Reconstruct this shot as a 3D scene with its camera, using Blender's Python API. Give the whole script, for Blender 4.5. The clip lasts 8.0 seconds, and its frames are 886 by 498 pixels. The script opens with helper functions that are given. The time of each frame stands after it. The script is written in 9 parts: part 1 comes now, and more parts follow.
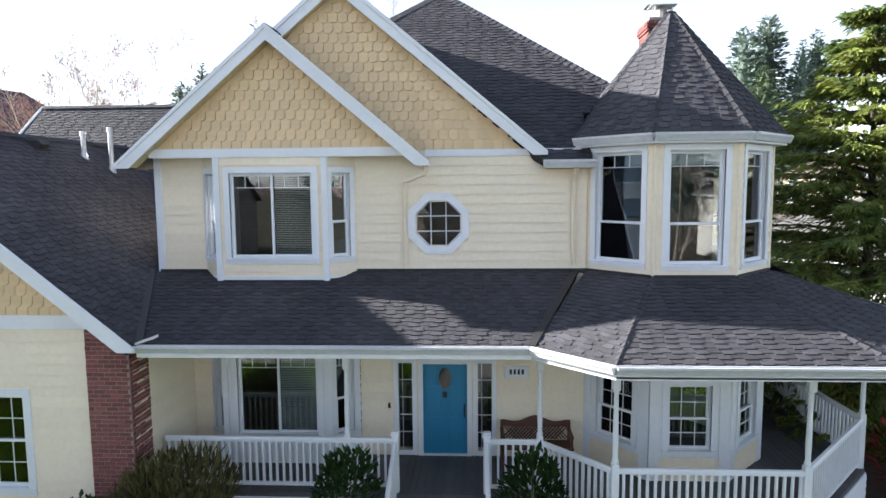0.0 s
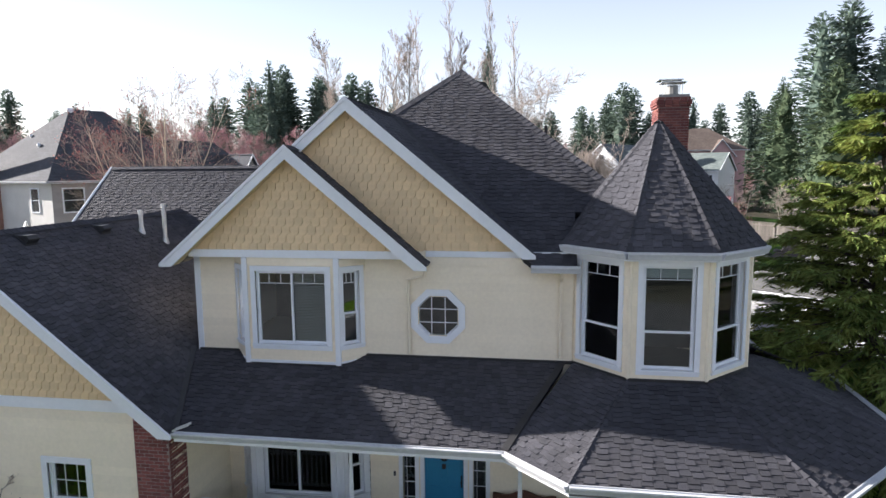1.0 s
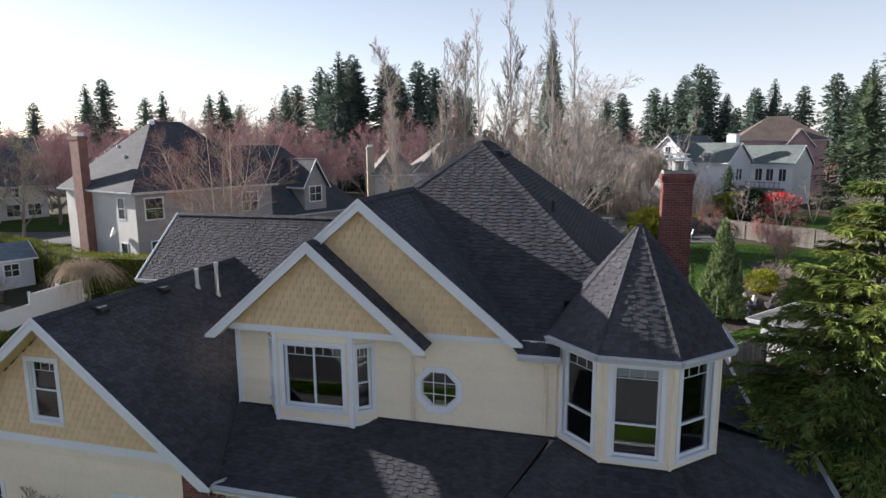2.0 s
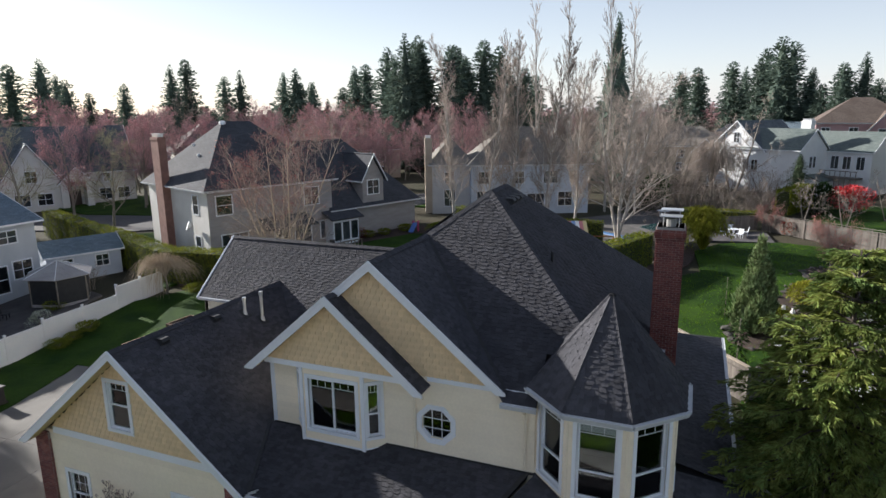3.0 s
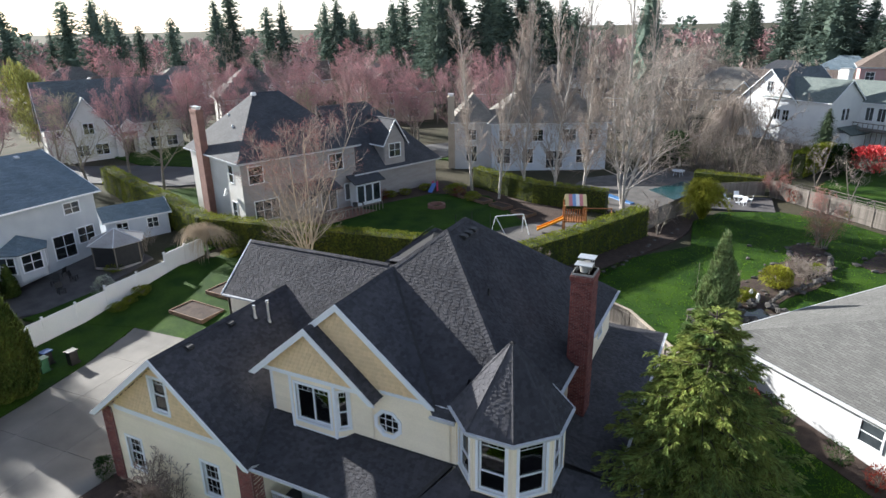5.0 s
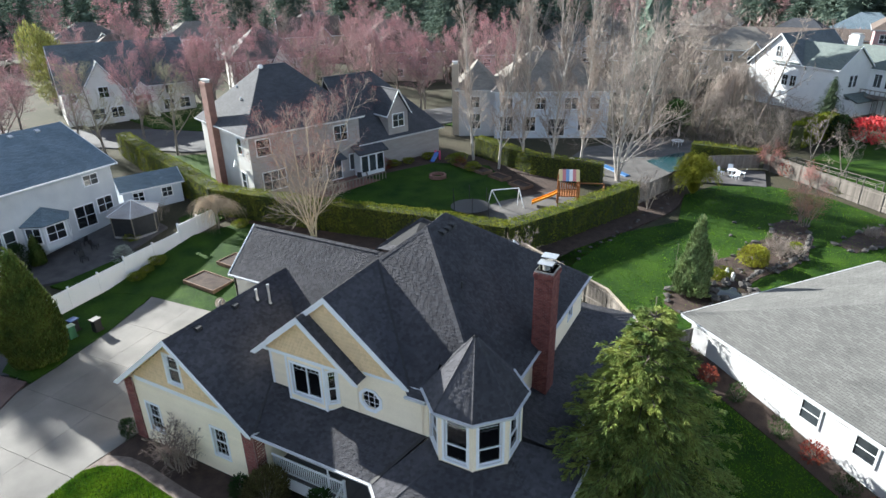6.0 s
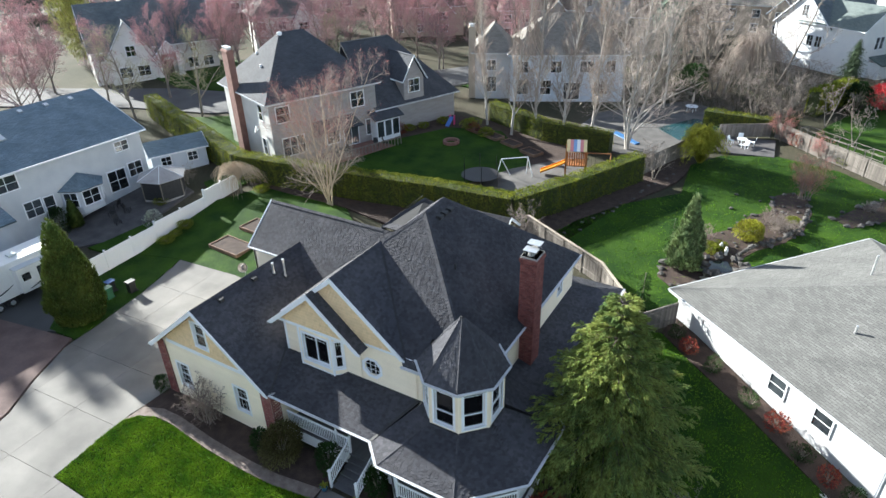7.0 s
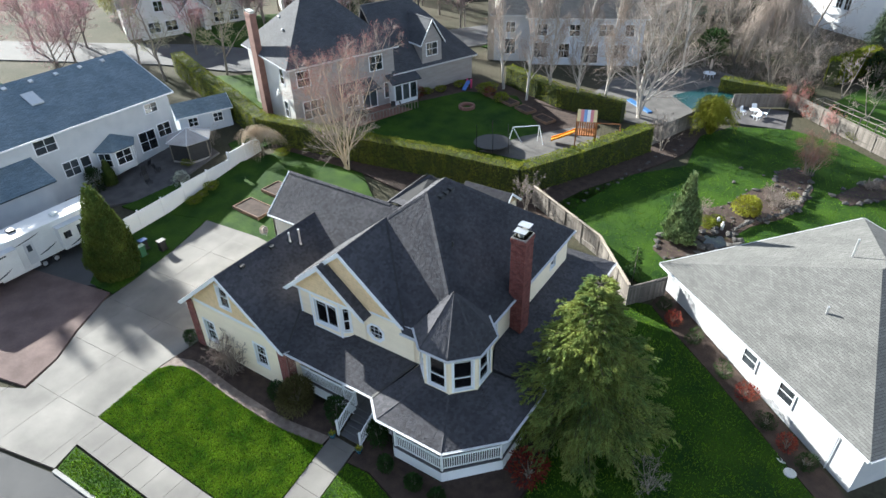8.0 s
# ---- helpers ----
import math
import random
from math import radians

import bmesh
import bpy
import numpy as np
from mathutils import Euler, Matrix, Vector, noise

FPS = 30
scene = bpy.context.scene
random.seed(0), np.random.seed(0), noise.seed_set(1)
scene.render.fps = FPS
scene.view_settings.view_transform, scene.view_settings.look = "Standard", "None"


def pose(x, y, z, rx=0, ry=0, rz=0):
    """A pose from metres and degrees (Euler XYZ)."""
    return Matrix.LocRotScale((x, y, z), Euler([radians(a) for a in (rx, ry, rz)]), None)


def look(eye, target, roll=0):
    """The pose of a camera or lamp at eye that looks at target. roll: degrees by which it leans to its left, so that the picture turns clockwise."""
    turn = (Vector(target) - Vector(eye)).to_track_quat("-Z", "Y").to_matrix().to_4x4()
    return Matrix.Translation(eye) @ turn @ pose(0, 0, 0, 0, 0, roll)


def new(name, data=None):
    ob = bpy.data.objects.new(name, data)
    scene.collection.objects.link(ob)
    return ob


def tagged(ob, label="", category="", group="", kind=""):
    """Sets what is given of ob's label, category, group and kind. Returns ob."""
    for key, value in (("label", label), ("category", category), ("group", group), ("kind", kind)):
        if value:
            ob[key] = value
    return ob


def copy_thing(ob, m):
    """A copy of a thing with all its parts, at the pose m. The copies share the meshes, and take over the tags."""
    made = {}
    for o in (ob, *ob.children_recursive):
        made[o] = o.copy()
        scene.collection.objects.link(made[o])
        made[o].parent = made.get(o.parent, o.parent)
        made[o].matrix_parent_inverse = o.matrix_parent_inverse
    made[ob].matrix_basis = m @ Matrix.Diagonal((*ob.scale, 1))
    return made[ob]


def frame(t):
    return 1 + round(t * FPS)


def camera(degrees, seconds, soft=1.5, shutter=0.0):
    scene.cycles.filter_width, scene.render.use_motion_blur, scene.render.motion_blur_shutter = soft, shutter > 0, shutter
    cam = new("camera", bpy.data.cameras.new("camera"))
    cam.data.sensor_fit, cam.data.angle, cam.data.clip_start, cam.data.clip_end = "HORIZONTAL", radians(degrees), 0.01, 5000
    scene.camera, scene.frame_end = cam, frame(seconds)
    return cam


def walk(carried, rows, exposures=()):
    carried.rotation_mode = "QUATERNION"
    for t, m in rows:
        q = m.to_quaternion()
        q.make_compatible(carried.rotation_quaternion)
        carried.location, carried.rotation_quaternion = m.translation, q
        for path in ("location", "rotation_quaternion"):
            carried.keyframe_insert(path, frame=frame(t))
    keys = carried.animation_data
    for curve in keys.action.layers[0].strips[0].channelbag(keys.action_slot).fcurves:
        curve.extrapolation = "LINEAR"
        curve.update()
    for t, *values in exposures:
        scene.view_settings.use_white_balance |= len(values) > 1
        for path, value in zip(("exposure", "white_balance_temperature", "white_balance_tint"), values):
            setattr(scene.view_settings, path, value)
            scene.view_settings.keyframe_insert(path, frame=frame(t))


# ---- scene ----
import mathutils

cam = camera(71.0, 8.0)
PATH = [
    (0, (0.727, -13.062, 6.739), (0.626, -11.075, 6.538), -0.5),
    (0.5, (1.331, -13.510, 8.057), (1.154, -11.532, 7.816), -0.4),
    (1, (2.291, -14.028, 9.383), (1.985, -12.068, 9.126), -0.5),
    (1.5, (3.182, -14.503, 10.836), (2.769, -12.568, 10.544), -0.5),
    (3, (6.776, -16.108, 15.339), (6.043, -14.298, 14.908), -0.6),
    (3.5, (7.976, -16.595, 16.643), (7.179, -14.827, 16.153), -0.8),
    (4, (9.318, -17.197, 18.224), (8.489, -15.463, 17.672), -1),
    (4.5, (10.470, -17.596, 19.701), (9.631, -15.887, 19.088), -1),
    (6, (14.222, -18.964, 24.382), (13.356, -17.365, 23.550), -1.1),
    (6.5, (15.261, -19.359, 25.773), (14.380, -17.807, 24.870), -1.2),
    (7, (16.452, -19.799, 27.353), (15.551, -18.307, 26.372), -1.5),
    (7.5, (17.538, -20.133, 28.834), (16.620, -18.701, 27.782), -1.6),
    (8, (18.695, -20.506, 30.317), (17.769, -19.132, 29.196), -1.6),
]
EXPOSE = [(0, 2.13, 6500, 10), (0.5, 1.95, 6480, 10), (1, 1.56, 6510, 13), (1.5, 1.26, 6530, 14), (3, 0.96, 6500, 10), (3.5, 1.04, 6500, 10), (4.5, 1.34, 6420, 9), (6, 1.76, 6240, 5), (6.5, 1.84, 6240, 4), (7, 1.92, 6240, 4), (8, 1.95, 6240, 4)]
walk(cam, [(t, look(eye, target, roll)) for t, eye, target, roll in PATH], EXPOSE)

# ---- light: a low sun from the house's left, pale spring sky ----
SUN_UP = 22.0
world = bpy.data.worlds.new("sky")
scene.world = world
world.use_nodes = True
wn, wl = world.node_tree.nodes, world.node_tree.links
sky = wn.new("ShaderNodeTexSky")
sky.sky_type, sky.sun_disc = "NISHITA", False
sky.sun_elevation, sky.sun_rotation = radians(SUN_UP), radians(281)
sky.air_density, sky.dust_density, sky.ozone_density = 1.0, 0.7, 1.5
wn["Background"].inputs["Strength"].default_value = 0.041
wl.new(sky.outputs["Color"], wn["Background"].inputs["Color"])
# thin high cloud over the whole sky, thicker towards the horizon all round
veil, both = wn.new("ShaderNodeBackground"), wn.new("ShaderNodeAddShader")
way, axis, low, power, amount = wn.new("ShaderNodeTexCoord"), wn.new("ShaderNodeSeparateXYZ"), wn.new("ShaderNodeMath"), wn.new("ShaderNodeMath"), wn.new("ShaderNodeMath")
low.operation, low.use_clamp, low.inputs[0].default_value = "SUBTRACT", True, 1.0
power.operation, power.inputs[1].default_value = "POWER", 3.0
amount.operation, amount.inputs[1].default_value, amount.inputs[2].default_value = "MULTIPLY_ADD", 0.27, 0.062
wl.new(way.outputs["Generated"], axis.inputs[0])
wl.new(axis.outputs["Z"], low.inputs[1])
wl.new(low.outputs[0], power.inputs[0])
wl.new(power.outputs[0], amount.inputs[0])
wl.new(amount.outputs[0], veil.inputs["Strength"])
veil.inputs["Color"].default_value = (0.90, 0.925, 1.07, 1)
wl.new(wn["Background"].outputs[0], both.inputs[0])
wl.new(veil.outputs[0], both.inputs[1])
wl.new(both.outputs[0], wn["World Output"].inputs["Surface"])
lamp = bpy.data.lights.new("sun", "SUN")
lamp.energy, lamp.angle, lamp.color = 4.9, radians(0.6), (1.0, 0.955, 0.90)
sun = new("sun", lamp)
sun.matrix_basis = look((-58.9, 11.4, 60 * math.tan(radians(SUN_UP))), (0, 0, 0))

# ---- building helpers ----
RNG = random.Random(7)
ROOTS = {}


def xf(m, p):
    return tuple(m @ Vector(p)) if m is not None else tuple(p)


class Geo:
    """Loose lists of vertices and faces, turned into one mesh."""

    def __init__(self):
        self.v, self.f = [], []

    def face(self, pts):
        n = len(self.v)
        self.v.extend(tuple(p) for p in pts)
        self.f.append(tuple(range(n, n + len(pts))))

    def prism(self, poly, vec, m=None):
        """A polygon, seen counter-clockwise from the side that vec points to, pushed along vec."""
        k, n = len(poly), len(self.v)
        a = [Vector(p) for p in poly]
        b = [p + Vector(vec) for p in a]
        self.v.extend(xf(m, p) for p in a + b)
        self.f.append(tuple(n + i for i in reversed(range(k))))
        self.f.append(tuple(n + k + i for i in range(k)))
        for i in range(k):
            j = (i + 1) % k
            self.f.append((n + i, n + j, n + k + j, n + k + i))

    def box(self, x0, x1, y0, y1, z0, z1, m=None):
        self.prism([(x0, y0, z0), (x1, y0, z0), (x1, y1, z0), (x0, y1, z0)], (0, 0, z1 - z0), m)

    def tube(self, pts, radii, n=6, cap=True):
        rings = []
        pts = [Vector(p) for p in pts]
        side = None
        for i, p in enumerate(pts):
            d = (pts[min(i + 1, len(pts) - 1)] - pts[max(i - 1, 0)]).normalized()
            if side is None:
                side = d.cross(Vector((0.31, 0.87, 0.38))).normalized()
            side = (side - d * side.dot(d)).normalized()
            up = d.cross(side)
            base = len(self.v)
            for k in range(n):
                a = 2 * math.pi * k / n
                self.v.append(tuple(p + (side * math.cos(a) + up * math.sin(a)) * radii[i]))
            rings.append(base)
        for a, b in zip(rings, rings[1:]):
            for k in range(n):
                j = (k + 1) % n
                self.f.append((a + k, a + j, b + j, b + k))
        if cap:
            self.f.append(tuple(rings[0] + k for k in reversed(range(n))))
            self.f.append(tuple(rings[-1] + k for k in range(n)))

    def leaf(self, p, d, w, length, droop=0.0, tilt=0.0):
        """One pointed blade from p along d, rolled about d by tilt."""
        d = Vector(d).normalized()
        s = d.cross(Vector((0, 0, 1)))
        s = s.normalized() if s.length > 1e-3 else Vector((1, 0, 0))
        if tilt:
            s = s * math.cos(tilt) + d.cross(s) * math.sin(tilt)
        p = Vector(p)
        mid = p + d * length * 0.45
        tip = p + d * length - Vector((0, 0, droop * length))
        n = len(self.v)
        self.v.extend((tuple(p), tuple(mid + s * w / 2), tuple(tip), tuple(mid - s * w / 2)))
        self.f.append((n, n + 1, n + 2, n + 3))

    def ring(self, x0, x1, z0, z1, c, y0, y1, m=None):
        """A picture-frame border round an opening, c wide."""
        n = len(self.v)
        for y in (y0, y1):
            for a in (c, 0.0):
                self.v.extend(xf(m, p) for p in ((x0 - a, y, z0 - a), (x1 + a, y, z0 - a), (x1 + a, y, z1 + a), (x0 - a, y, z1 + a)))
        for i in range(4):
            j = (i + 1) % 4
            self.f.extend([(n + i, n + j, n + 4 + j, n + 4 + i), (n + 8 + i, n + 12 + i, n + 12 + j, n + 8 + j), (n + i, n + 8 + i, n + 8 + j, n + j), (n + 4 + i, n + 4 + j, n + 12 + j, n + 12 + i)])

    def mesh(self, name):
        me = bpy.data.meshes.new(name)
        me.from_pydata(self.v, [], self.f)
        me.update()
        return me


def thing(name, label, category, at=(0, 0, 0), group="", kind=""):
    ob = new(name)
    ob.empty_display_size = 0.2
    ob.location = at
    ROOTS[ob] = Vector(at)
    return tagged(ob, label, category, group, kind)


def part(name, geo, material, parent=None, label="", smooth=False, bevel=0.0, kind=""):
    me = geo.mesh(name)
    me.materials.append(material)
    if smooth:
        me.polygons.foreach_set("use_smooth", [True] * len(me.polygons))
    ob = new(name, me)
    if parent is not None:
        ob.parent = parent
        if parent in ROOTS:
            ob.matrix_parent_inverse = Matrix.Translation(-ROOTS[parent])
    if bevel:
        b = ob.modifiers.new("edge", "BEVEL")
        b.width, b.segments, b.limit_method = bevel, 2, "ANGLE"
    return tagged(ob, label, kind=kind)


def piece(name, mesh, parent, m):
    ob = new(name, mesh)
    ob.parent = parent
    if parent in ROOTS:
        ob.matrix_parent_inverse = Matrix.Translation(-ROOTS[parent])
    ob.matrix_basis = m
    return ob


def single(name, geo, material, label, category, group="", kind="", smooth=False, bevel=0.0):
    return tagged(part(name, geo, material, None, "", smooth, bevel), label, category, group, kind)


def face_frame(p, q):
    """Local frame of a wall from p to q, left to right as seen from outside: x along, y inward, z up."""
    p, q = Vector((p[0], p[1], 0)), Vector((q[0], q[1], 0))
    x = (q - p).normalized()
    z = Vector((0, 0, 1))
    y = z.cross(x)
    m = Matrix((x, y, z)).transposed().to_4x4()
    return Matrix.Translation(p) @ m, (q - p).length


def clip(poly, a, b, c):
    """Keeps the side a*s + b*t <= c of a 2D polygon."""
    out = []
    for i, p in enumerate(poly):
        q = poly[(i + 1) % len(poly)]
        dp, dq = a * p[0] + b * p[1] - c, a * q[0] + b * q[1] - c
        if dp <= 0:
            out.append(p)
        if dp * dq < 0:
            k = dp / (dp - dq)
            out.append((p[0] + k * (q[0] - p[0]), p[1] + k * (q[1] - p[1])))
    return out


GY_AT, GZ_AT = (8.0, 18.0, 45.0, 58.0), (0.0, 1.05, 1.95, 2.25)


def ground_z(x, y):
    return float(np.interp(y, GY_AT, GZ_AT))


# ---- materials ----
def surf(name, a, b, scale=2.0, fine=30.0, rough=0.7, bump=0.15, bscale=40.0, rnd=0.0, metal=0.0, island=0.0, spec=0.5, fine_amt=0.35, stretch=(1, 1, 1), hue=0.0):
    mat = bpy.data.materials.new(name)
    mat.use_nodes = True
    n, l = mat.node_tree.nodes, mat.node_tree.links
    bs = n["Principled BSDF"]
    bs.inputs["Roughness"].default_value, bs.inputs["Metallic"].default_value = rough, metal
    bs.inputs["Specular IOR Level"].default_value = spec
    co = n.new("ShaderNodeTexCoord")
    mp = n.new("ShaderNodeMapping")
    mp.inputs["Scale"].default_value = stretch
    l.new(co.outputs["Object"], mp.inputs["Vector"])
    big, small = n.new("ShaderNodeTexNoise"), n.new("ShaderNodeTexNoise")
    big.inputs["Scale"].default_value, big.inputs["Detail"].default_value = scale, 5
    small.inputs["Scale"].default_value, small.inputs["Detail"].default_value = fine, 3
    for t in (big, small):
        l.new(mp.outputs["Vector"], t.inputs["Vector"])
    ramp = n.new("ShaderNodeMapRange")
    ramp.inputs["From Min"].default_value, ramp.inputs["From Max"].default_value = 0.32, 0.68
    l.new(big.outputs["Fac"], ramp.inputs["Value"])
    mix = n.new("ShaderNodeMix")
    mix.data_type = "RGBA"
    mix.inputs["A"].default_value, mix.inputs["B"].default_value = (*a, 1), (*b, 1)
    l.new(ramp.outputs["Result"], mix.inputs["Factor"])
    hsv = n.new("ShaderNodeHueSaturation")
    l.new(mix.outputs["Result"], hsv.inputs["Color"])
    val = n.new("ShaderNodeMath")
    val.operation = "MULTIPLY_ADD"
    val.inputs[1].default_value, val.inputs[2].default_value = 2 * fine_amt, 1.0 - fine_amt
    l.new(small.outputs["Fac"], val.inputs[0])
    last = val
    for amount, kind in ((rnd, 0), (island, 1)):
        if amount:
            src = n.new("ShaderNodeObjectInfo").outputs["Random"] if kind == 0 else n.new("ShaderNodeNewGeometry").outputs["Random Per Island"]
            r = n.new("ShaderNodeMath")
            r.operation = "MULTIPLY_ADD"
            r.inputs[1].default_value, r.inputs[2].default_value = 2 * amount, 1.0 - amount
            l.new(src, r.inputs[0])
            mul = n.new("ShaderNodeMath")
            mul.operation = "MULTIPLY"
            l.new(r.outputs[0], mul.inputs[0])
            l.new(last.outputs[0], mul.inputs[1])
            last = mul
            if hue:
                h = n.new("ShaderNodeMath")
                h.operation = "MULTIPLY_ADD"
                h.inputs[1].default_value, h.inputs[2].default_value = 2 * hue, 0.5 - hue
                l.new(src, h.inputs[0])
                l.new(h.outputs[0], hsv.inputs["Hue"])
    l.new(last.outputs[0], hsv.inputs["Value"])
    l.new(hsv.outputs["Color"], bs.inputs["Base Color"])
    if bump:
        bt, bp = n.new("ShaderNodeTexNoise"), n.new("ShaderNodeBump")
        bt.inputs["Scale"].default_value, bt.inputs["Detail"].default_value = bscale, 4
        l.new(mp.outputs["Vector"], bt.inputs["Vector"])
        bp.inputs["Strength"].default_value, bp.inputs["Distance"].default_value = bump, 0.02
        l.new(bt.outputs["Fac"], bp.inputs["Height"])
        l.new(bp.outputs["Normal"], bs.inputs["Normal"])
    return mat


def leafy(name, a, b, rnd=0.15, island=0.3, rough=0.6, sheen=0.0, hue=0.02, thru=0.25):
    """Foliage: thin blades that let some light through."""
    mat = surf(name, a, b, scale=0.8, fine=6, rough=0.8, bump=0, rnd=rnd, island=island, spec=0.1, hue=hue)
    n, l = mat.node_tree.nodes, mat.node_tree.links
    bs = n["Principled BSDF"]
    tr, add = n.new("ShaderNodeBsdfTranslucent"), n.new("ShaderNodeMixShader")
    src = bs.inputs["Base Color"].links[0].from_socket
    l.new(src, tr.inputs["Color"])
    add.inputs[0].default_value = thru
    l.new(bs.outputs[0], add.inputs[1])
    l.new(tr.outputs[0], add.inputs[2])
    l.new(add.outputs[0], n["Material Output"].inputs["Surface"])
    return mat


def glass(name, tint=(0.9, 0.95, 0.95)):
    mat = bpy.data.materials.new(name)
    mat.use_nodes = True
    n, l = mat.node_tree.nodes, mat.node_tree.links
    gl, tr, mx, fr = n.new("ShaderNodeBsdfGlossy"), n.new("ShaderNodeBsdfTransparent"), n.new("ShaderNodeMixShader"), n.new("ShaderNodeFresnel")
    gl.inputs["Roughness"].default_value = 0.01
    tr.inputs["Color"].default_value = (*tint, 1)
    fr.inputs["IOR"].default_value = 1.9
    l.new(fr.outputs[0], mx.inputs[0])
    l.new(tr.outputs[0], mx.inputs[1])
    l.new(gl.outputs[0], mx.inputs[2])
    l.new(mx.outputs[0], n["Material Output"].inputs["Surface"])
    return mat


M_CREAM = surf("cream_siding", (0.84, 0.74, 0.57), (0.89, 0.79, 0.62), 0.7, 12, 0.55, 0.08, 60, rnd=0.03, fine_amt=0.08)
M_SHAKE = surf("yellow_shake", (0.72, 0.53, 0.31), (0.78, 0.60, 0.37), 1.2, 14, 0.65, 0.15, 50, rnd=0.07, fine_amt=0.12)
M_WHITE = surf("white_trim", (0.76, 0.79, 0.83), (0.82, 0.84, 0.87), 1.0, 10, 0.45, 0.04, 60, fine_amt=0.05)
M_GUTTER = surf("white_gutter", (0.52, 0.54, 0.57), (0.62, 0.63, 0.65), 1.5, 12, 0.4, 0.03, 60, fine_amt=0.12)
M_SHINGLE = surf("dark_shingle", (0.042, 0.043, 0.052), (0.068, 0.067, 0.076), 0.5, 60, 0.85, 0.5, 150, rnd=0.2, island=0.24, fine_amt=0.35, spec=0.3)
M_UNDER = surf("roof_underlay", (0.020, 0.020, 0.023), (0.028, 0.028, 0.030), 1.0, 40, 0.9, 0.2, 80)
M_SOFFIT = surf("cream_soffit", (0.55, 0.43, 0.24), (0.60, 0.48, 0.28), 1.0, 10, 0.6, 0.05, 40)
M_BRICK = surf("red_brick", (0.180, 0.056, 0.052), (0.265, 0.088, 0.078), 2.5, 40, 0.85, 0.4, 90, rnd=0.3, island=0.3, hue=0.008)
M_MORTAR = surf("mortar", (0.27, 0.215, 0.20), (0.34, 0.28, 0.26), 3, 50, 0.9, 0.3, 90)
M_DOOR = surf("blue_door", (0.020, 0.20, 0.36), (0.024, 0.22, 0.39), 1.0, 9, 0.4, 0.03, 40, fine_amt=0.06)
M_GLASS = glass("window_glass")
M_DARKGLASS = surf("dark_glass", (0.022, 0.028, 0.034), (0.05, 0.058, 0.066), 1, 5, 0.05, 0.0, 10, spec=1.0, fine_amt=0.1, rnd=0.75)
# one dark grey-brown for all inner floors, ceilings and partitions
M_ROOM = surf("dark_room", (0.075, 0.072, 0.066), (0.10, 0.094, 0.084), 1, 8, 0.8, 0.05)
M_DECK = surf("grey_decking", (0.075, 0.075, 0.085), (0.10, 0.10, 0.11), 1.5, 25, 0.65, 0.15, 40, rnd=0.1)
M_BLIND = surf("white_blind", (0.55, 0.58, 0.57), (0.62, 0.64, 0.62), 2, 15, 0.6, 0.02, 30, fine_amt=0.08)
M_STEEL = surf("galvanised_pipe", (0.62, 0.64, 0.66), (0.72, 0.73, 0.74), 4, 40, 0.35, 0.05, 60, metal=0.7)
M_VENT = surf("black_vent", (0.018, 0.018, 0.02), (0.028, 0.028, 0.03), 3, 30, 0.6, 0.1)
M_CONC = surf("concrete", (0.120, 0.114, 0.107), (0.215, 0.204, 0.188), 0.3, 25, 0.85, 0.25, 90, rnd=0.06, fine_amt=0.15)
M_STONE = surf("patio_stone", (0.080, 0.075, 0.073), (0.132, 0.125, 0.119), 0.8, 20, 0.85, 0.3, 60, fine_amt=0.25)
M_DARKPAVE = surf("dark_paving", (0.062, 0.058, 0.060), (0.11, 0.102, 0.102), 0.9, 16, 0.85, 0.3, 60, fine_amt=0.3)
M_EDGE = surf("pale_edging_gravel", (0.13, 0.098, 0.085), (0.22, 0.18, 0.155), 2.5, 30, 0.9, 0.6, 50, fine_amt=0.45)
M_KERB = surf("kerb_concrete", (0.24, 0.24, 0.23), (0.32, 0.32, 0.31), 0.8, 25, 0.85, 0.25, 90, fine_amt=0.15)
M_ASPHALT = surf("asphalt", (0.055, 0.056, 0.06), (0.075, 0.075, 0.078), 0.4, 60, 0.9, 0.4, 120)
M_STREET = surf("worn_grey_asphalt", (0.070, 0.070, 0.074), (0.098, 0.098, 0.102), 0.4, 40, 0.9, 0.3, 90, fine_amt=0.25)
M_MULCH = surf("bark_mulch", (0.034, 0.021, 0.017), (0.066, 0.043, 0.033), 1.8, 35, 0.95, 0.9, 60, fine_amt=0.55)
M_SOIL = surf("bare_soil", (0.095, 0.064, 0.060), (0.165, 0.115, 0.106), 0.5, 18, 0.95, 0.8, 30, fine_amt=0.45)
M_GRASS = surf("lawn_grass", (0.012, 0.040, 0.004), (0.037, 0.082, 0.006), 0.45, 7, 0.9, 0.9, 45, fine_amt=0.55, spec=0.15)
M_BLADE = leafy("grass_blades", (0.058, 0.142, 0.008), (0.19, 0.305, 0.018), island=0.45, rnd=0, hue=0.02)
M_FIELD = surf("rough_ground", (0.042, 0.044, 0.026), (0.080, 0.070, 0.050), 0.12, 4, 0.95, 0.8, 20, fine_amt=0.5, spec=0.15)
M_FENCEW = surf("white_vinyl", (0.82, 0.84, 0.87), (0.87, 0.88, 0.90), 1, 8, 0.4, 0.02, fine_amt=0.05)
M_CEDARF = surf("weathered_cedar", (0.135, 0.118, 0.105), (0.235, 0.21, 0.185), 1.2, 30, 0.9, 0.4, 40, rnd=0.25, stretch=(1, 1, 0.15))
M_SPRUCE = leafy("bluegreen_needles", (0.13, 0.19, 0.09), (0.25, 0.31, 0.14), rnd=0, island=0.4)
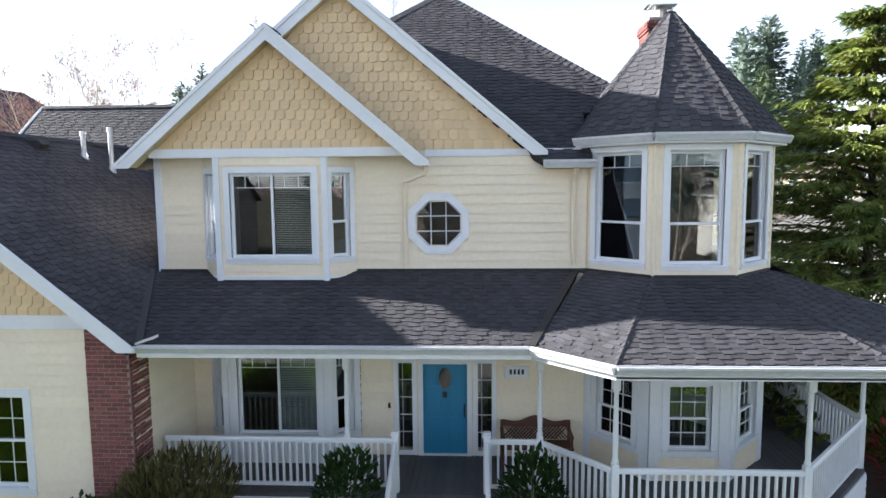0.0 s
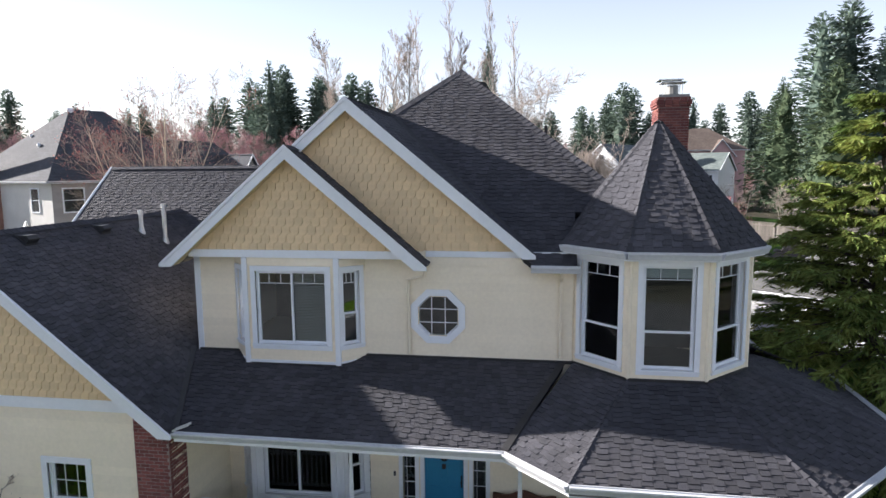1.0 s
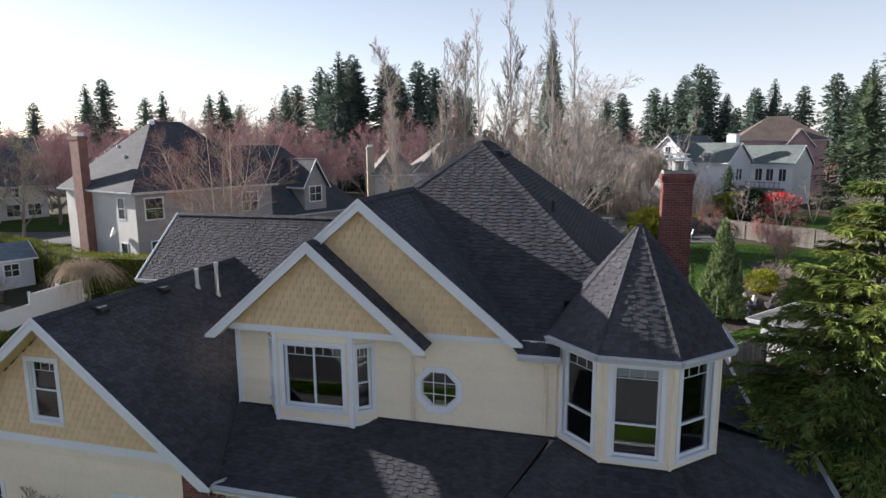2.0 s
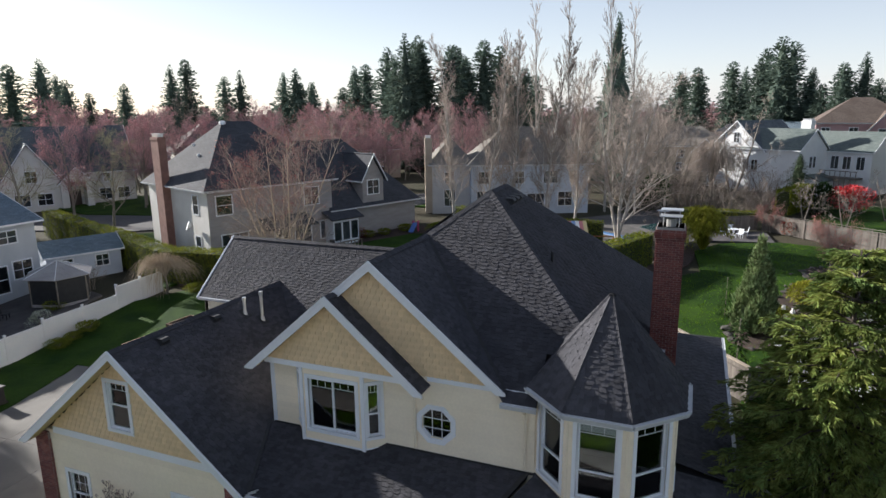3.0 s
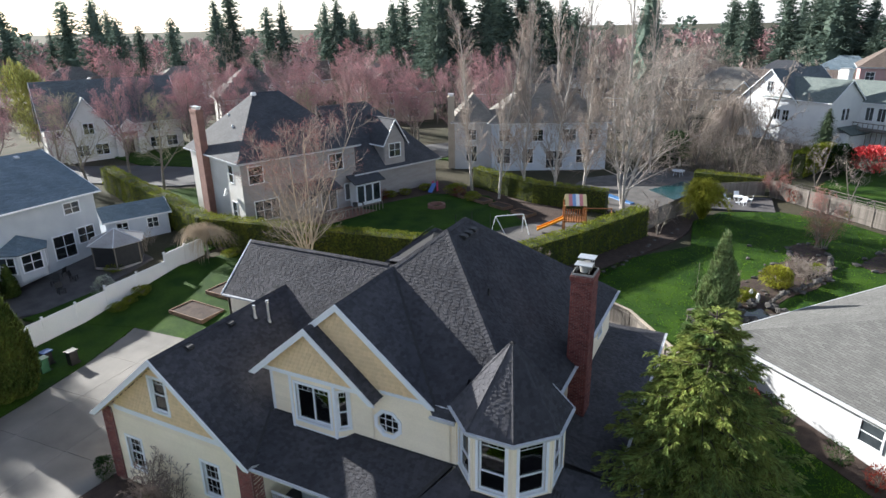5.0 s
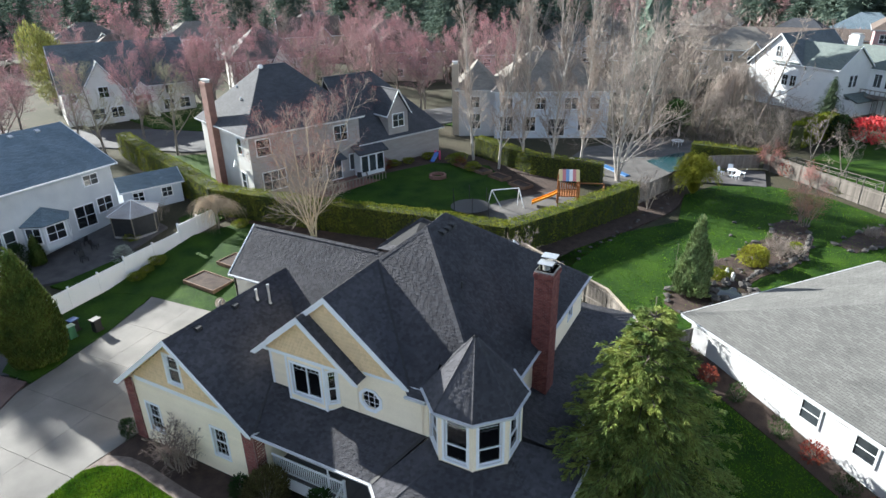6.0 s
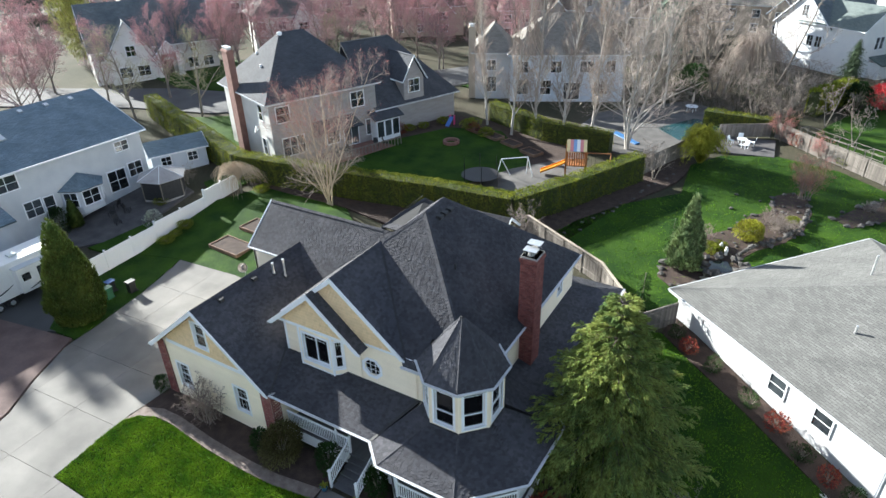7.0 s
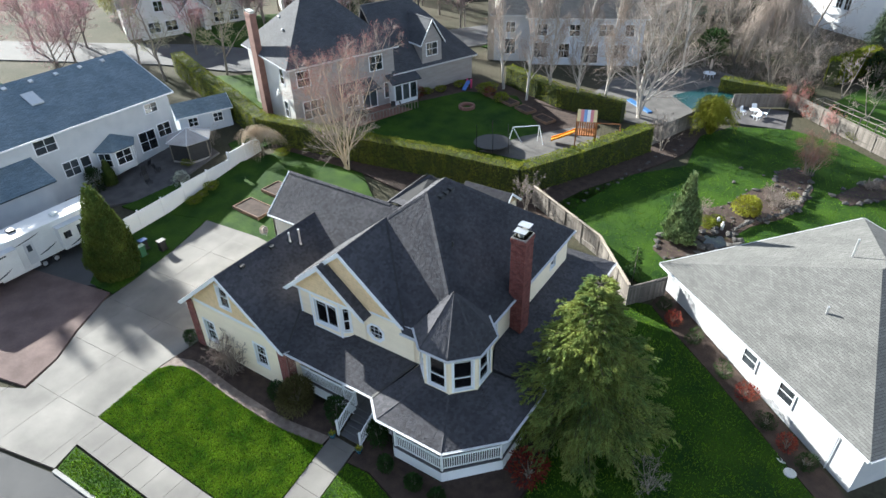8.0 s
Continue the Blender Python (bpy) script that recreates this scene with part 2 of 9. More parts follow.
M_STRAW = surf("straw_twigs", (0.42, 0.34, 0.25), (0.55, 0.46, 0.35), 0.6, 10, 0.9, 0, rnd=0.1)
M_PALEBLOOM = leafy("pale_blossom", (0.30, 0.34, 0.22), (0.55, 0.55, 0.50), rnd=0.1, island=0.4)
M_CATKIN = leafy("brown_catkins", (0.25, 0.18, 0.15), (0.36, 0.27, 0.22), rnd=0.1, island=0.3)
M_GOLD = leafy("golden_leaf", (0.19, 0.20, 0.02), (0.35, 0.34, 0.045), rnd=0.05, island=0.35)
M_MAPLEBUD = leafy("maple_buds", (0.30, 0.105, 0.10), (0.40, 0.165, 0.145), island=0.3, rnd=0, hue=0.015)
M_BARK = surf("grey_bark", (0.17, 0.145, 0.12), (0.27, 0.235, 0.20), 3, 25, 0.95, 0.5, 30)
M_BIRCH = surf("pale_birch_bark", (0.34, 0.31, 0.28), (0.50, 0.465, 0.43), 2.5, 14, 0.85, 0.3, 30, fine_amt=0.5)
M_TWIG = surf("brown_twigs", (0.27, 0.22, 0.19), (0.36, 0.305, 0.265), 0.4, 10, 0.9, 0, rnd=0.15)
M_REDTWIG = surf("red_budded_twigs", (0.30, 0.20, 0.205), (0.41, 0.285, 0.285), 0.3, 10, 0.9, 0, rnd=0.25, hue=0.012)
M_RUST = surf("rust_twigs", (0.27, 0.13, 0.115), (0.36, 0.185, 0.165), 0.4, 10, 0.9, 0, rnd=0.1)
M_TWIGDARK = surf("umber_twigs", (0.17, 0.125, 0.11), (0.26, 0.19, 0.17), 0.4, 10, 0.9, 0, rnd=0.1)
M_OLIVE = surf("olive_twigs", (0.27, 0.255, 0.16), (0.36, 0.335, 0.22), 0.4, 10, 0.9, 0, rnd=0.1)
M_WILLOW = leafy("willow_leaf", (0.24, 0.25, 0.075), (0.36, 0.35, 0.12), rnd=0, island=0.35)
M_DARKBARK = surf("dark_cedar_bark", (0.060, 0.048, 0.040), (0.10, 0.080, 0.066), 3, 25, 0.95, 0.5, 30)
M_BUD = leafy("red_buds", (0.36, 0.18, 0.20), (0.49, 0.27, 0.285), island=0.3, rnd=0.25, hue=0.015)
# far firs: the paleness of distant haze is mixed into the needle colour
M_FIR = leafy("hazed_fir_needles", (0.085, 0.125, 0.104), (0.14, 0.185, 0.145), rnd=0.25, island=0.35)
M_DEODAR = leafy("cedar_needles", (0.10, 0.155, 0.052), (0.30, 0.335, 0.088), rnd=0, island=0.4, thru=0.35)
M_HEDGE = leafy("arborvitae_leaf", (0.10, 0.135, 0.016), (0.26, 0.27, 0.035), rnd=0, island=0.45)
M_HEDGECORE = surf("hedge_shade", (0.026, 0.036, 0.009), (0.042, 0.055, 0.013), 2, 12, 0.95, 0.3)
M_SPRUCEDARK = leafy("spruce_needles", (0.045, 0.072, 0.045), (0.095, 0.125, 0.07), rnd=0.15, island=0.4)
M_SHRUB = leafy("shrub_leaf", (0.018, 0.040, 0.012), (0.038, 0.068, 0.018), rnd=0.2, island=0.4)
M_ARBOR = leafy("dark_arborvitae_leaf", (0.05, 0.085, 0.022), (0.13, 0.16, 0.035), rnd=0, island=0.4)
M_YELLOW = leafy("yellow_green_leaf", (0.26, 0.25, 0.025), (0.38, 0.34, 0.05), rnd=0.1, island=0.3)
M_REDLEAF = leafy("red_leaf", (0.16, 0.028, 0.022), (0.24, 0.055, 0.035), rnd=0.1, island=0.4)
M_TAN = leafy("olive_brown_leaf", (0.075, 0.070, 0.028), (0.15, 0.135, 0.058), rnd=0.1, island=0.4)
M_BRUSH = surf("dark_brown_twigs", (0.13, 0.105, 0.088), (0.20, 0.16, 0.135), 0.4, 10, 0.9, 0, rnd=0.1)
M_ROCK = surf("grey_rock", (0.040, 0.037, 0.035), (0.125, 0.116, 0.108), 1.5, 14, 0.9, 0.8, 12, rnd=0.3)
M_BLACK = surf("black_plastic", (0.012, 0.012, 0.014), (0.02, 0.02, 0.022), 2, 20, 0.5, 0.05)

# ---- the house: plan and roof heights ----
EAVE_UP, EAVE_LOW, FLOOR1, FLOOR2 = 7.2, 4.02, 0.88, 4.6
house = thing("house", "two-storey cream house with a dark shingle roof, turret and wraparound porch", "house", (0, 4, 0))


def wedge(geo, x0, x1, z0, z1, low, high, m):
    """A lapped board on a wall: thick at its lower edge."""
    n = len(geo.v)
    pts = [(x0, -low, z0), (x1, -low, z0), (x1, 0.0, z0), (x0, 0.0, z0), (x0, -high, z1), (x1, -high, z1), (x1, 0.0, z1), (x0, 0.0, z1)]
    geo.v.extend(xf(m, p) for p in pts)
    geo.f.extend([(n, n + 3, n + 2, n + 1), (n + 4, n + 5, n + 6, n + 7), (n, n + 1, n + 5, n + 4), (n + 1, n + 2, n + 6, n + 5), (n + 2, n + 3, n + 7, n + 6), (n + 3, n, n + 4, n + 7)])


def window(owner, m, x, z, w, h, style="hung", casing=0.14, split=0.42, blinds=(), thick=0.16, pane_mat=None, trim=None):
    """A cased window whose opening has its lower left corner at x, z of the wall frame m."""
    trim = trim or M_WHITE
    g = Geo()
    g.ring(x, x + w, z, z + h, casing, -0.045, 0.02, m)
    win = part("window", g, trim, owner)
    g = Geo()
    g.ring(x + 0.02, x + w - 0.02, z + 0.02, z + h - 0.02, 0.02, 0.02, thick, m)
    part("jamb", g, trim, win)
    g = Geo()
    g.box(x - casing, x + w + casing, -0.075, -0.045, z - 0.04, z, m)
    part("sill", g, trim, win)
    areas = []
    if style == "slider":
        areas = [(x + 0.02, x + w / 2 + 0.025, z + 0.02, z + h - 0.02, 0.045, True), (x + w / 2 - 0.025, x + w - 0.02, z + 0.02, z + h - 0.02, 0.085, True)]
    elif style == "fixed":
        areas = [(x + 0.02, x + w - 0.02, z + 0.02, z + h - 0.02, 0.06, True)]
    else:
        mid = z + h * split
        areas = [(x + 0.02, x + w - 0.02, z + 0.02, mid + 0.03, 0.045, style == "grid2"), (x + 0.02, x + w - 0.02, mid - 0.03, z + h - 0.02, 0.085, True)]
    for i, (x0, x1, z0, z1, y, grid) in enumerate(areas):
        s, bars = Geo(), []
        f = 0.045
        s.ring(x0 + f, x1 - f, z0 + f, z1 - f, f, y, y + 0.035, m)
        if grid:
            if style in ("slider", "hung", "fixed"):
                zz = z1 - f - 0.24
                bars.append((x0 + f, x1 - f, y + 0.008, y + 0.022, zz, zz + 0.014))
                lo = zz + 0.014
            else:
                lo = z0 + f
                for k in (1,):
                    zz = z0 + (z1 - z0) * k / 2
                    bars.append((x0 + f, x1 - f, y + 0.008, y + 0.022, zz - 0.007, zz + 0.007))
            for k in (1, 2):
                xx = x0 + (x1 - x0) * k / 3
                bars.append((xx - 0.007, xx + 0.007, y + 0.009, y + 0.021, lo, z1 - f))
        part("sash", s, trim, win)
        for b in bars:
            s = Geo()
            s.box(*b, m)
            part("glazing_bar", s, trim, win)
        p = Geo()
        p.box(x0 + f - 0.005, x1 - f + 0.005, y + 0.026, y + 0.031, z0 + f - 0.005, z1 - f + 0.005, m)
        pane = part("pane", p, pane_mat or M_GLASS, win)
        pane.visible_shadow = False
        if i in blinds:
            b = Geo()
            zz = z0 + 0.05
            while zz < z1 - 0.04:
                b.prism([(x0 + 0.05, y + 0.07, zz), (x1 - 0.05, y + 0.07, zz), (x1 - 0.05, y + 0.095, zz + 0.016), (x0 + 0.05, y + 0.095, zz + 0.016)], (0, 0, 0.003), m)
                zz += 0.038
            part("blind", b, M_BLIND, win, "white slatted blind")
    return win


def facade(owner, p, q, z0, z1, holes=(), lap=0.20, wood=True, name="wall", mat=None, thick=0.16, tag=""):
    """A wall with openings (x, z, w, h) and lapped boards over its outer face. Returns the wall and its frame."""
    m, length = face_frame(p, q)
    xs = sorted({0.0, length, *[v for h in holes for v in (h[0], h[0] + h[2])]})
    zs = sorted({z0, z1, *[min(max(v, z0), z1) for h in holes for v in (h[1], h[1] + h[3])]})
    g = Geo()
    nx, nz = len(xs), len(zs)
    for y in (0.0, thick):
        g.v.extend(xf(m, (x, y, z)) for z in zs for x in xs)

    def solid(i, j):
        if not (0 <= i < nx - 1 and 0 <= j < nz - 1):
            return False
        x, z = (xs[i] + xs[i + 1]) / 2, (zs[j] + zs[j + 1]) / 2
        return not any(h[0] < x < h[0] + h[2] and h[1] < z < h[1] + h[3] for h in holes)

    for j in range(nz - 1):
        for i in range(nx - 1):
            if not solid(i, j):
                continue
            a, b, c, d = j * nx + i, j * nx + i + 1, (j + 1) * nx + i + 1, (j + 1) * nx + i
            k = nx * nz
            g.f.extend([(a, b, c, d), (d + k, c + k, b + k, a + k)])
            for (di, dj), (p1, p2) in (((0, -1), (b, a)), ((1, 0), (c, b)), ((0, 1), (d, c)), ((-1, 0), (a, d))):
                if not solid(i + di, j + dj):
                    g.f.append((p1, p2, p2 + k, p1 + k))
    wall = part(name, g, mat or M_CREAM, owner, tag)
    if wood:
        z = z0
        while z < z1 - 0.03:
            top = min(z + lap, z1)
            spans = [(0.0, length)]
            for h in holes:
                oct_ = len(h) > 4 and h[4] == "oct"
                if oct_:
                    dz = max(abs((z + top) / 2 - (h[1] + h[3] / 2)) - 0.05, 0)
                    half = 0.62 if dz < 0.26 else 0.62 - (dz - 0.26)
                    cx = h[0] + h[2] / 2
                    lo, hi, ok = cx - half, cx + half, dz < 0.62
                else:
                    lo, hi, ok = h[0], h[0] + h[2], h[1] < top - 0.02 and h[1] + h[3] > z + 0.02
                if ok:
                    spans = [s for a, b in spans for s in ((a, min(b, lo)), (max(a, hi), b)) if s[1] - s[0] > 0.01]
            for a, b in spans:
                bd = Geo()
                wedge(bd, a, b, z, top, 0.030, 0.004, m)
                part("board", bd, mat or M_CREAM, wall)
            z += lap
    return wall, m


def octagon(cx, cy, ap):
    r = ap / math.cos(math.pi / 8)
    return [(cx + r * math.cos(math.pi / 8 + k * math.pi / 4), cy + r * math.sin(math.pi / 8 + k * math.pi / 4)) for k in range(8)]


TUR = (4.93, 0.85)
tur_wall = octagon(*TUR, 1.88)
tur_gut = octagon(*TUR, 2.12)


def plane_frame(pts):
    o = Vector(pts[0])
    nrm = (Vector(pts[1]) - o).cross(Vector(pts[2]) - o).normalized()
    if nrm.z < 0:
        nrm = -nrm
    u = Vector((0, 0, 1)).cross(nrm).normalized()
    return o, u, nrm.cross(u), nrm


def shingles(owner, polys, near=None, thick=0.16, tab=0.19, lap=0.145, skin=None, slab=True):
    """Roof slope: a slab and courses of tabs. Each polygon is flat and convex. near: tabs inside this plan stretch are single pieces."""
    skin = skin or M_SHINGLE
    base, rest = Geo(), Geo()
    rg = random.Random(int(abs(polys[0][0][0]) * 100 + abs(polys[0][1][1]) * 10))
    singles = []
    for pts in polys:
        o, u, v, nrm = plane_frame(pts)
        if (Vector(pts[1]) - Vector(pts[0])).cross(Vector(pts[2]) - Vector(pts[0])).dot(nrm) < 0:
            pts = list(reversed(pts))
        base.prism([Vector(p) - nrm * (thick + 0.004) for p in pts], nrm * thick)
        flat = [((Vector(p) - o).dot(u), (Vector(p) - o).dot(v)) for p in pts]
        zoff = (o.z / v.z) % lap
        s0, s1 = min(p[0] for p in flat), max(p[0] for p in flat)
        t0, t1 = min(p[1] for p in flat), max(p[1] for p in flat)
        t = t0 - ((t0 + zoff) % lap)
        row = int(t / lap + 1000)
        while t < t1:
            band0 = clip(flat, 0, 1, t + lap + 0.015)
            s = s0 - tab * (1.0 + 0.5 * (row % 2)) + rg.uniform(-0.04, 0.04)
            k_tab = 0
            while s < s1 and len(band0) > 2:
                w = tab * rg.uniform(0.88, 1.12)
                k_tab += 1
                low_tab = k_tab % 2
                tb = t - (0.035 if low_tab else -0.01)
                if s + w > s0:
                    cell = clip(clip(clip(band0, 0, -1, -tb), -1, 0, -(s + 0.003)), 1, 0, s + w - 0.003)
                    if len(cell) > 2:
                        h = 0.020 if low_tab else 0.009
                        cx = o + u * (s + w / 2) + v * (t + lap / 2)
                        if near and near[0] < cx.x < near[1] and near[2] < cx.y < near[3] and len(cell) == 4 and len(singles) < 290:
                            singles.append((o + u * s + v * tb, u, v, nrm, w, h, t + lap - tb))
                        else:
                            top = [o + u * a + v * b + nrm * (0.003 + h * (1 - 0.85 * (b - tb) / lap)) for a, b in cell]
                            low = [o + u * a + v * b - nrm * 0.003 for a, b in cell]
                            n, k = len(rest.v), len(cell)
                            rest.v.extend(tuple(p) for p in top + low)
                            rest.f.append(tuple(n + i for i in range(k)))
                            for i in range(k):
                                j = (i + 1) % k
                                rest.f.append((n + i, n + k + i, n + k + j, n + j))
                s += w
            t += lap
            row += 1
    roof = part("roof", base, M_UNDER, owner, "dark charcoal asphalt shingle roof slope")
    if rest.f:
        part("shingle_field", rest, skin, roof, kind="stuff")
    if singles:
        cube = Geo()
        n = [(0, 0, 1.0), (1, 0, 1.0), (1, 1, 0.2), (0, 1, 0.2), (0, 0, 0), (1, 0, 0), (1, 1, 0), (0, 1, 0)]
        cube.v.extend(n)
        cube.f.extend([(0, 1, 2, 3), (0, 4, 5, 1), (1, 5, 6, 2), (3, 2, 6, 7), (0, 3, 7, 4)])
        me = cube.mesh("shingle")
        me.materials.append(skin)
        for p, u, v, nrm, w, h, ln in singles:
            rot = Matrix((u * (w - 0.008), v * (ln + 0.012), nrm * (h + 0.002))).transposed().to_4x4()
            piece("shingle", me, roof, Matrix.Translation(p + u * 0.004) @ rot)
    return roof


CAP_MESH = {}


def ridge_cap(owner, a, b, drop=0.62, w=0.16, name="ridge_cap"):
    """A ridge strip with overlapping cap tabs, each a piece."""
    a, b = Vector(a), Vector(b)
    d = (b - a).normalized()
    side = d.cross(Vector((0, 0, 1))).normalized()
    up = side.cross(d)
    if (drop, w) not in CAP_MESH:
        g = Geo()
        for y, lift in ((0.0, 0.045), (0.24, 0.025), (0.0, 0.02), (0.24, 0.0)):
            g.v.extend([(w, y, lift - drop * w), (0, y, lift), (-w, y, lift - drop * w)])
        g.f.extend([(0, 1, 4, 3), (1, 2, 5, 4), (0, 6, 7, 1), (1, 7, 8, 2), (0, 3, 9, 6), (2, 8, 11, 5)])
        me = g.mesh("cap_shingle")
        me.materials.append(M_SHINGLE)
        CAP_MESH[(drop, w)] = me
    g = Geo()
    prof = [(w, -drop * w - 0.02), (0, 0.0), (-w, -drop * w - 0.02), (0, -0.04)]
    pts = [a + side * x + up * z for x, z in prof]
    g.prism(pts, b - a)
    strip = part(name, g, M_UNDER, owner)
    rot = Matrix((side, d, up)).transposed().to_4x4()
    for i in range(int((b - a).length / 0.19)):
        piece("cap_shingle", CAP_MESH[(drop, w)], strip, Matrix.Translation(a + d * (i * 0.19)) @ rot)
    return strip


def gutter(owner, a, b, h=0.13, d=0.13):
    """A moulded gutter along an eave, its back on the line from a to b (left to right from outside)."""
    m, length = face_frame(a, b)
    z = a[2]
    prof = [(0.0, z - h), (-d * 0.55, z - h), (-d * 0.75, z - h * 0.6), (-d, z - h * 0.25), (-d, z), (-d + 0.02, z), (-d + 0.025, z - 0.02), (-0.02, z - 0.02), (-0.02, z), (0.0, z)]
    g = Geo()
    g.prism([(0, y, zz) for y, zz in reversed(prof)], (length, 0, 0), m)
    return part("gutter", g, M_GUTTER, owner, smooth=False)


def rake(owner, a, b, depth=0.3, width=0.31, out=(0, -1, 0), foot=0.07):
    """A bargeboard from a up to b, its foot cut level, with its soffit behind."""
    a, b, o = Vector(a), Vector(b), Vector(out)
    g = Geo()
    d = Vector((0, 0, -width))
    inner = a.lerp(b, (width - foot) / (b.z - a.z)) + d
    poly = [a - Vector((0, 0, foot)), inner, b + d, b, a]
    n = (poly[1] - poly[0]).cross(poly[2] - poly[0])
    if n.dot(o) < 0:
        poly.reverse()
    g.prism([p - o * 0.0 for p in poly], o * 0.045)
    cap = [p + o * 0.045 for p in (a + Vector((0, 0, -0.065)), b + Vector((0, 0, -0.08)), b + Vector((0, 0, 0.01)), a + Vector((0, 0, 0.01)))]
    if n.dot(o) < 0:
        cap.reverse()
    g.prism(cap, o * 0.03)
    ob = part("bargeboard", g, M_WHITE, owner)
    s = Geo()
    low = Vector((0, 0, 0.05 - width))
    a2 = a.lerp(b, (width - foot) / (b.z - a.z))
    q = [a2 + low, b + low, b + low - o * depth, a2 + low - o * depth]
    s.prism(q if (q[1] - q[0]).cross(q[2] - q[0]).z > 0 else list(reversed(q)), (0, 0, -0.03))
    part("soffit", s, M_SOFFIT, owner)
    return ob


def shake_gable(owner, y, x0, x1, z0, xa, za, holes=(), w=0.205, lap=0.20):
    """A gable end with round-cut shakes, each one a piece."""
    core = Geo()
    poly = [(x0, y + 0.12, z0), (x1, y + 0.12, z0), (xa, y + 0.12, za)]
    hs = list(holes)
    if hs:
        hx0, hx1, hz0, hz1 = hs[0]
        zl = lambda x: z0 + (za - z0) * (1 - abs(x - xa) / (xa - x0 if x < xa else x1 - xa))
        core.prism([(x0, y + 0.12, z0), (hx0, y + 0.12, z0), (hx0, y + 0.12, zl(hx0))], (0, -0.12, 0))
        core.prism([(hx1, y + 0.12, z0), (x1, y + 0.12, z0), (hx1, y + 0.12, zl(hx1))], (0, -0.12, 0))
        core.prism([(hx0, y + 0.12, z0), (hx1, y + 0.12, z0), (hx1, y + 0.12, hz0), (hx0, y + 0.12, hz0)], (0, -0.12, 0))
        core.prism([(hx0, y + 0.12, hz1), (hx1, y + 0.12, hz1), (hx1, y + 0.12, zl(hx1)), (xa, y + 0.12, za), (hx0, y + 0.12, zl(hx0))], (0, -0.12, 0))
    else:
        core.prism(poly, (0, -0.12, 0))
    wall = part("gable", core, M_SHAKE, owner, "gable end with yellow round-cut shakes")
    one = Geo()
    prof = [(0.006, 0.05), (0.05, 0.0), (w - 0.05, 0.0), (w - 0.006, 0.05), (w - 0.006, lap + 0.04), (0.006, lap + 0.04)]
    k = len(prof)
    one.v.extend([(x, -0.030 + 0.02 * z / lap, z) for x, z in prof] + [(x, 0.0, z) for x, z in prof])
    one.f.append(tuple(range(k)))
    one.f.extend([(i, k + i, k + (i + 1) % k, (i + 1) % k) for i in range(k)])
    me = one.mesh("shake")
    me.materials.append(M_SHAKE)
    row, z = 0, z0
    while z < za:
        x = x0 - (w / 2 if row % 2 else 0)
        while x < x1:
            cx, cz = x + w / 2, z + lap * 0.6
            lim = (za - cz) / (za - z0)
            inside = (xa - (xa - x0) * lim) < cx < (xa + (x1 - xa) * lim)
            hole = any(a - w * 0.5 < cx < b + w * 0.5 and c - 0.12 < cz < d + 0.05 for a, b, c, d in hs)
            if inside and not hole:
                piece("shake", me, wall, pose(x, y, z + RNG.uniform(-0.012, 0.012)))
            x += w
        z += lap
        row += 1
    return wall


# ---- walls ----
# upper front wall with the octagonal window
octx, octz = -0.03, 5.955
front_up, mf = facade(house, (-6.06, 0), (3.05, 0), 4.97, 7.5, [(octx + 6.06 - 0.46, octz - 0.46, 0.92, 0.92, "oct"), (-4.97 + 6.06, 4.9, 3.15, 2.6)], tag="cream lapped siding wall")
ring = Geo()
r0, r1 = 0.49 / math.cos(math.pi / 8), 0.64 / math.cos(math.pi / 8)
for k in range(8):
    a, b = math.pi / 8 + k * math.pi / 4, math.pi / 8 + (k + 1) * math.pi / 4
    for y, r in ((0.0, r1), (-0.05, r1), (-0.05, r0), (0.10, r0 - 0.04)):
        ring.v.append((octx + r * math.cos(a), y, octz + r * math.sin(a)))
for k in range(8):
    j = (k + 1) % 8
    for i in range(3):
        ring.f.append((4 * k + i, 4 * j + i, 4 * j + i + 1, 4 * k + i + 1))
oct_win = part("window", ring, M_WHITE, house, "white octagonal window with glazing bars")
for d in (-0.16, 0.16):
    for bar in ((octx + d - 0.009, octx + d + 0.009, 0.05, 0.07, octz - 0.49, octz + 0.49), (octx - 0.49, octx + 0.49, 0.045, 0.065, octz + d - 0.009, octz + d + 0.009)):
        g = Geo()
        g.box(*bar)
        part("glazing_bar", g, M_WHITE, oct_win)
pg = Geo()
pg.prism([(octx + r0 * math.cos(math.pi / 8 + k * math.pi / 4), 0.075, octz + r0 * math.sin(math.pi / 8 + k * math.pi / 4)) for k in range(8)], (0, -0.005, 0))
part("pane", pg, M_GLASS, oct_win).visible_shadow = False
band = Geo()
band.box(-0.3, 3.05, -0.035, 0.0, 7.36, 7.5)
part("frieze_board", band, M_WHITE, house)
band = Geo()
band.box(-6.10, -5.95, -0.035, 0.0, 4.95, 7.5)
part("corner_board", band, M_WHITE, house)

facade(house, (-6.06, 8.0), (-6.06, 0), 4.0, 7.3)
facade(house, (5.85, 2.2), (5.85, 14.0), 4.6, 7.3, [(9.1, 5.75, 0.7, 1.0), (0.9, 5.6, 0.8, 1.3)], tag="pale lapped siding side wall")
mside, _ = face_frame((5.85, 2.2), (5.85, 14.0))
window(house, mside, 9.1, 5.75, 0.7, 1.0, "hung", 0.1)
window(house, mside, 0.9, 5.6, 0.8, 1.3, "hung", 0.1)
facade(house, (5.85, 14.0), (-6.06, 14.0), 0.0, 7.3, wood=False)

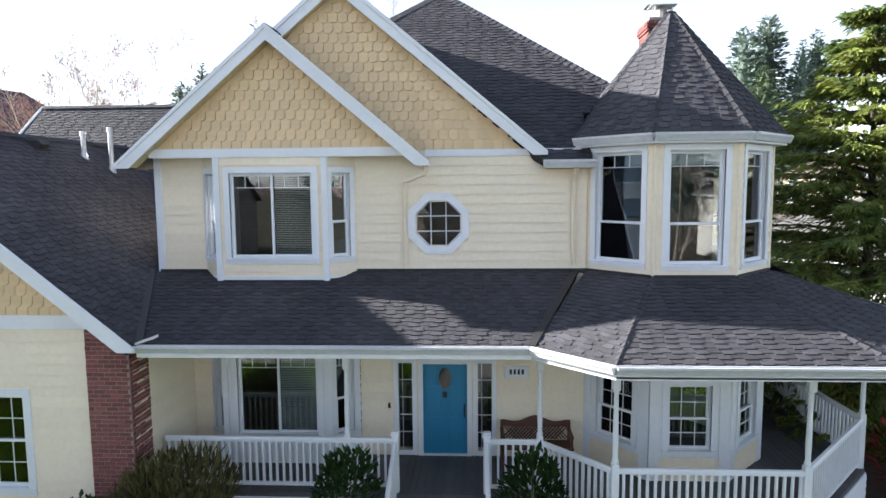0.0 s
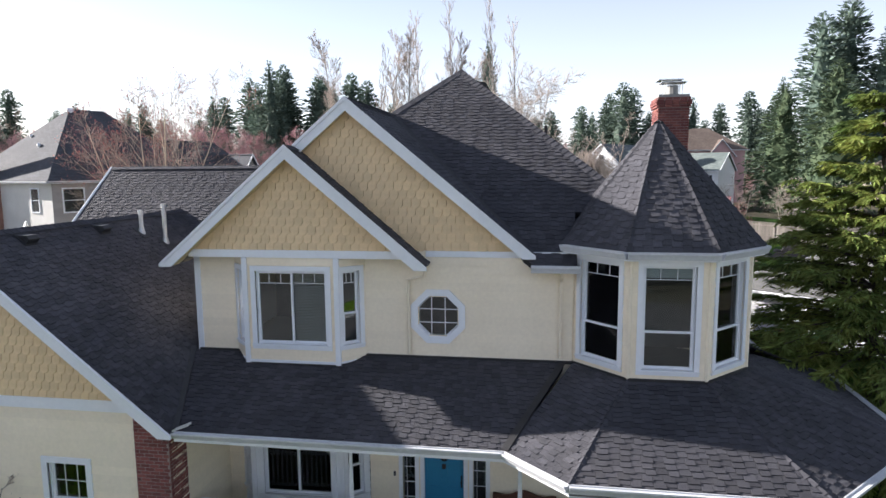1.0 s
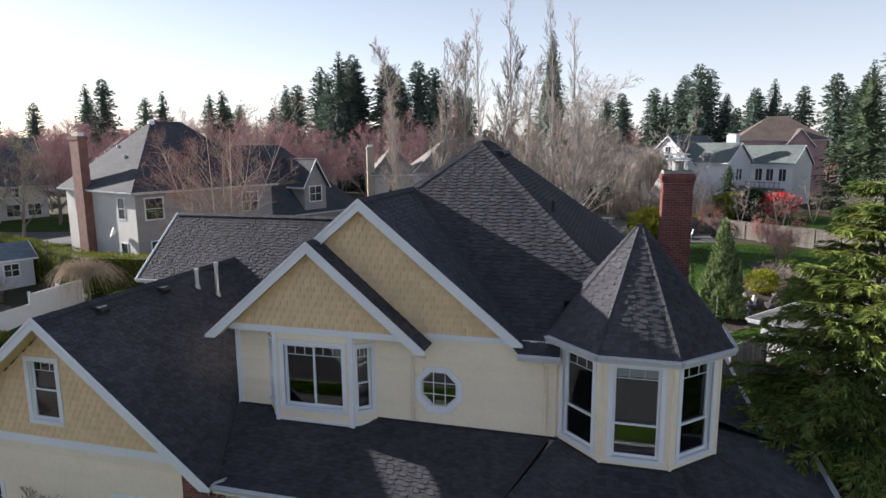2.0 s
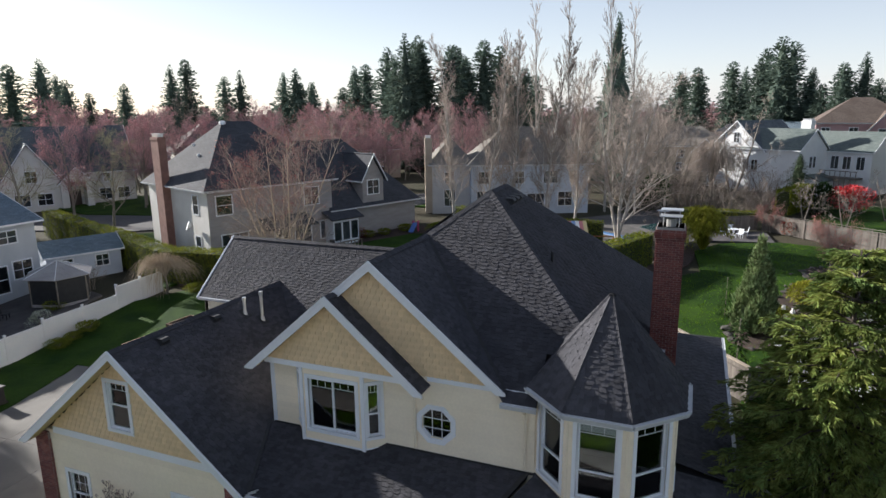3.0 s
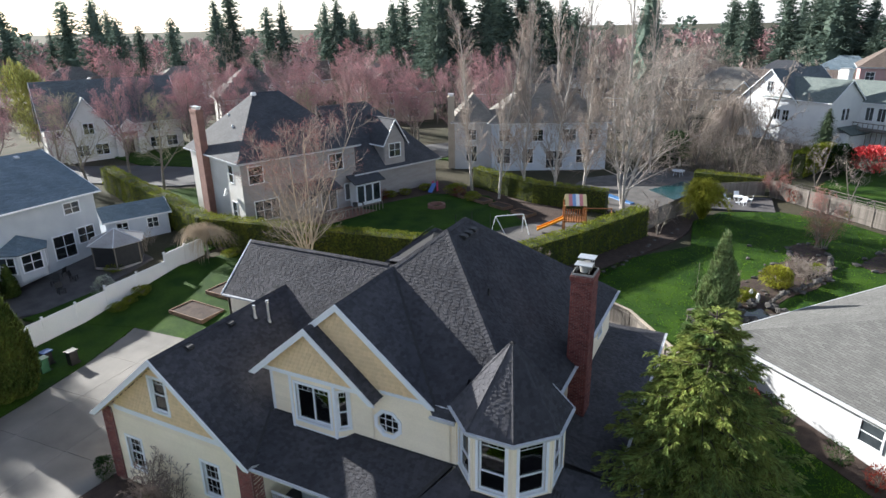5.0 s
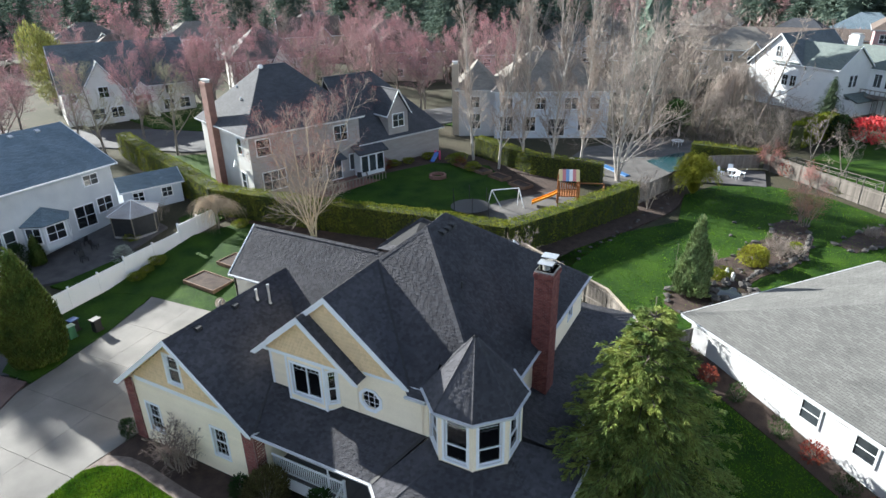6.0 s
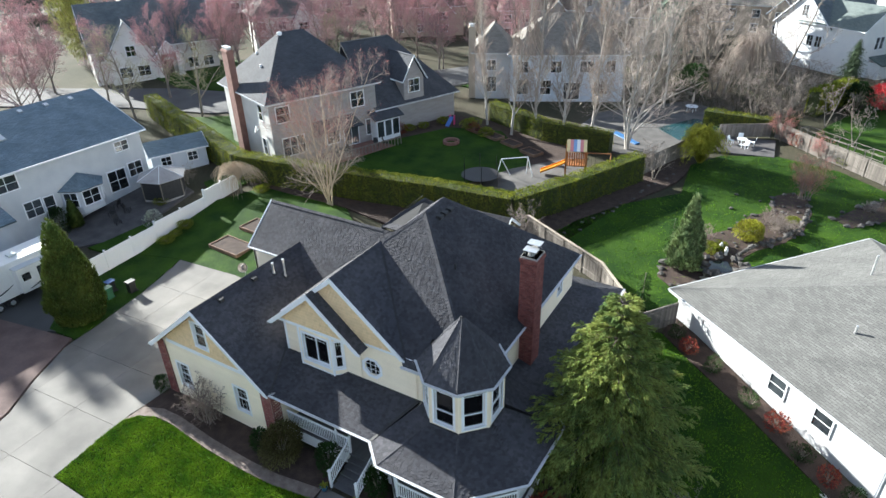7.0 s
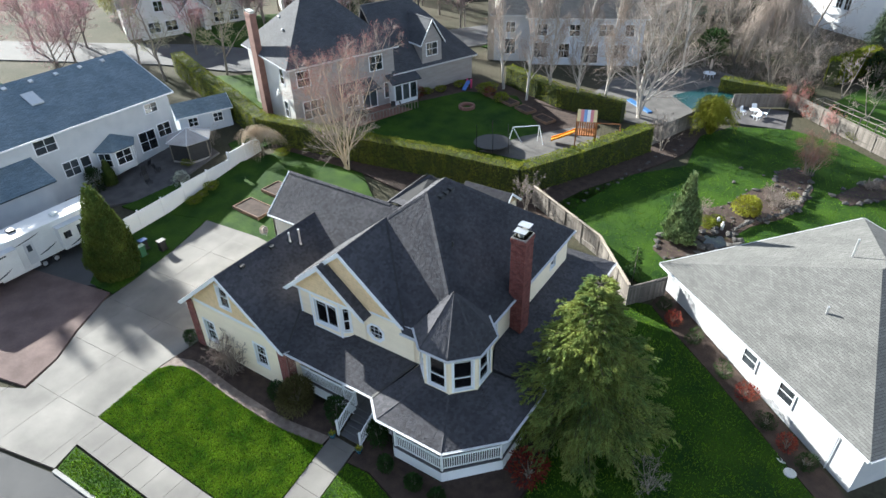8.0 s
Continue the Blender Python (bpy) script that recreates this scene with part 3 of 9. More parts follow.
# ground-floor front wall: door, side lights
facade(house, (-5.45, 0), (3.05, 0), 0.3, 4.9, [(-4.85 + 5.45, 0.9, 3.1, 3.1), (-0.44 + 5.45, FLOOR1, 1.04, 2.09), (-0.93 + 5.45, FLOOR1 + 0.12, 0.30, 1.95), (0.79 + 5.45, FLOOR1 + 0.12, 0.30, 1.95)])
mlow, _ = face_frame((-5.45, 0), (3.05, 0))
for x in (-0.93, 0.79):
    g = Geo()
    x += 5.45
    zz, hh = FLOOR1 + 0.12, 1.95
    for a, b, c, d in ((x - 0.1, x, zz - 0.1, zz + hh + 0.14), (x + 0.3, x + 0.4, zz - 0.1, zz + hh + 0.14), (x, x + 0.3, zz + hh, zz + hh + 0.14), (x, x + 0.3, zz - 0.1, zz)):
        g.box(a, b, -0.04, 0.03, c, d, mlow)
    for k in range(1, 5):
        g.box(x, x + 0.3, 0.04, 0.055, zz + hh * k / 5 - 0.008, zz + hh * k / 5 + 0.008, mlow)
    g.box(x + 0.08, x + 0.09, 0.04, 0.055, zz, zz + hh, mlow)
    side = part("sidelight", g, M_WHITE, house, "narrow white sidelight beside the door")
    g = Geo()
    g.box(x, x + 0.3, 0.06, 0.065, zz, zz + hh, mlow)
    part("pane", g, M_GLASS, side).visible_shadow = False
door, panels = Geo(), []
door.box(-0.40, 0.56, 0.03, 0.08, FLOOR1 + 0.03, FLOOR1 + 2.05)
for x in (-0.33, 0.16):
    for z0, z1 in ((0.18, 0.85), (0.98, 1.55)):
        panels.append((x, x + 0.33, z0, z1))
panels += [(-0.33, -0.12, 1.62, 1.95), (0.28, 0.49, 1.62, 1.95)]
front_door = part("door", door, M_DOOR, house, "bright blue panelled front door with an oval light", bevel=0.006)
for x0, x1, z0, z1 in panels:
    g = Geo()
    g.box(x0, x1, 0.015, 0.031, FLOOR1 + z0, FLOOR1 + z1)
    part("panel", g, M_DOOR, front_door, bevel=0.006)
oval = Geo()
oval.prism([(0.08 + 0.13 * math.cos(-t * math.pi / 8), 0.03, FLOOR1 + 1.72 + 0.24 * math.sin(-t * math.pi / 8)) for t in reversed(range(16))], (0, -0.012, 0))
part("door_light", oval, M_DARKGLASS, front_door, "oval leaded glass")
knob = Geo()
knob.tube([(0.50, 0.03, FLOOR1 + 0.98), (0.50, -0.03, FLOOR1 + 0.98), (0.50, -0.05, FLOOR1 + 1.0)], [0.012, 0.012, 0.02], 8)
knob.box(0.485, 0.52, 0.012, 0.03, FLOOR1 + 0.85, FLOOR1 + 1.15)
part("door_handle", knob, M_VENT, front_door)
knock = Geo()
knock.box(0.03, 0.12, 0.0, 0.03, FLOOR1 + 1.30, FLOOR1 + 1.42)
part("door_knocker", knock, M_VENT, front_door)
for nm, b in (("door_jamb", (-0.50, -0.40, -0.04, 0.05, FLOOR1, FLOOR1 + 2.2)), ("door_jamb", (0.56, 0.66, -0.04, 0.05, FLOOR1, FLOOR1 + 2.2)), ("door_head", (-0.40, 0.56, -0.04, 0.05, FLOOR1 + 2.05, FLOOR1 + 2.2)), ("door_sill", (-0.40, 0.56, -0.03, 0.05, FLOOR1, FLOOR1 + 0.03))):
    fr = Geo()
    fr.box(*b)
    part(nm, fr, M_WHITE, house)
# small plate beside the door
plate = Geo()
plate.box(1.36, 1.88, -0.05, -0.02, 2.64, 2.90)
sign = part("wall_plate", plate, M_WHITE, house, "small white plate with dark bars", bevel=0.01)
bars = Geo()
for k in range(4):
    bars.box(1.47 + k * 0.085, 1.52 + k * 0.085, -0.056, -0.05, 2.72, 2.83)
part("plate_mark", bars, M_VENT, sign)
bell = Geo()
bell.box(-1.16, -1.11, -0.05, -0.022, 1.95, 2.06)
part("doorbell", bell, M_VENT, house, bevel=0.005)

# bays: two storeys of canted window
BAY = [(-5.02, 0.0), (-4.56, -0.46), (-2.32, -0.46), (-1.77, 0.0)]
for z0, z1, wz, wh in ((4.80, 7.5, 5.29, 1.75), (FLOOR1 - 0.2, 4.1, 1.50, 1.74)):
    up = z0 > 4
    bay_paint = M_CREAM if up else M_WHITE
    facade(house, BAY[1], BAY[2], z0, z1, [(0.26, wz, 1.72, wh)], mat=bay_paint)
    mb, _ = face_frame(BAY[1], BAY[2])
    window(house, mb, 0.26, wz, 1.72, wh, "slider", 0.12, blinds=(1,))
    for a, b in ((BAY[0], BAY[1]), (BAY[2], BAY[3])):
        facade(house, a, b, z0, z1, [(0.13, wz, 0.42, wh)], mat=bay_paint)
        ms, _ = face_frame(a, b)
        window(house, ms, 0.13, wz, 0.42, wh, "hung", 0.11)
    for c in (BAY[1], BAY[2]):
        tr = Geo()
        tr.box(c[0] - 0.06, c[0] + 0.06, c[1] - 0.05, c[1] + 0.08, z0 + 0.02, min(z1, 7.355))
        part("corner_board", tr, M_WHITE, house)
    for a, b in zip(BAY, BAY[1:]):
        sk = Geo()
        ms, ln = face_frame(a, b)
        sk.box(0, ln, -0.03, 0.0, z0, z0 + 0.10, ms)
        part("base_trim", sk, M_WHITE, house)
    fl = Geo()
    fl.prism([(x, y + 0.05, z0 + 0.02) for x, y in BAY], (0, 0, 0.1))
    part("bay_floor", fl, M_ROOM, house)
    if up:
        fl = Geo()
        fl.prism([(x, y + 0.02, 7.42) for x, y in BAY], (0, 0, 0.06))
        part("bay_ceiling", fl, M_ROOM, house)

# turret walls and windows
for k in range(8):
    a, b = tur_wall[k], tur_wall[(k + 1) % 8]
    mid = ((a[0] + b[0]) / 2, (a[1] + b[1]) / 2)
    if mid[0] < 4.2 and mid[1] > 0.6 or mid[1] > 2.4:
        continue
    for z0, z1, wz, wh, sp in ((4.75, 7.6, 5.20, 2.18, 0.36), (0.4, 4.4, 1.51, 1.32, 0.47)):
        wx, ww = (0.26, 1.04) if z0 > 4 else (0.36, 0.84)
        holes = [(wx, wz, ww, wh)]
        if z0 > 4:
            facade(house, a, b, z0, z1, holes)
        else:
            facade(house, a, b, z0, 1.36, [])
            facade(house, a, b, 1.36, z1, holes, mat=M_WHITE)
        mt, _ = face_frame(a, b)
        window(house, mt, wx, wz, ww, wh, "hung" if z0 > 4 else "grid2", 0.11, split=sp)
        tm = Geo()
        tm.box(0.0, 1.557, -0.03, 0.0, z0 + 0.0, z0 + 0.15, mt)
        part("base_trim", tm, M_WHITE, house)
        if z0 < 4:
            for u0, u1 in ((0.0, 0.2), (1.357, 1.557)):
                wb_ = Geo()
                wb_.box(u0, u1, -0.032, 0.0, z0 + 0.15, z1, mt)
                part("trim_board", wb_, M_WHITE, house)
        if z0 > 4:
            v = Geo()
            v.box(0.30, 1.26, 0.13, 0.15, wz + wh - 0.27, wz + wh - 0.03, mt)
            part("valance", v, M_BLIND, house, "pale raised blind behind the glass")
    cb = Geo()
    cb.tube([(a[0], a[1], 5.0), (a[0], a[1], 7.6)], [0.05, 0.05], 8)
    part("corner_board", cb, M_CREAM, house)
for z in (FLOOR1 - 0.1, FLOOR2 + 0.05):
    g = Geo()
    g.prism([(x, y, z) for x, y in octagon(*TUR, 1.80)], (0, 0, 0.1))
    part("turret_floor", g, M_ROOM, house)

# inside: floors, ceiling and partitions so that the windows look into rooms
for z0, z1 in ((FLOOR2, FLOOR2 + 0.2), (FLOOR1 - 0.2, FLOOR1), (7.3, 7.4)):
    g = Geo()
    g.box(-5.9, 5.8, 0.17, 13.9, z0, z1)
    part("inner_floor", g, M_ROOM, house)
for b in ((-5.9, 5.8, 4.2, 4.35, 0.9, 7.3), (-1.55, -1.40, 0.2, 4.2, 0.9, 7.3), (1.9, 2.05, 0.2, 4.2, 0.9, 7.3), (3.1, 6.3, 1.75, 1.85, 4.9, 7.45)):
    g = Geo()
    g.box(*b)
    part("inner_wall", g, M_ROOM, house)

# garage wing: front gable wall, side walls, brick corner piers
GX0, GX1, GY = -14.6, -5.45, -2.45
LW = [(-13.45 - GX0, 1.05, 0.95, 1.75), (-8.45 - GX0, 1.25, 0.95, 1.75)]
facade(house, (GX0, GY), (GX1 - 0.3, GY), 0.0, 4.35, LW, tag="cream garage wing wall")
mg, _ = face_frame((GX0, GY), (GX1, GY))
for x, z, w, h in LW:
    window(house, mg, x, z, w, h, "grid2", 0.14, split=0.5)
g = Geo()
g.box(GX0 + 0.7, GX1 - 0.7, GY - 0.045, GY, 4.25, 4.50)
part("frieze_board", g, M_WHITE, house)
facade(house, (GX1, GY), (GX1, 0.0), 0.0, 4.1)
facade(house, (GX0, 6.5), (GX0, GY), 0.0, 4.1)
gw = (-11.02, -10.0, 4.95, 6.72)
shake_gable(house, GY, -14.05, -6.01, 4.45, -10.03, 7.76, [gw])
mgg, _ = face_frame((0, GY), (1, GY))
window(house, mgg, gw[0] + 0.06, gw[2] + 0.05, 0.92, 1.68, "hung", 0.13, split=0.5)
facade(house, (-13.65, 10.3), (-13.65, 5.15), 0.0, 7.1, wood=True)
g = Geo()
g.prism([(-13.65, 10.3, 7.1), (-13.65, 5.15, 7.1), (-13.65, 7.72, 9.32)], (0.12, 0, 0))
part("gable", g, M_CREAM, house)
facade(house, (-13.65, 5.15), (-5.9, 5.15), 4.0, 7.2, wood=False)
facade(house, (-5.9, 10.3), (-13.65, 10.3), 0.0, 7.2, wood=False)

# upper gables
shake_gable(house, -0.46, -5.85, -0.83, 7.5, -3.34, 9.68)
shake_gable(house, 0.0, -5.85, 1.72, 7.5, -2.08, 10.74)
g = Geo()
g.box(-5.95, -0.72, -0.51, -0.465, 7.36, 7.54)
part("frieze_board", g, M_WHITE, house)
for x0, x1 in ((-6.1, -4.56), (-2.32, -0.6)):
    g = Geo()
    g.box(x0, x1, -0.48, 0.0, 7.42, 7.5)
    part("soffit", g, M_WHITE, house)

# ---- roofs ----
F, B = (-0.2, 6.0, 12.45), (-0.2, 8.05, 12.45)
e = EAVE_UP
z1 = e + 1.35 * (12.45 - e) / 6.35
shingles(house, [[(2.22, -0.35, e), (3.12, -0.35, e), (3.12, 1.0, z1), (0.57, 1.0, z1)], [(0.57, 1.0, z1), (4.80, 1.0, z1), F, (-2.5, 3.9, e + 0.827 * 4.25)]])
shingles(house, [[(6.15, -0.35, e), (6.15, 14.4, e), B, F]])
shingles(house, [[(-6.55, 14.4, e), (-6.02, 0.04, e), F, B]])
shingles(house, [[(6.15, 14.4, e), (-6.55, 14.4, e), B]])
shingles(house, [[(2.2, -0.2, 7.42), (2.2, 4.6, 7.42), (-2.08, 4.6, 10.98), (-2.08, -0.2, 10.98)]])
shingles(house, [[(-6.5, 4.6, 7.30), (-6.5, 0.3, 7.30), (-2.08, 0.3, 10.98), (-2.08, 4.6, 10.98)], [(-3.41, 0.3, 9.873), (-3.41, -0.2, 9.873), (-2.08, -0.2, 10.98), (-2.08, 0.3, 10.98)]])
shingles(house, [[(-0.20, -0.74, 7.22), (-0.20, -0.02, 7.22), (-3.34, -0.02, 9.90), (-3.34, -0.74, 9.90)]], thick=0.1)
shingles(house, [[(-6.48, 0.3, 7.22), (-6.48, -0.74, 7.22), (-3.34, -0.74, 9.90), (-3.34, 0.3, 9.90)]], thick=0.1)
zr = lambda x: 8.03 - 0.816 * (x + 10.03)
shingles(house, [[(-5.13, -2.97, zr(-5.13)), (-5.13, 0.0, zr(-5.13)), (-10.03, 0.0, 8.03), (-10.03, -2.97, 8.03)], [(-5.95, 0.0, zr(-5.95)), (-5.95, 7.0, zr(-5.95)), (-10.03, 7.0, 8.03), (-10.03, 0.0, 8.03)]])
shingles(house, [[(-14.93, 7.0, 4.03), (-14.93, -2.97, 4.03), (-10.03, -2.97, 8.03), (-10.03, 7.0, 8.03)]])
shingles(house, [[(-13.85, 5.0, 7.2), (-3.0, 5.0, 7.2), (-3.0, 7.72, 9.52), (-13.85, 7.72, 9.52)], [(-10.0, 2.3, 4.897), (-6.1, 2.3, 4.897), (-6.1, 5.0, 7.2), (-10.0, 5.0, 7.2)]])
shingles(house, [[(-3.0, 10.44, 7.2), (-13.85, 10.44, 7.2), (-13.85, 7.72, 9.52), (-3.0, 7.72, 9.52)]])
# small rear roofs
shingles(house, [[(-7.5, 12.5, 7.2), (-6.4, 6.4, 8.0), (-4.6, 7.8, 9.65), (-3.1, 10.5, 10.85)]])
shingles(house, [[(-4.6, 7.8, 9.65), (-2.4, 7.4, 9.9), (-1.9, 10.5, 10.6), (-3.1, 10.5, 10.85)]], thick=0.05)
shingles(house, [[(-3.0, 13.5, 7.2), (0.9, 13.5, 7.2), (0.9, 15.0, 8.35), (-3.0, 15.0, 8.35)]], thick=0.1)
shingles(house, [[(0.9, 16.5, 7.2), (-3.0, 16.5, 7.2), (-3.0, 15.0, 8.35), (0.9, 15.0, 8.35)]], thick=0.1)
rake(house, (0.94, 13.5, 7.2), (0.94, 15.0, 8.38), 0.2, 0.2, (1, 0, 0))
rake(house, (0.94, 16.5, 7.2), (0.94, 15.0, 8.38), 0.2, 0.2, (1, 0, 0))
facade(house, (0.7, 14.0), (0.7, 16.3), 0.0, 7.3, wood=False)
facade(house, (0.7, 16.3), (-2.8, 16.3), 0.0, 7.3, wood=False)
# turret cone
for k in range(8):
    a, b = tur_gut[k], tur_gut[(k + 1) % 8]
    shingles(house, [[(*a, 7.69), (*b, 7.69), (*TUR, 10.44)]], thick=0.08)
# porch and side roof
PT = 4.95
w8 = {k: tur_wall[k] for k in range(8)}
wa, wb, wc, wd, we = w8[4], w8[5], w8[6], w8[7], w8[0]
P1, P2, P3, P4, P5, P6 = (1.68, -2.78), (2.84, -3.88), (7.03, -3.88), (9.52, -1.38), (9.66, 2.70), (8.65, 3.95)
L = EAVE_LOW
pz = lambda y: L + 0.335 * (y + 2.78)
shingles(house, [[(-5.12, -2.78, L), (*P1, L), (2.9, 0.02, pz(0.02)), (-6.28, 0.02, pz(0.02))]], near=(-1.0, 1.5, -2.8, -0.6))
shingles(house, [[(*P1, L), (*P2, L), (*wb, PT), (wa[0] + 0.05, 0.05, PT)]])
shingles(house, [[(*P2, L), (*P3, L), (*wc, PT), (*wb, PT)]])
shingles(house, [[(*P3, L), (*P4, L), (*wd, PT), (*wc, PT)]])
shingles(house, [[(*P4, L), (*P5, L), (*we, PT), (*wd, PT)]])
shingles(house, [[(*P5, L), (*P6, L), (5.8, 4.0, PT), (*we, PT)]])
shingles(house, [[(*P6, L), (8.65, 16.7, L), (5.8, 13.9, PT + 0.02), (5.8, 4.0, PT + 0.02)]])
shingles(house, [[(8.65, 16.7, L), (-2.0, 16.7, L), (-2.0, 13.9, PT), (5.8, 13.9, PT + 0.02)]])
for a, b in ((F, B), ((6.15, -0.35, e), F), (F, (-2.08, 4.2, 10.98)), (B, (6.15, 14.4, e)), ((-2.08, -0.2, 10.98), (-2.08, 4.3, 10.98)), ((-3.34, -0.74, 9.90), (-3.34, 0.0, 9.90)),
             ((-10.03, -2.97, 8.03), (-10.03, 6.0, 8.03)), ((-13.85, 7.72, 9.52), (-4.4, 7.72, 9.52)), ((*P2, L), (*wb, PT)), ((*P3, L), (*wc, PT)), ((*P4, L), (*wd, PT)), ((*P5, L), (*we, PT)), ((-4.6, 7.8, 9.65), (-3.1, 10.5, 10.85))):
    ridge_cap(house, a, b)
for k in range(8):
    ridge_cap(house, (*tur_gut[k], 7.70), (*TUR, 10.44), drop=0.9, w=0.09)


def valley(a, b, w=0.075):
    a, b = Vector(a), Vector(b)
    d = (b - a).normalized()
    s = d.cross(Vector((0, 0, 1))).normalized() * w
    g = Geo()
    k = [a + s, b + s, b - s, a - s]
    g.prism(k if (k[1] - k[0]).cross(k[2] - k[0]).z > 0 else k[::-1], (0, 0, 0.03))
    part("valley_flashing", g, M_VENT, house)


# black strips: flashing at the wall feet, the shade below the bay painted likewise
for a, b, z in (((-6.06, -0.005), (BAY[0][0], -0.005), 4.93), (BAY[0], BAY[1], 4.78), (BAY[1], BAY[2], 4.76), (BAY[2], BAY[3], 4.78), ((BAY[3][0], -0.005), (3.1, -0.005), 4.93), (wa, wb, 4.93), (wb, wc, 4.93), (wc, wd, 4.93), (wd, we, 4.93)):
    mfl, ln = face_frame(a, b)
    g = Geo()
    g.box(0, ln, -0.045, 0.0, z, z + 0.075, mfl)
    part("step_flashing", g, M_VENT, house)
valley((1.68, -2.76, L + 0.02), (2.86, 0.0, PT + 0.01))
valley((-5.13, -2.75, L + 0.03), (-6.27, 0.0, 4.98))
valley((2.2, -0.12, 7.42), (-2.05, 4.2, 10.98), 0.09)

# gutters, bargeboards
for a, b in (((-5.15, -2.78), P1), (P1, P2), (P2, P3), (P3, P4), (P4, P5), (P5, P6), (P6, (8.65, 16.7))):
    gutter(house, (*a, L + 0.03), (*b, L + 0.03), 0.135, 0.13)
    m, ln = face_frame(a, b)
    g = Geo()
    g.box(0, ln, 0.0, 0.03, L - 0.2, L - 0.02, m)
    part("fascia", g, M_WHITE, house)
sof = Geo()
inner = [(-5.4, -0.0), (3.0, 0.0), wb, wc, wd, we, (5.85, 4.0), (5.85, 14.0)]
outer = [(-5.15, -2.76), P1, P2, P3, P4, P5, P6, (8.65, 16.6)]
for i in range(len(inner) - 1):
    q = [(*outer[i], L - 0.18), (*outer[i + 1], L - 0.18), (*inner[i + 1], L - 0.18), (*inner[i], L - 0.18)]
    sof.prism(q, (0, 0, 0.03))
part("porch_ceiling", sof, M_WHITE, house)
for k in (4, 5, 6, 7, 0):
    a, b = tur_gut[k], tur_gut[(k + 1) % 8]
    gutter(house, (*a, 7.69), (*b, 7.69), 0.15, 0.12)
    m, ln = face_frame(a, b)
    g = Geo()
    g.box(0, ln, 0.0, 0.26, 7.50, 7.56, m)
    part("soffit", g, M_WHITE, house)
gutter(house, (2.12, -0.38, e + 0.05), (3.17, -0.38, e + 0.05), 0.16)
gutter(house, (6.15, 2.4, e + 0.03), (6.15, 14.4, e + 0.03))
gutter(house, (-14.93, 6.9, 4.05), (-14.93, -2.95, 4.05))
g = Geo()
g.box(2.2, 3.1, -0.40, 0.0, 7.08, 7.12)
part("soffit", g, M_SOFFIT, house)
g = Geo()
g.box(5.85, 6.15, 2.4, 14.2, 7.05, 7.09)
part("soffit", g, M_SOFFIT, house)
rake(house, (-6.53, -0.74, 7.22), (-3.34, -0.74, 9.93), 0.31)
rake(house, (-0.15, -0.74, 7.22), (-3.34, -0.74, 9.93), 0.31)
rake(house, (-5.9, -0.2, 7.83), (-2.08, -0.2, 11.01), 0.23)
rake(house, (2.22, -0.2, 7.43), (-2.08, -0.2, 11.01), 0.23)
rake(house, (-14.99, -2.97, 4.03), (-10.03, -2.97, 8.07), 0.5)
rake(house, (-5.07, -2.97, 4.03), (-10.03, -2.97, 8.07), 0.5)
rake(house, (-13.87, 4.95, 7.2), (-13.87, 7.72, 9.55), 0.2, 0.2, (-1, 0, 0))
rake(house, (-13.87, 10.49, 7.2), (-13.87, 7.72, 9.55), 0.2, 0.2, (-1, 0, 0))
gutter(house, (-13.85, 5.0, 7.22), (-10.1, 5.0, 7.22))
# bent metal splash guards in the gutter at the garage valley
for k in range(2):
    g = Geo()
    y = -2.86 + 0.11 * k
    g.prism([(-5.12, y, 4.06), (-4.84, y + 0.16, 4.14), (-4.84, y + 0.16, 4.19), (-5.12, y, 4.10)], (0, -0.008, 0))
    part("splash_guard", g, M_STEEL, house)


def downspout(pts):
    g = Geo()
    g.tube(pts, [0.045] * len(pts), 4)
    part("downspout", g, M_CREAM, house)


downspout([(-0.22, -0.6, 7.14), (-0.25, -0.5, 7.0), (-0.72, -0.07, 6.82), (-0.72, -0.07, 5.05)])
downspout([(2.78, -0.38, 7.14), (2.78, -0.32, 7.0), (2.78, -0.07, 6.85), (2.78, -0.07, 5.08)])

# brick piers of the garage wing: each brick of the nearer one is a piece
BR = Geo()
BR.box(0.009, 0.206, 0.0, 0.10, 0.008, 0.071)
brick_me = BR.mesh("brick")
brick_me.materials.append(M_BRICK)


def brick_face(owner, m, w, z0, z1, rest, count, limit=290):
    z, row = z0, 0
    while z < z1 - 0.06:
        x = -0.107 if row % 2 else 0.0
        while x < w - 0.03:
            x0, x1 = max(x, 0.0), min(x + 0.215, w)
            if x1 - x0 > 0.05:
                j = RNG.uniform(-0.004, 0.004)
                if count[0] < limit and x1 - x0 > 0.2:
                    piece("brick", brick_me, owner, m @ pose(x0, -0.009 + j, z))
                    count[0] += 1
                else:
                    rest.box(x0 + 0.009, x1 - 0.009, -0.009 + j, 0.05, z + 0.008, z + 0.071, m)
            x += 0.215
        z += 0.079
        row += 1


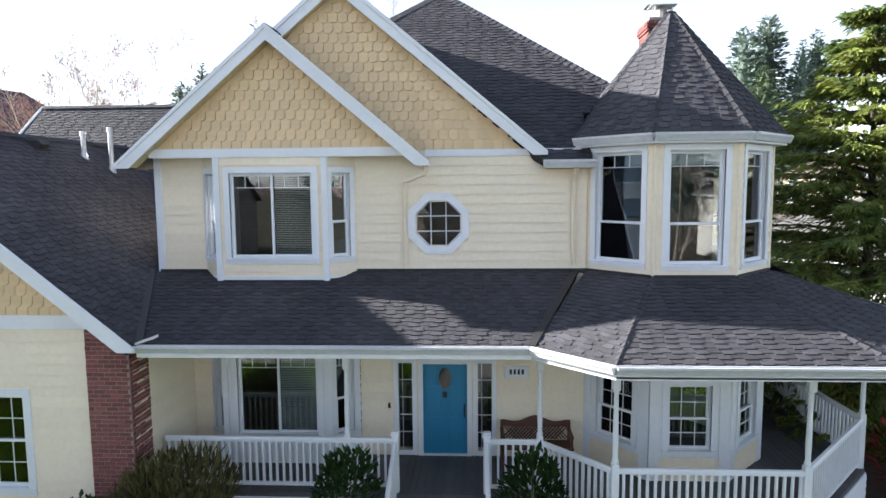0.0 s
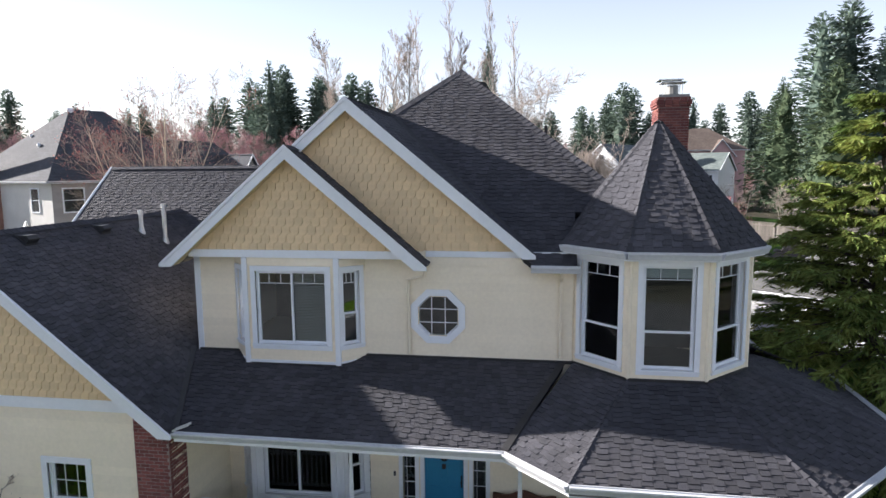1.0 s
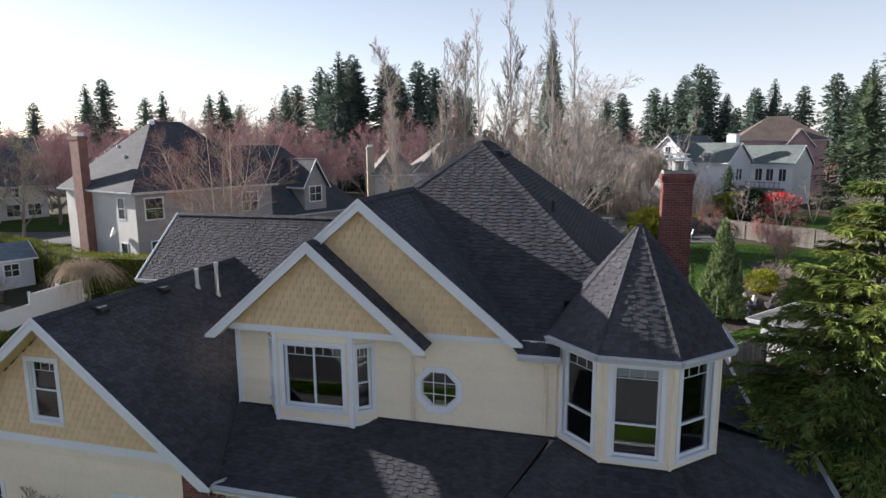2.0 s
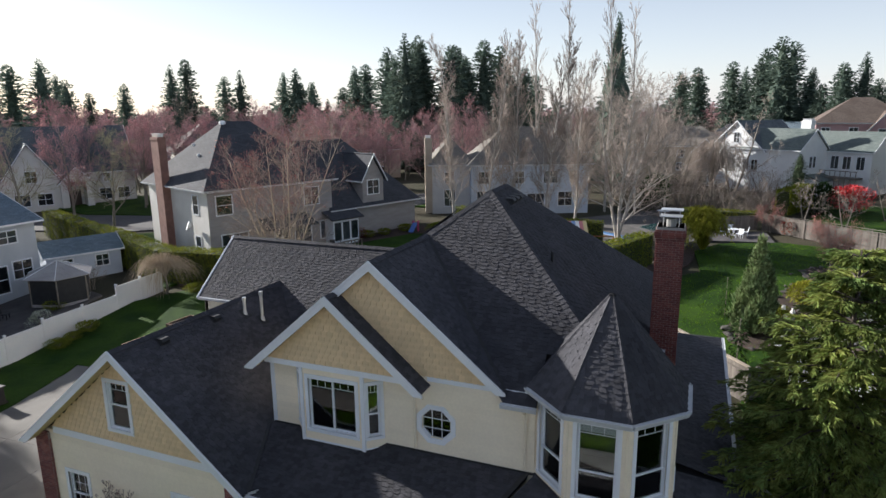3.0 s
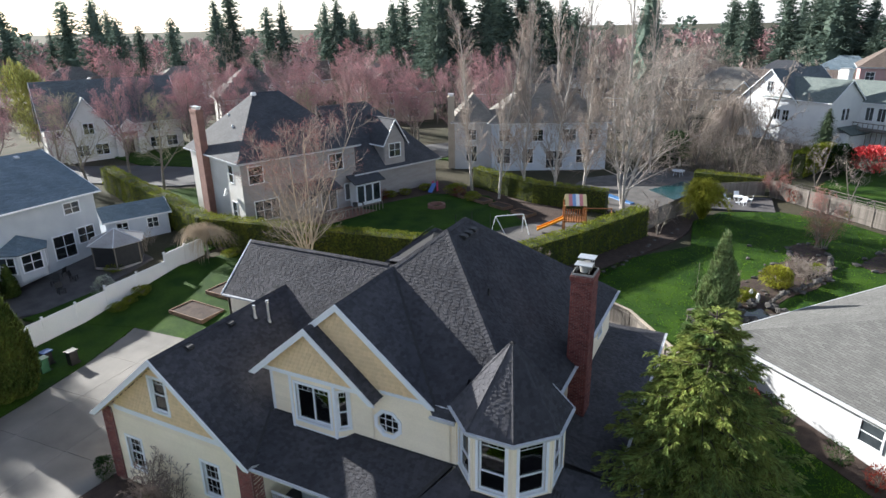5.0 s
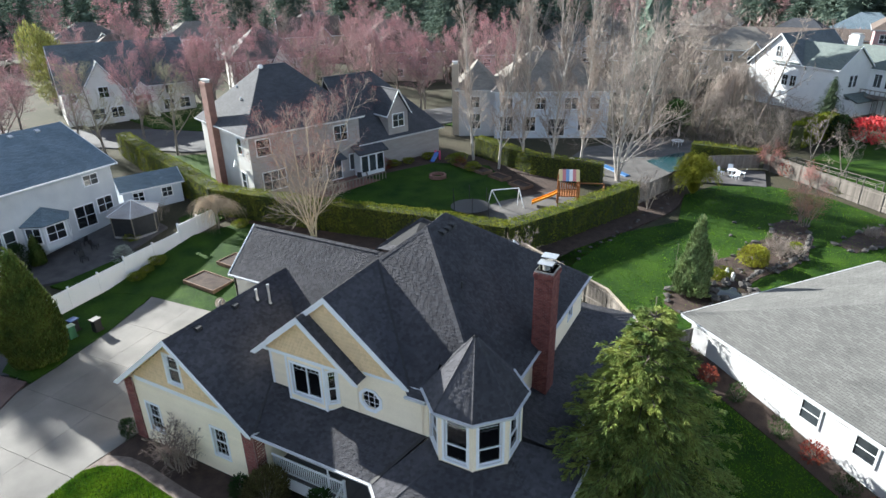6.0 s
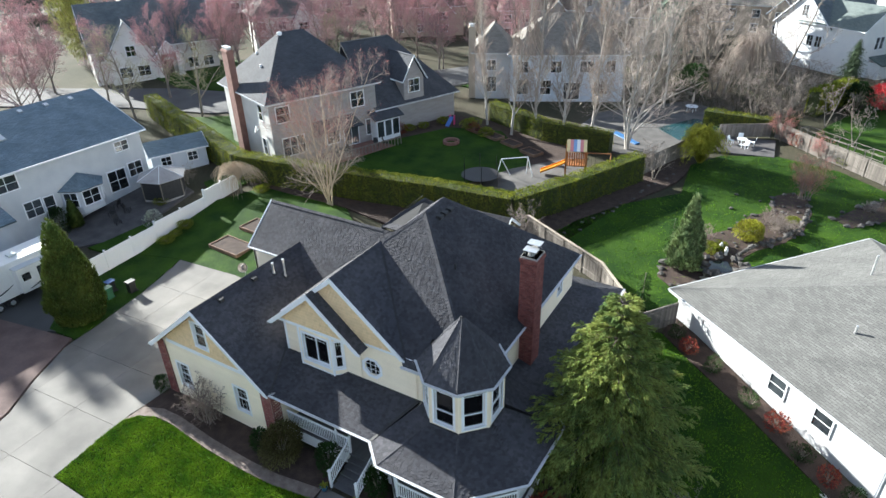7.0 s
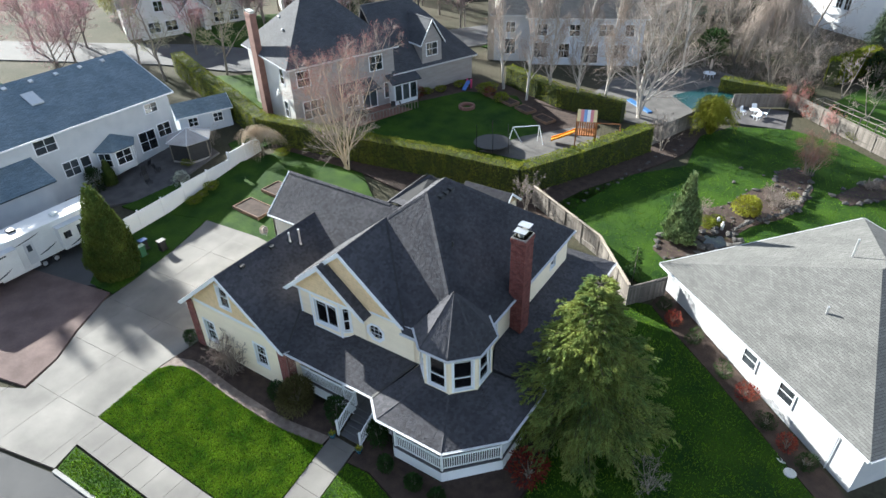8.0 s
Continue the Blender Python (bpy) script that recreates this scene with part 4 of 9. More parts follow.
for x0, x1, lim in ((-6.22, -5.43, 290), (-14.82, -14.12, 0)):
    g = Geo()
    g.box(x0, x1, GY - 0.10, GY + 0.55, 0.0, 4.25)
    pier = part("brick_pier", g, M_MORTAR, house, "red brick corner pier")
    rest, cnt = Geo(), [0]
    brick_face(pier, face_frame((x0, GY - 0.1), (x1, GY - 0.1))[0], x1 - x0, 0.0, 4.3, rest, cnt, lim)
    brick_face(pier, face_frame((x1, GY - 0.1), (x1, GY + 0.55))[0], 0.65, 0.0, 3.95, rest, cnt, lim)
    brick_face(pier, face_frame((x0, GY + 0.55), (x0, GY - 0.1))[0], 0.65, 0.0, 3.95, rest, cnt, 0)
    part("brickwork", rest, M_BRICK, pier, kind="stuff")

# chimney with corbelled head and metal cowl
cx0, cx1, cy0, cy1 = 5.74, 6.62, 5.55, 6.60
g = Geo()
g.box(cx0 + 0.02, cx1 - 0.02, cy0 + 0.02, cy1 - 0.02, 0.0, 11.5)
g.box(cx0 - 0.03, cx1 + 0.03, cy0 - 0.03, cy1 + 0.03, 11.30, 11.42)
chim = part("chimney", g, M_MORTAR, house, "tall red brick chimney")
rest = Geo()
for (a, b) in (((cx0, cy0), (cx1, cy0)), ((cx1, cy0), (cx1, cy1)), ((cx0, cy1), (cx0, cy0)), ((cx1, cy1), (cx0, cy1))):
    m, ln = face_frame(a, b)
    brick_face(chim, m, ln, 3.6, 11.1, rest, [999])
    for k, o in ((0, 0.03), (1, 0.055), (2, 0.055), (3, 0.03)):
        mm = m @ pose(0, -o, 0)
        brick_face(chim, m @ pose(-o, -o, 0), ln + 2 * o, 11.12 + k * 0.075, 11.12 + (k + 1) * 0.075, rest, [999])
part("brickwork", rest, M_BRICK, chim, kind="stuff")
g = Geo()
g.box(cx0 + 0.0, cx1 - 0.0, cy0 + 0.0, cy1, 11.42, 11.50)
part("crown", g, M_KERB, chim)
cxm, cym = (cx0 + cx1) / 2, (cy0 + cy1) / 2
for y in (-0.22, 0.26):
    g = Geo()
    g.tube([(cxm, cym + y, 11.5), (cxm, cym + y, 11.78)], [0.16, 0.16], 10)
    part("flue", g, M_KERB, chim)
for y, z in ((-0.24, 11.84), (0.28, 11.98)):
    g = Geo()
    g.prism([(cxm - 0.36, cym + y - 0.27, z), (cxm + 0.36, cym + y - 0.27, z), (cxm + 0.36, cym + y + 0.27, z), (cxm - 0.36, cym + y + 0.27, z)], (0, 0, 0.035))
    for dx in (-0.25, 0.25):
        for dy in (-0.18, 0.18):
            g.tube([(cxm + dx, cym + y + dy, 11.5), (cxm + dx, cym + y + dy, z)], [0.015, 0.015], 4)
    part("cowl", g, M_STEEL, chim, "pale metal chimney cowl", bevel=0.01)

# roof fittings: flue pipes and low vents
for x, y, h, r in ((-9.02, 3.35, 1.05, 0.062), (-9.45, 2.85, 0.55, 0.06)):
    z = zr(x)
    g = Geo()
    g.tube([(x, y, z - 0.1), (x, y, z + h), (x, y, z + h + 0.001), (x, y, z + h + 0.13)], [r, r, r * 1.3, r * 1.3], 12)
    pipe = part("flue_pipe", g, M_STEEL, house, "galvanised roof flue pipe")
    g = Geo()
    g.tube([(x, y, z - 0.1), (x, y, z + 0.16)], [r * 2.0, r * 1.1], 12)
    part("collar", g, M_STEEL, pipe)
    g = Geo()
    g.prism([(x - 0.16, y - 0.2, zr(x - 0.16) + 0.03), (x + 0.2, y - 0.2, zr(x + 0.2) + 0.03), (x + 0.2, y + 0.16, zr(x + 0.2) + 0.03), (x - 0.16, y + 0.16, zr(x - 0.16) + 0.03)], (0, 0, 0.012))
    part("flashing", g, M_VENT, pipe)


def roof_vent(x, y, z, slope_dir):
    """A low louvred hood on a slope."""
    g = Geo()
    m = Matrix.Translation((x, y, z)) @ Matrix.Rotation(slope_dir, 4, "Z") @ Matrix.Rotation(radians(39.7), 4, "Y")
    k = len(g.v)
    g.prism([(-0.2, -0.2, 0.0), (0.2, -0.2, 0.0), (0.2, 0.2, 0.0), (-0.2, 0.2, 0.0)], (0, 0, 0.03), m)
    g.prism([(-0.16, 0.17, 0.03), (0.17, 0.17, 0.03), (0.17, 0.17, 0.17), (0.05, 0.17, 0.19)], (0, -0.34, 0), m)
    part("roof_vent", g, M_VENT, house, bevel=0.012)


for y in (-1.1, 1.45):
    roof_vent(-9.72, y, zr(-9.72) + 0.02, 0.0)
for k in range(3):
    yy = 6.55 + 0.55 * k
    roof_vent(0.35, yy, 12.45 - 0.83 * 0.55 + 0.02, 0.0)
g = Geo()
g.tube([(2.45, 4.6, 10.0), (2.45, 4.6, 10.6)], [0.05, 0.05], 8)
part("vent_pipe", g, M_VENT, house)

# ---- porch ----
DECK = [(-5.45, 0.0), (-5.45, -1.75), (1.95, -1.75), (3.0, -2.9), (6.3, -2.9), (8.75, -0.35), (8.75, 4.2), (5.85, 4.2)]
g = Geo()
g.prism([(x, y, FLOOR1 - 0.12) for x, y in DECK], (0, 0, 0.08))
deck = part("porch_floor", g, M_DECK, house, "grey painted board porch floor")
x = -5.45
while x < 8.75:
    strip = clip(clip([(a, b) for a, b in DECK], -1, 0, -(x + 0.004)), 1, 0, x + 0.136)
    if len(strip) > 2:
        b = Geo()
        b.prism([(p, q, FLOOR1 - 0.04) for p, q in strip], (0, 0, 0.04))
        part("floor_board", b, M_DECK, deck)
    x += 0.14


def turned_post(x, y, z0, z1):
    g = Geo()
    g.box(x - 0.06, x + 0.06, y - 0.06, y + 0.06, z0, z0 + 1.15)
    g.tube([(x, y, z0 + 1.15), (x, y, z0 + 1.2), (x, y, z0 + 1.24), (x, y, z0 + 1.5), (x, y, z1 - 0.62), (x, y, z1 - 0.58), (x, y, z1 - 0.55)], [0.05, 0.06, 0.042, 0.05, 0.038, 0.055, 0.05], 12)
    g.box(x - 0.06, x + 0.06, y - 0.06, y + 0.06, z1 - 0.55, z1)
    ob = part("porch_post", g, M_WHITE, house, "white turned porch post")
    b = Geo()
    for s in (-1, 1):
        for k in range(5):
            a0, a1 = k * math.pi / 10, (k + 1) * math.pi / 10
            q = [(x + s * (0.06 + 0.30 * (1 - math.cos(a))), y, z1 - 0.36 + 0.34 * math.sin(a)) for a in (a0, a1)]
            b.tube([q[0], q[1]], [0.025, 0.025], 6)
    part("bracket", b, M_WHITE, ob)


def railing(p, q, z0, z1, name="railing", gap=0.13):
    """A rail with square balusters from p to q; z0, z1: deck heights at its ends."""
    m, ln = face_frame(p, q)
    g = Geo()
    dz = z1 - z0
    g.prism([(0, 0.045, z0 + 0.98), (0, -0.045, z0 + 0.98), (0, -0.045, z0 + 1.04), (0, -0.025, z0 + 1.07), (0, 0.025, z0 + 1.07), (0, 0.045, z0 + 1.04)][::-1], (ln, 0, dz), m)
    rail = part(name, g, M_WHITE, house, "white wooden baluster railing")
    g = Geo()
    g.prism([(0, 0.03, z0 + 0.10), (0, -0.03, z0 + 0.10), (0, -0.03, z0 + 0.16), (0, 0.03, z0 + 0.16)][::-1], (ln, 0, dz), m)
    part("bottom_rail", g, M_WHITE, rail)
    n = max(2, int(ln / gap))
    for k in range(n):
        x = (k + 0.5) * ln / n
        zz = z0 + dz * (k + 0.5) / n
        b = Geo()
        b.box(x - 0.022, x + 0.022, -0.022, 0.022, zz + 0.14, zz + 0.99, m)
        part("baluster", b, M_WHITE, rail)


RL = [(-5.3, -1.65), (-0.80, -1.65)]
railing(RL[0], RL[1], FLOOR1, FLOOR1)
railing((0.95, -1.65), (1.95, -1.65), FLOOR1, FLOOR1)
ring_pts = [(1.95, -1.65), (3.05, -2.8), (6.25, -2.8), (8.65, -0.32), (8.65, 4.1)]
for a, b in zip(ring_pts, ring_pts[1:]):
    railing(a, b, FLOOR1, FLOOR1)
railing((8.65, 4.1), (5.9, 4.1), FLOOR1, FLOOR1)
for x, y in ((-1.72, -1.65), (1.95, -1.65), (3.1, -2.8), (6.28, -2.8), (8.65, -0.32), (8.65, 4.1)):
    turned_post(x, y, FLOOR1, L - 0.15)


def newel(x, y, z):
    g = Geo()
    g.box(x - 0.065, x + 0.065, y - 0.065, y + 0.065, z - 0.1, z + 1.12)
    g.box(x - 0.085, x + 0.085, y - 0.085, y + 0.085, z + 1.12, z + 1.17)
    g.prism([(x - 0.065, y - 0.065, z + 1.17), (x + 0.065, y - 0.065, z + 1.17), (x + 0.065, y + 0.065, z + 1.17), (x - 0.065, y + 0.065, z + 1.17)], (0, 0, 0.04))
    part("newel_post", g, M_WHITE, house, bevel=0.008)


for x in (-0.80, 0.95):
    newel(x, -1.65, FLOOR1)
    newel(x, -3.45, 0.05)
    a, b = ((x, -1.65), (x, -3.45))
    railing(a, b, FLOOR1, 0.05, "stair_railing")
for k in range(5):
    g = Geo()
    z = FLOOR1 - (k + 1) * FLOOR1 / 5.5
    g.box(-0.72, 0.87, -1.75 - (k + 1) * 0.34, -1.70 - k * 0.34, z - 0.05, z)
    step = part("step", g, M_DECK, house, "grey wooden porch step", bevel=0.01)
    g = Geo()
    g.box(-0.70, 0.85, -1.75 - (k + 1) * 0.34 + 0.03, -1.75 - (k + 1) * 0.34 + 0.05, 0.0, z - 0.05)
    part("riser", g, M_DECK, step)
# skirting boards under the deck
sk_pts = [(-5.45, -1.78), (-0.8, -1.78), None, (0.95, -1.78), (1.97, -1.78), (3.02, -2.94), (6.32, -2.94), (8.8, -0.37), (8.8, 4.2)]
for a, b in zip(sk_pts, sk_pts[1:]):
    if a is None or b is None:
        continue
    m, ln = face_frame(a, b)
    g = Geo()
    g.box(0, ln, 0.03, 0.08, 0.0, FLOOR1 - 0.1, m)
    sk = part("porch_skirt", g, M_WHITE, house, "white board skirt below the porch")
    for k in range(5):
        b2 = Geo()
        wedge(b2, 0, ln, k * 0.155 + 0.02, k * 0.155 + 0.165, 0.03, 0.008, m @ pose(0, 0.03, 0))
        part("skirt_board", b2, M_WHITE, sk)

# ---- ground, drive, paths, road ----
g = Geo()
ys = [-3000, -300, -60, -20, *GY_AT, 80, 150, 400, 3000]
xs = [-3000, -400, -120, -60, -30, -10, 0, 10, 25, 60, 150, 400, 3000]
drop = -0.16
ncol = len(xs)
for y in ys:
    for x in xs:
        g.v.append((x, y, ground_z(x, y) + drop))
for j in range(len(ys) - 1):
    for i in range(ncol - 1):
        a = j * ncol + i
        g.f.append((a, a + 1, a + 1 + ncol, a + ncol))
single("ground", g, M_FIELD, "wide brown and olive neighbourhood ground", "ground", kind="structure")


def inside(poly, x, y):
    hit = False
    for i, p in enumerate(poly):
        q = poly[i - 1]
        if (p[1] > y) != (q[1] > y) and x < (q[0] - p[0]) * (y - p[1]) / (q[1] - p[1]) + p[0]:
            hit = not hit
    return hit


def fill(geo, poly, lift, deep=0.2):
    """A thick sheet over a plan polygon, following the ground."""
    for lo, hi in zip((-9999, *GY_AT), (*GY_AT, 9999)):
        c = clip(clip(poly, 0, -1, -lo), 0, 1, hi)
        if len(c) < 3:
            continue
        area = sum(c[i - 1][0] * c[i][1] - c[i][0] * c[i - 1][1] for i in range(len(c)))
        if area < 0:
            c.reverse()
        tris = mathutils.geometry.tessellate_polygon([[Vector((x, y, 0)) for x, y in c]])
        n = len(geo.v)
        geo.v.extend((x, y, ground_z(x, y) + lift) for x, y in c)
        geo.v.extend((x, y, ground_z(x, y) + lift - deep) for x, y in c)
        for t in tris:
            a, b, d = [Vector((*c[i], 0)) for i in t]
            geo.f.append(tuple(n + i for i in (t if (b - a).cross(d - a).z > 0 else t[::-1])))
        k = len(c)
        for i in range(k):
            j = (i + 1) % k
            geo.f.append((n + i, n + k + i, n + k + j, n + j))


def patch(name, poly, mat, lift, label, category="ground", kind="structure"):
    g = Geo()
    fill(g, poly, lift)
    return single(name, g, mat, label, category, kind=kind)


def slabs(name, poly, lift, sx, sy, ang, label, category, gap=0.02, origin=(0, 0)):
    """Concrete in slabs: a bed with each slab as a piece."""
    g = Geo()
    fill(g, poly, lift - 0.03, 0.15)
    bed = single(name, g, M_SOIL, label, category, kind="structure")
    c, s = math.cos(ang), math.sin(ang)
    rot = [((x - origin[0]) * c + (y - origin[1]) * s, -(x - origin[0]) * s + (y - origin[1]) * c) for x, y in poly]
    i0, i1 = math.floor(min(p[0] for p in rot) / sx), math.ceil(max(p[0] for p in rot) / sx)
    j0, j1 = math.floor(min(p[1] for p in rot) / sy), math.ceil(max(p[1] for p in rot) / sy)
    for i in range(i0, i1):
        for j in range(j0, j1):
            q = clip(clip(clip(clip(rot, -1, 0, -(i * sx + gap / 2)), 1, 0, (i + 1) * sx - gap / 2), 0, -1, -(j * sy + gap / 2)), 0, 1, (j + 1) * sy - gap / 2)
            if len(q) > 2:
                b = Geo()
                fill(b, [(x * c - y * s + origin[0], x * s + y * c + origin[1]) for x, y in q], lift + RNG.uniform(-0.003, 0.003), 0.06)
                part("slab", b, M_CONC, bed)
    return bed


KERB = [(-60, -27), (-30, -18.6), (-24, -16.9), (-17.3, -15.1), (-13.2, -14.25), (-8, -14.0), (90, -14.0)]
road = [(x, y - 0.12) for x, y in KERB] + [(90, -24), (-60, -40)]
patch("road", road, M_ASPHALT, -0.10, "smooth grey asphalt street", "road")
g = Geo()
for a, b in zip(KERB, KERB[1:]):
    if a[0] < -13.3 and b[0] > -26:
        continue
    m, ln = face_frame(a, b)
    g.box(0, ln, -0.12, 0.14, -0.2, 0.03, m)
single("kerb", g, M_KERB, "pale concrete kerb along the street", "kerb", kind="structure", bevel=0.02)
DRIVE = [(-17.2, -15.0), (-13.3, -14.15), (-13.8, -12.5), (-14.7, -10.6), (-15.0, -7.5), (-15.2, -5.4), (-15.0, -2.6), (-15.0, 8.9), (-21.6, 9.4), (-28.1, 9.0), (-26.6, 4.0), (-25.7, -0.5), (-25.3, -3.4), (-23.6, -6.6), (-22.0, -9.0), (-21.1, -11.7), (-23.2, -12.8), (-27, -14.2), (-29, -18.0), (-24, -16.8)]
slabs("driveway", DRIVE, 0.03, 3.9, 4.2, radians(4), "broad pale concrete driveway with dark joints", "driveway", origin=(-14.6, -10.6))
slabs("pavement", [(-14.4, -12.45), (-14.75, -10.55), (90, -10.2), (90, -12.1)], 0.035, 1.55, 4.0, radians(0.2), "concrete pavement in square slabs", "pavement", origin=(0, -13))
slabs("garden_path", [(-1.1, -3.7), (0.75, -3.7), (1.55, -10.45), (-0.25, -10.5)], 0.035, 4.0, 1.55, radians(0), "straight concrete path to the porch steps", "path", origin=(-2, -10.45))
LAWN = [(-14.6, -10.5), (-15.05, -7.5), (-15.15, -5.9), (-14.6, -5.2), (-13.6, -4.75), (-12.3, -4.7), (-9, -5.0), (-6, -5.1), (-3.9, -5.05), (-2.2, -4.8), (-1.0, -4.6), (-0.35, -10.4)]
LAWN_R = [(0.95, -4.8), (2.5, -4.7), (4.5, -5.3), (7.5, -5.6), (10.5, -4.5), (14, -4.0), (40, -4), (40, -10.3), (1.6, -10.4)]
STRIP = [(-13.1, -14.05), (-13.7, -12.6), (60, -12.2), (60, -13.9)]
SIDE_R = [(10.8, -4.0), (10.4, 3.0), (10.0, 8.0), (9.8, 16.8), (11.5, 17.2), (13.5, 15.5), (17.5, 12.4), (22.9, 7.8), (26.1, 4.8), (36, -3.5)]
BACK_R = [(10.4, 19.0), (5.0, 21.8), (1.0, 23.5), (-0.4, 26.5), (0.8, 30), (3.6, 35), (7.9, 39.6), (7.3, 47.0), (9.7, 51.0), (15.2, 53.2), (21.0, 51.6), (24.4, 48.6), (36, 39), (40, 23), (24, 21)]
for nm, poly in (("front_lawn", LAWN), ("side_lawn", LAWN_R), ("verge", STRIP), ("shaded_lawn", SIDE_R), ("back_lawn", BACK_R)):
    patch(nm, poly, M_GRASS, 0.03, "mown bright green lawn", "lawn")
patch("garden_lawn", [(-34.5, 7.5), (-28.1, 9.1), (-15.0, 9.2), (-14.5, 18), (-20, 22.5), (-31, 22.5), (-34.5, 16)], M_GRASS, 0.02, "mown green lawn with raised beds", "lawn")
patch("planting_bed", [(-15.0, -2.4), (-15.1, -5.3), (-13.5, -4.7), (-12.3, -4.6), (-9, -4.95), (-6, -5.05), (-3.9, -5.0), (-1.1, -4.5), (-1.1, -1.7), (-5.4, -2.3)], M_MULCH, 0.045, "brown bark mulch bed under the front wall", "flower bed")
patch("planting_bed", [(0.9, -1.7), (0.95, -4.75), (2.5, -4.6), (4.5, -5.2), (7.5, -5.5), (10.4, -4.4), (10.5, 3.0), (8.5, 4.0), (8.7, -0.3), (6.3, -2.8), (3.0, -2.8)], M_MULCH, 0.045, "brown bark mulch bed round the porch", "flower bed")
patch("planting_bed", [(11.5, 17.25), (13.5, 15.55), (17.5, 12.45), (22.9, 7.85), (26.1, 4.85), (27.0, 5.5), (25.0, 8.1), (11.9, 19.5)], M_MULCH, 0.045, "brown mulch bed along the neighbour's white wall", "flower bed")
patch("neighbour_patio", [(-46, 4), (-40, 4.5), (-36.5, 9), (-36.5, 12.5), (-37.2, 18.5), (-43.5, 20.0)], M_DARKPAVE, 0.05, "dark paved patio behind the blue-roofed house", "patio")
patch("neighbour_lawn", [(-37.8, 6.5), (-34.6, 6.8), (-34.2, 12), (-36.4, 12.2)], M_GRASS, 0.06, "small patch of lawn inside the fence", "lawn")
patch("neighbour_lawn", [(-38.0, 20.5), (-34, 18.6), (-33.6, 24), (-37.5, 24)], M_GRASS, 0.06, "small lawn beside the gazebo", "lawn")
patch("drive_lawn", [(-34.3, 7.5), (-28.2, 9.0), (-26.7, 4.0), (-25.8, -0.5), (-25.6, -2.4), (-28.5, -2.6), (-30.5, -0.5), (-33.0, 3.0)], M_GRASS, 0.045, "green lawn beside the drive", "lawn")
patch("edging", [(-15.12, -5.85), (-14.55, -5.15), (-13.6, -4.70), (-12.3, -4.65), (-9, -4.95), (-6, -5.05), (-3.9, -5.0), (-2.2, -4.75), (-1.15, -4.6), (-1.15, -3.9), (-2.3, -4.05), (-3.9, -4.3), (-6, -4.35), (-9, -4.25), (-12.3, -3.95), (-13.7, -4.0), (-15.0, -4.5)], M_EDGE, 0.06, "pale gravel edging between the lawn and the bed", "edging")
patch("neighbour_bed", [(-34.5, 26.0), (-5.0, 29.0), (-3.4, 44.5), (-9.5, 50.5), (-24, 51.0), (-31, 44)], M_MULCH, 0.008, "dark mulch ground of the enclosed garden", "flower bed")
patch("soil_bed", [(-25.9, -2.5), (-23.8, -6.6), (-22.2, -9.0), (-21.4, -11.6), (-24, -12.2), (-40, -13), (-40, -5.0), (-30, -3.2)], M_SOIL, 0.035, "bare brown soil bed beside the drive", "flower bed")
patch("gravel_yard", [(-38, -12), (-40, 2), (-29.3, 1.5), (-27.2, -2.2), (-31, -4.4)], M_ASPHALT, 0.02, "dark gravel parking yard", "yard")
patch("hedge_bed", [(-33, 22.5), (-20, 22.6), (-6, 20.0), (-1.5, 22.0), (0.6, 24.0), (1.3, 26.2), (1.9, 28.6), (2.7, 31.6), (3.5, 34.2), (4.6, 37.0), (5.9, 39.6), (6.9, 41.9), (7.3, 44.2), (7.4, 47.5), (5.6, 48.5), (2.6, 43.0), (-3.5, 29), (-5, 27.6), (-35, 24.6)], M_MULCH, 0.03, "dark mulch bed along the hedge", "flower bed")
patch("rock_bed", [(9.5, 24.0), (9.3, 26.2), (11.1, 31.7), (13.4, 34.3), (14.3, 37.5), (16.0, 39.2), (15.9, 42.7), (17.1, 44.1), (18.6, 43.1), (19.2, 40.3), (18.8, 36.5), (17.6, 33.7), (15.6, 31.2), (14.8, 29.4), (15.2, 27.1), (12.4, 24.6), (10.7, 23.0)], M_MULCH, 0.07, "raised rock garden bed", "flower bed")
patch("rock_bed", [(20.9, 39.9), (22.6, 43.1), (24.8, 45.8), (27.0, 44.0), (25.1, 41.7), (22.3, 38.8)], M_MULCH, 0.07, "small rock garden bed with pale stones", "flower bed")
patch("stone_patio", [(8.6, 52.0), (14.8, 52.8), (14.4, 58.2), (9.0, 57.4)], M_DARKPAVE, 0.06, "grey stone patio with garden chairs", "patio")
patch("pool_deck", [(-8, 47.5), (1, 47.0), (8.5, 52), (11.5, 66), (2, 70), (-7, 60)], M_STONE, 0.04, "pale stone pool surround", "patio")
patch("neighbour_lawn", [(-33.5, 26.5), (-5.5, 29.3), (-6.2, 38), (-15.5, 48), (-22, 46.5), (-28, 37)], M_GRASS, 0.02, "enclosed green lawn behind the hedge", "lawn")
patch("neighbour_lawn", [(-60, 33.5), (-45, 28.5), (-37, 32), (-44, 43), (-55, 36.3)], M_GRASS, 0.02, "green lawn strip beside the street", "lawn")
patch("neighbour_lawn", [(17.6, 61.5), (20.0, 68.5), (23.5, 78), (30, 83), (38, 66), (33, 48.5), (26, 54)], M_GRASS, 0.02, "shaded lawn beyond the back fence", "lawn")
patch("play_gravel", [(-12, 32.5), (-5.0, 33), (-1.0, 41), (-4.8, 43.5), (-9.5, 38)], M_STONE, 0.03, "pale gravel play area", "play area")
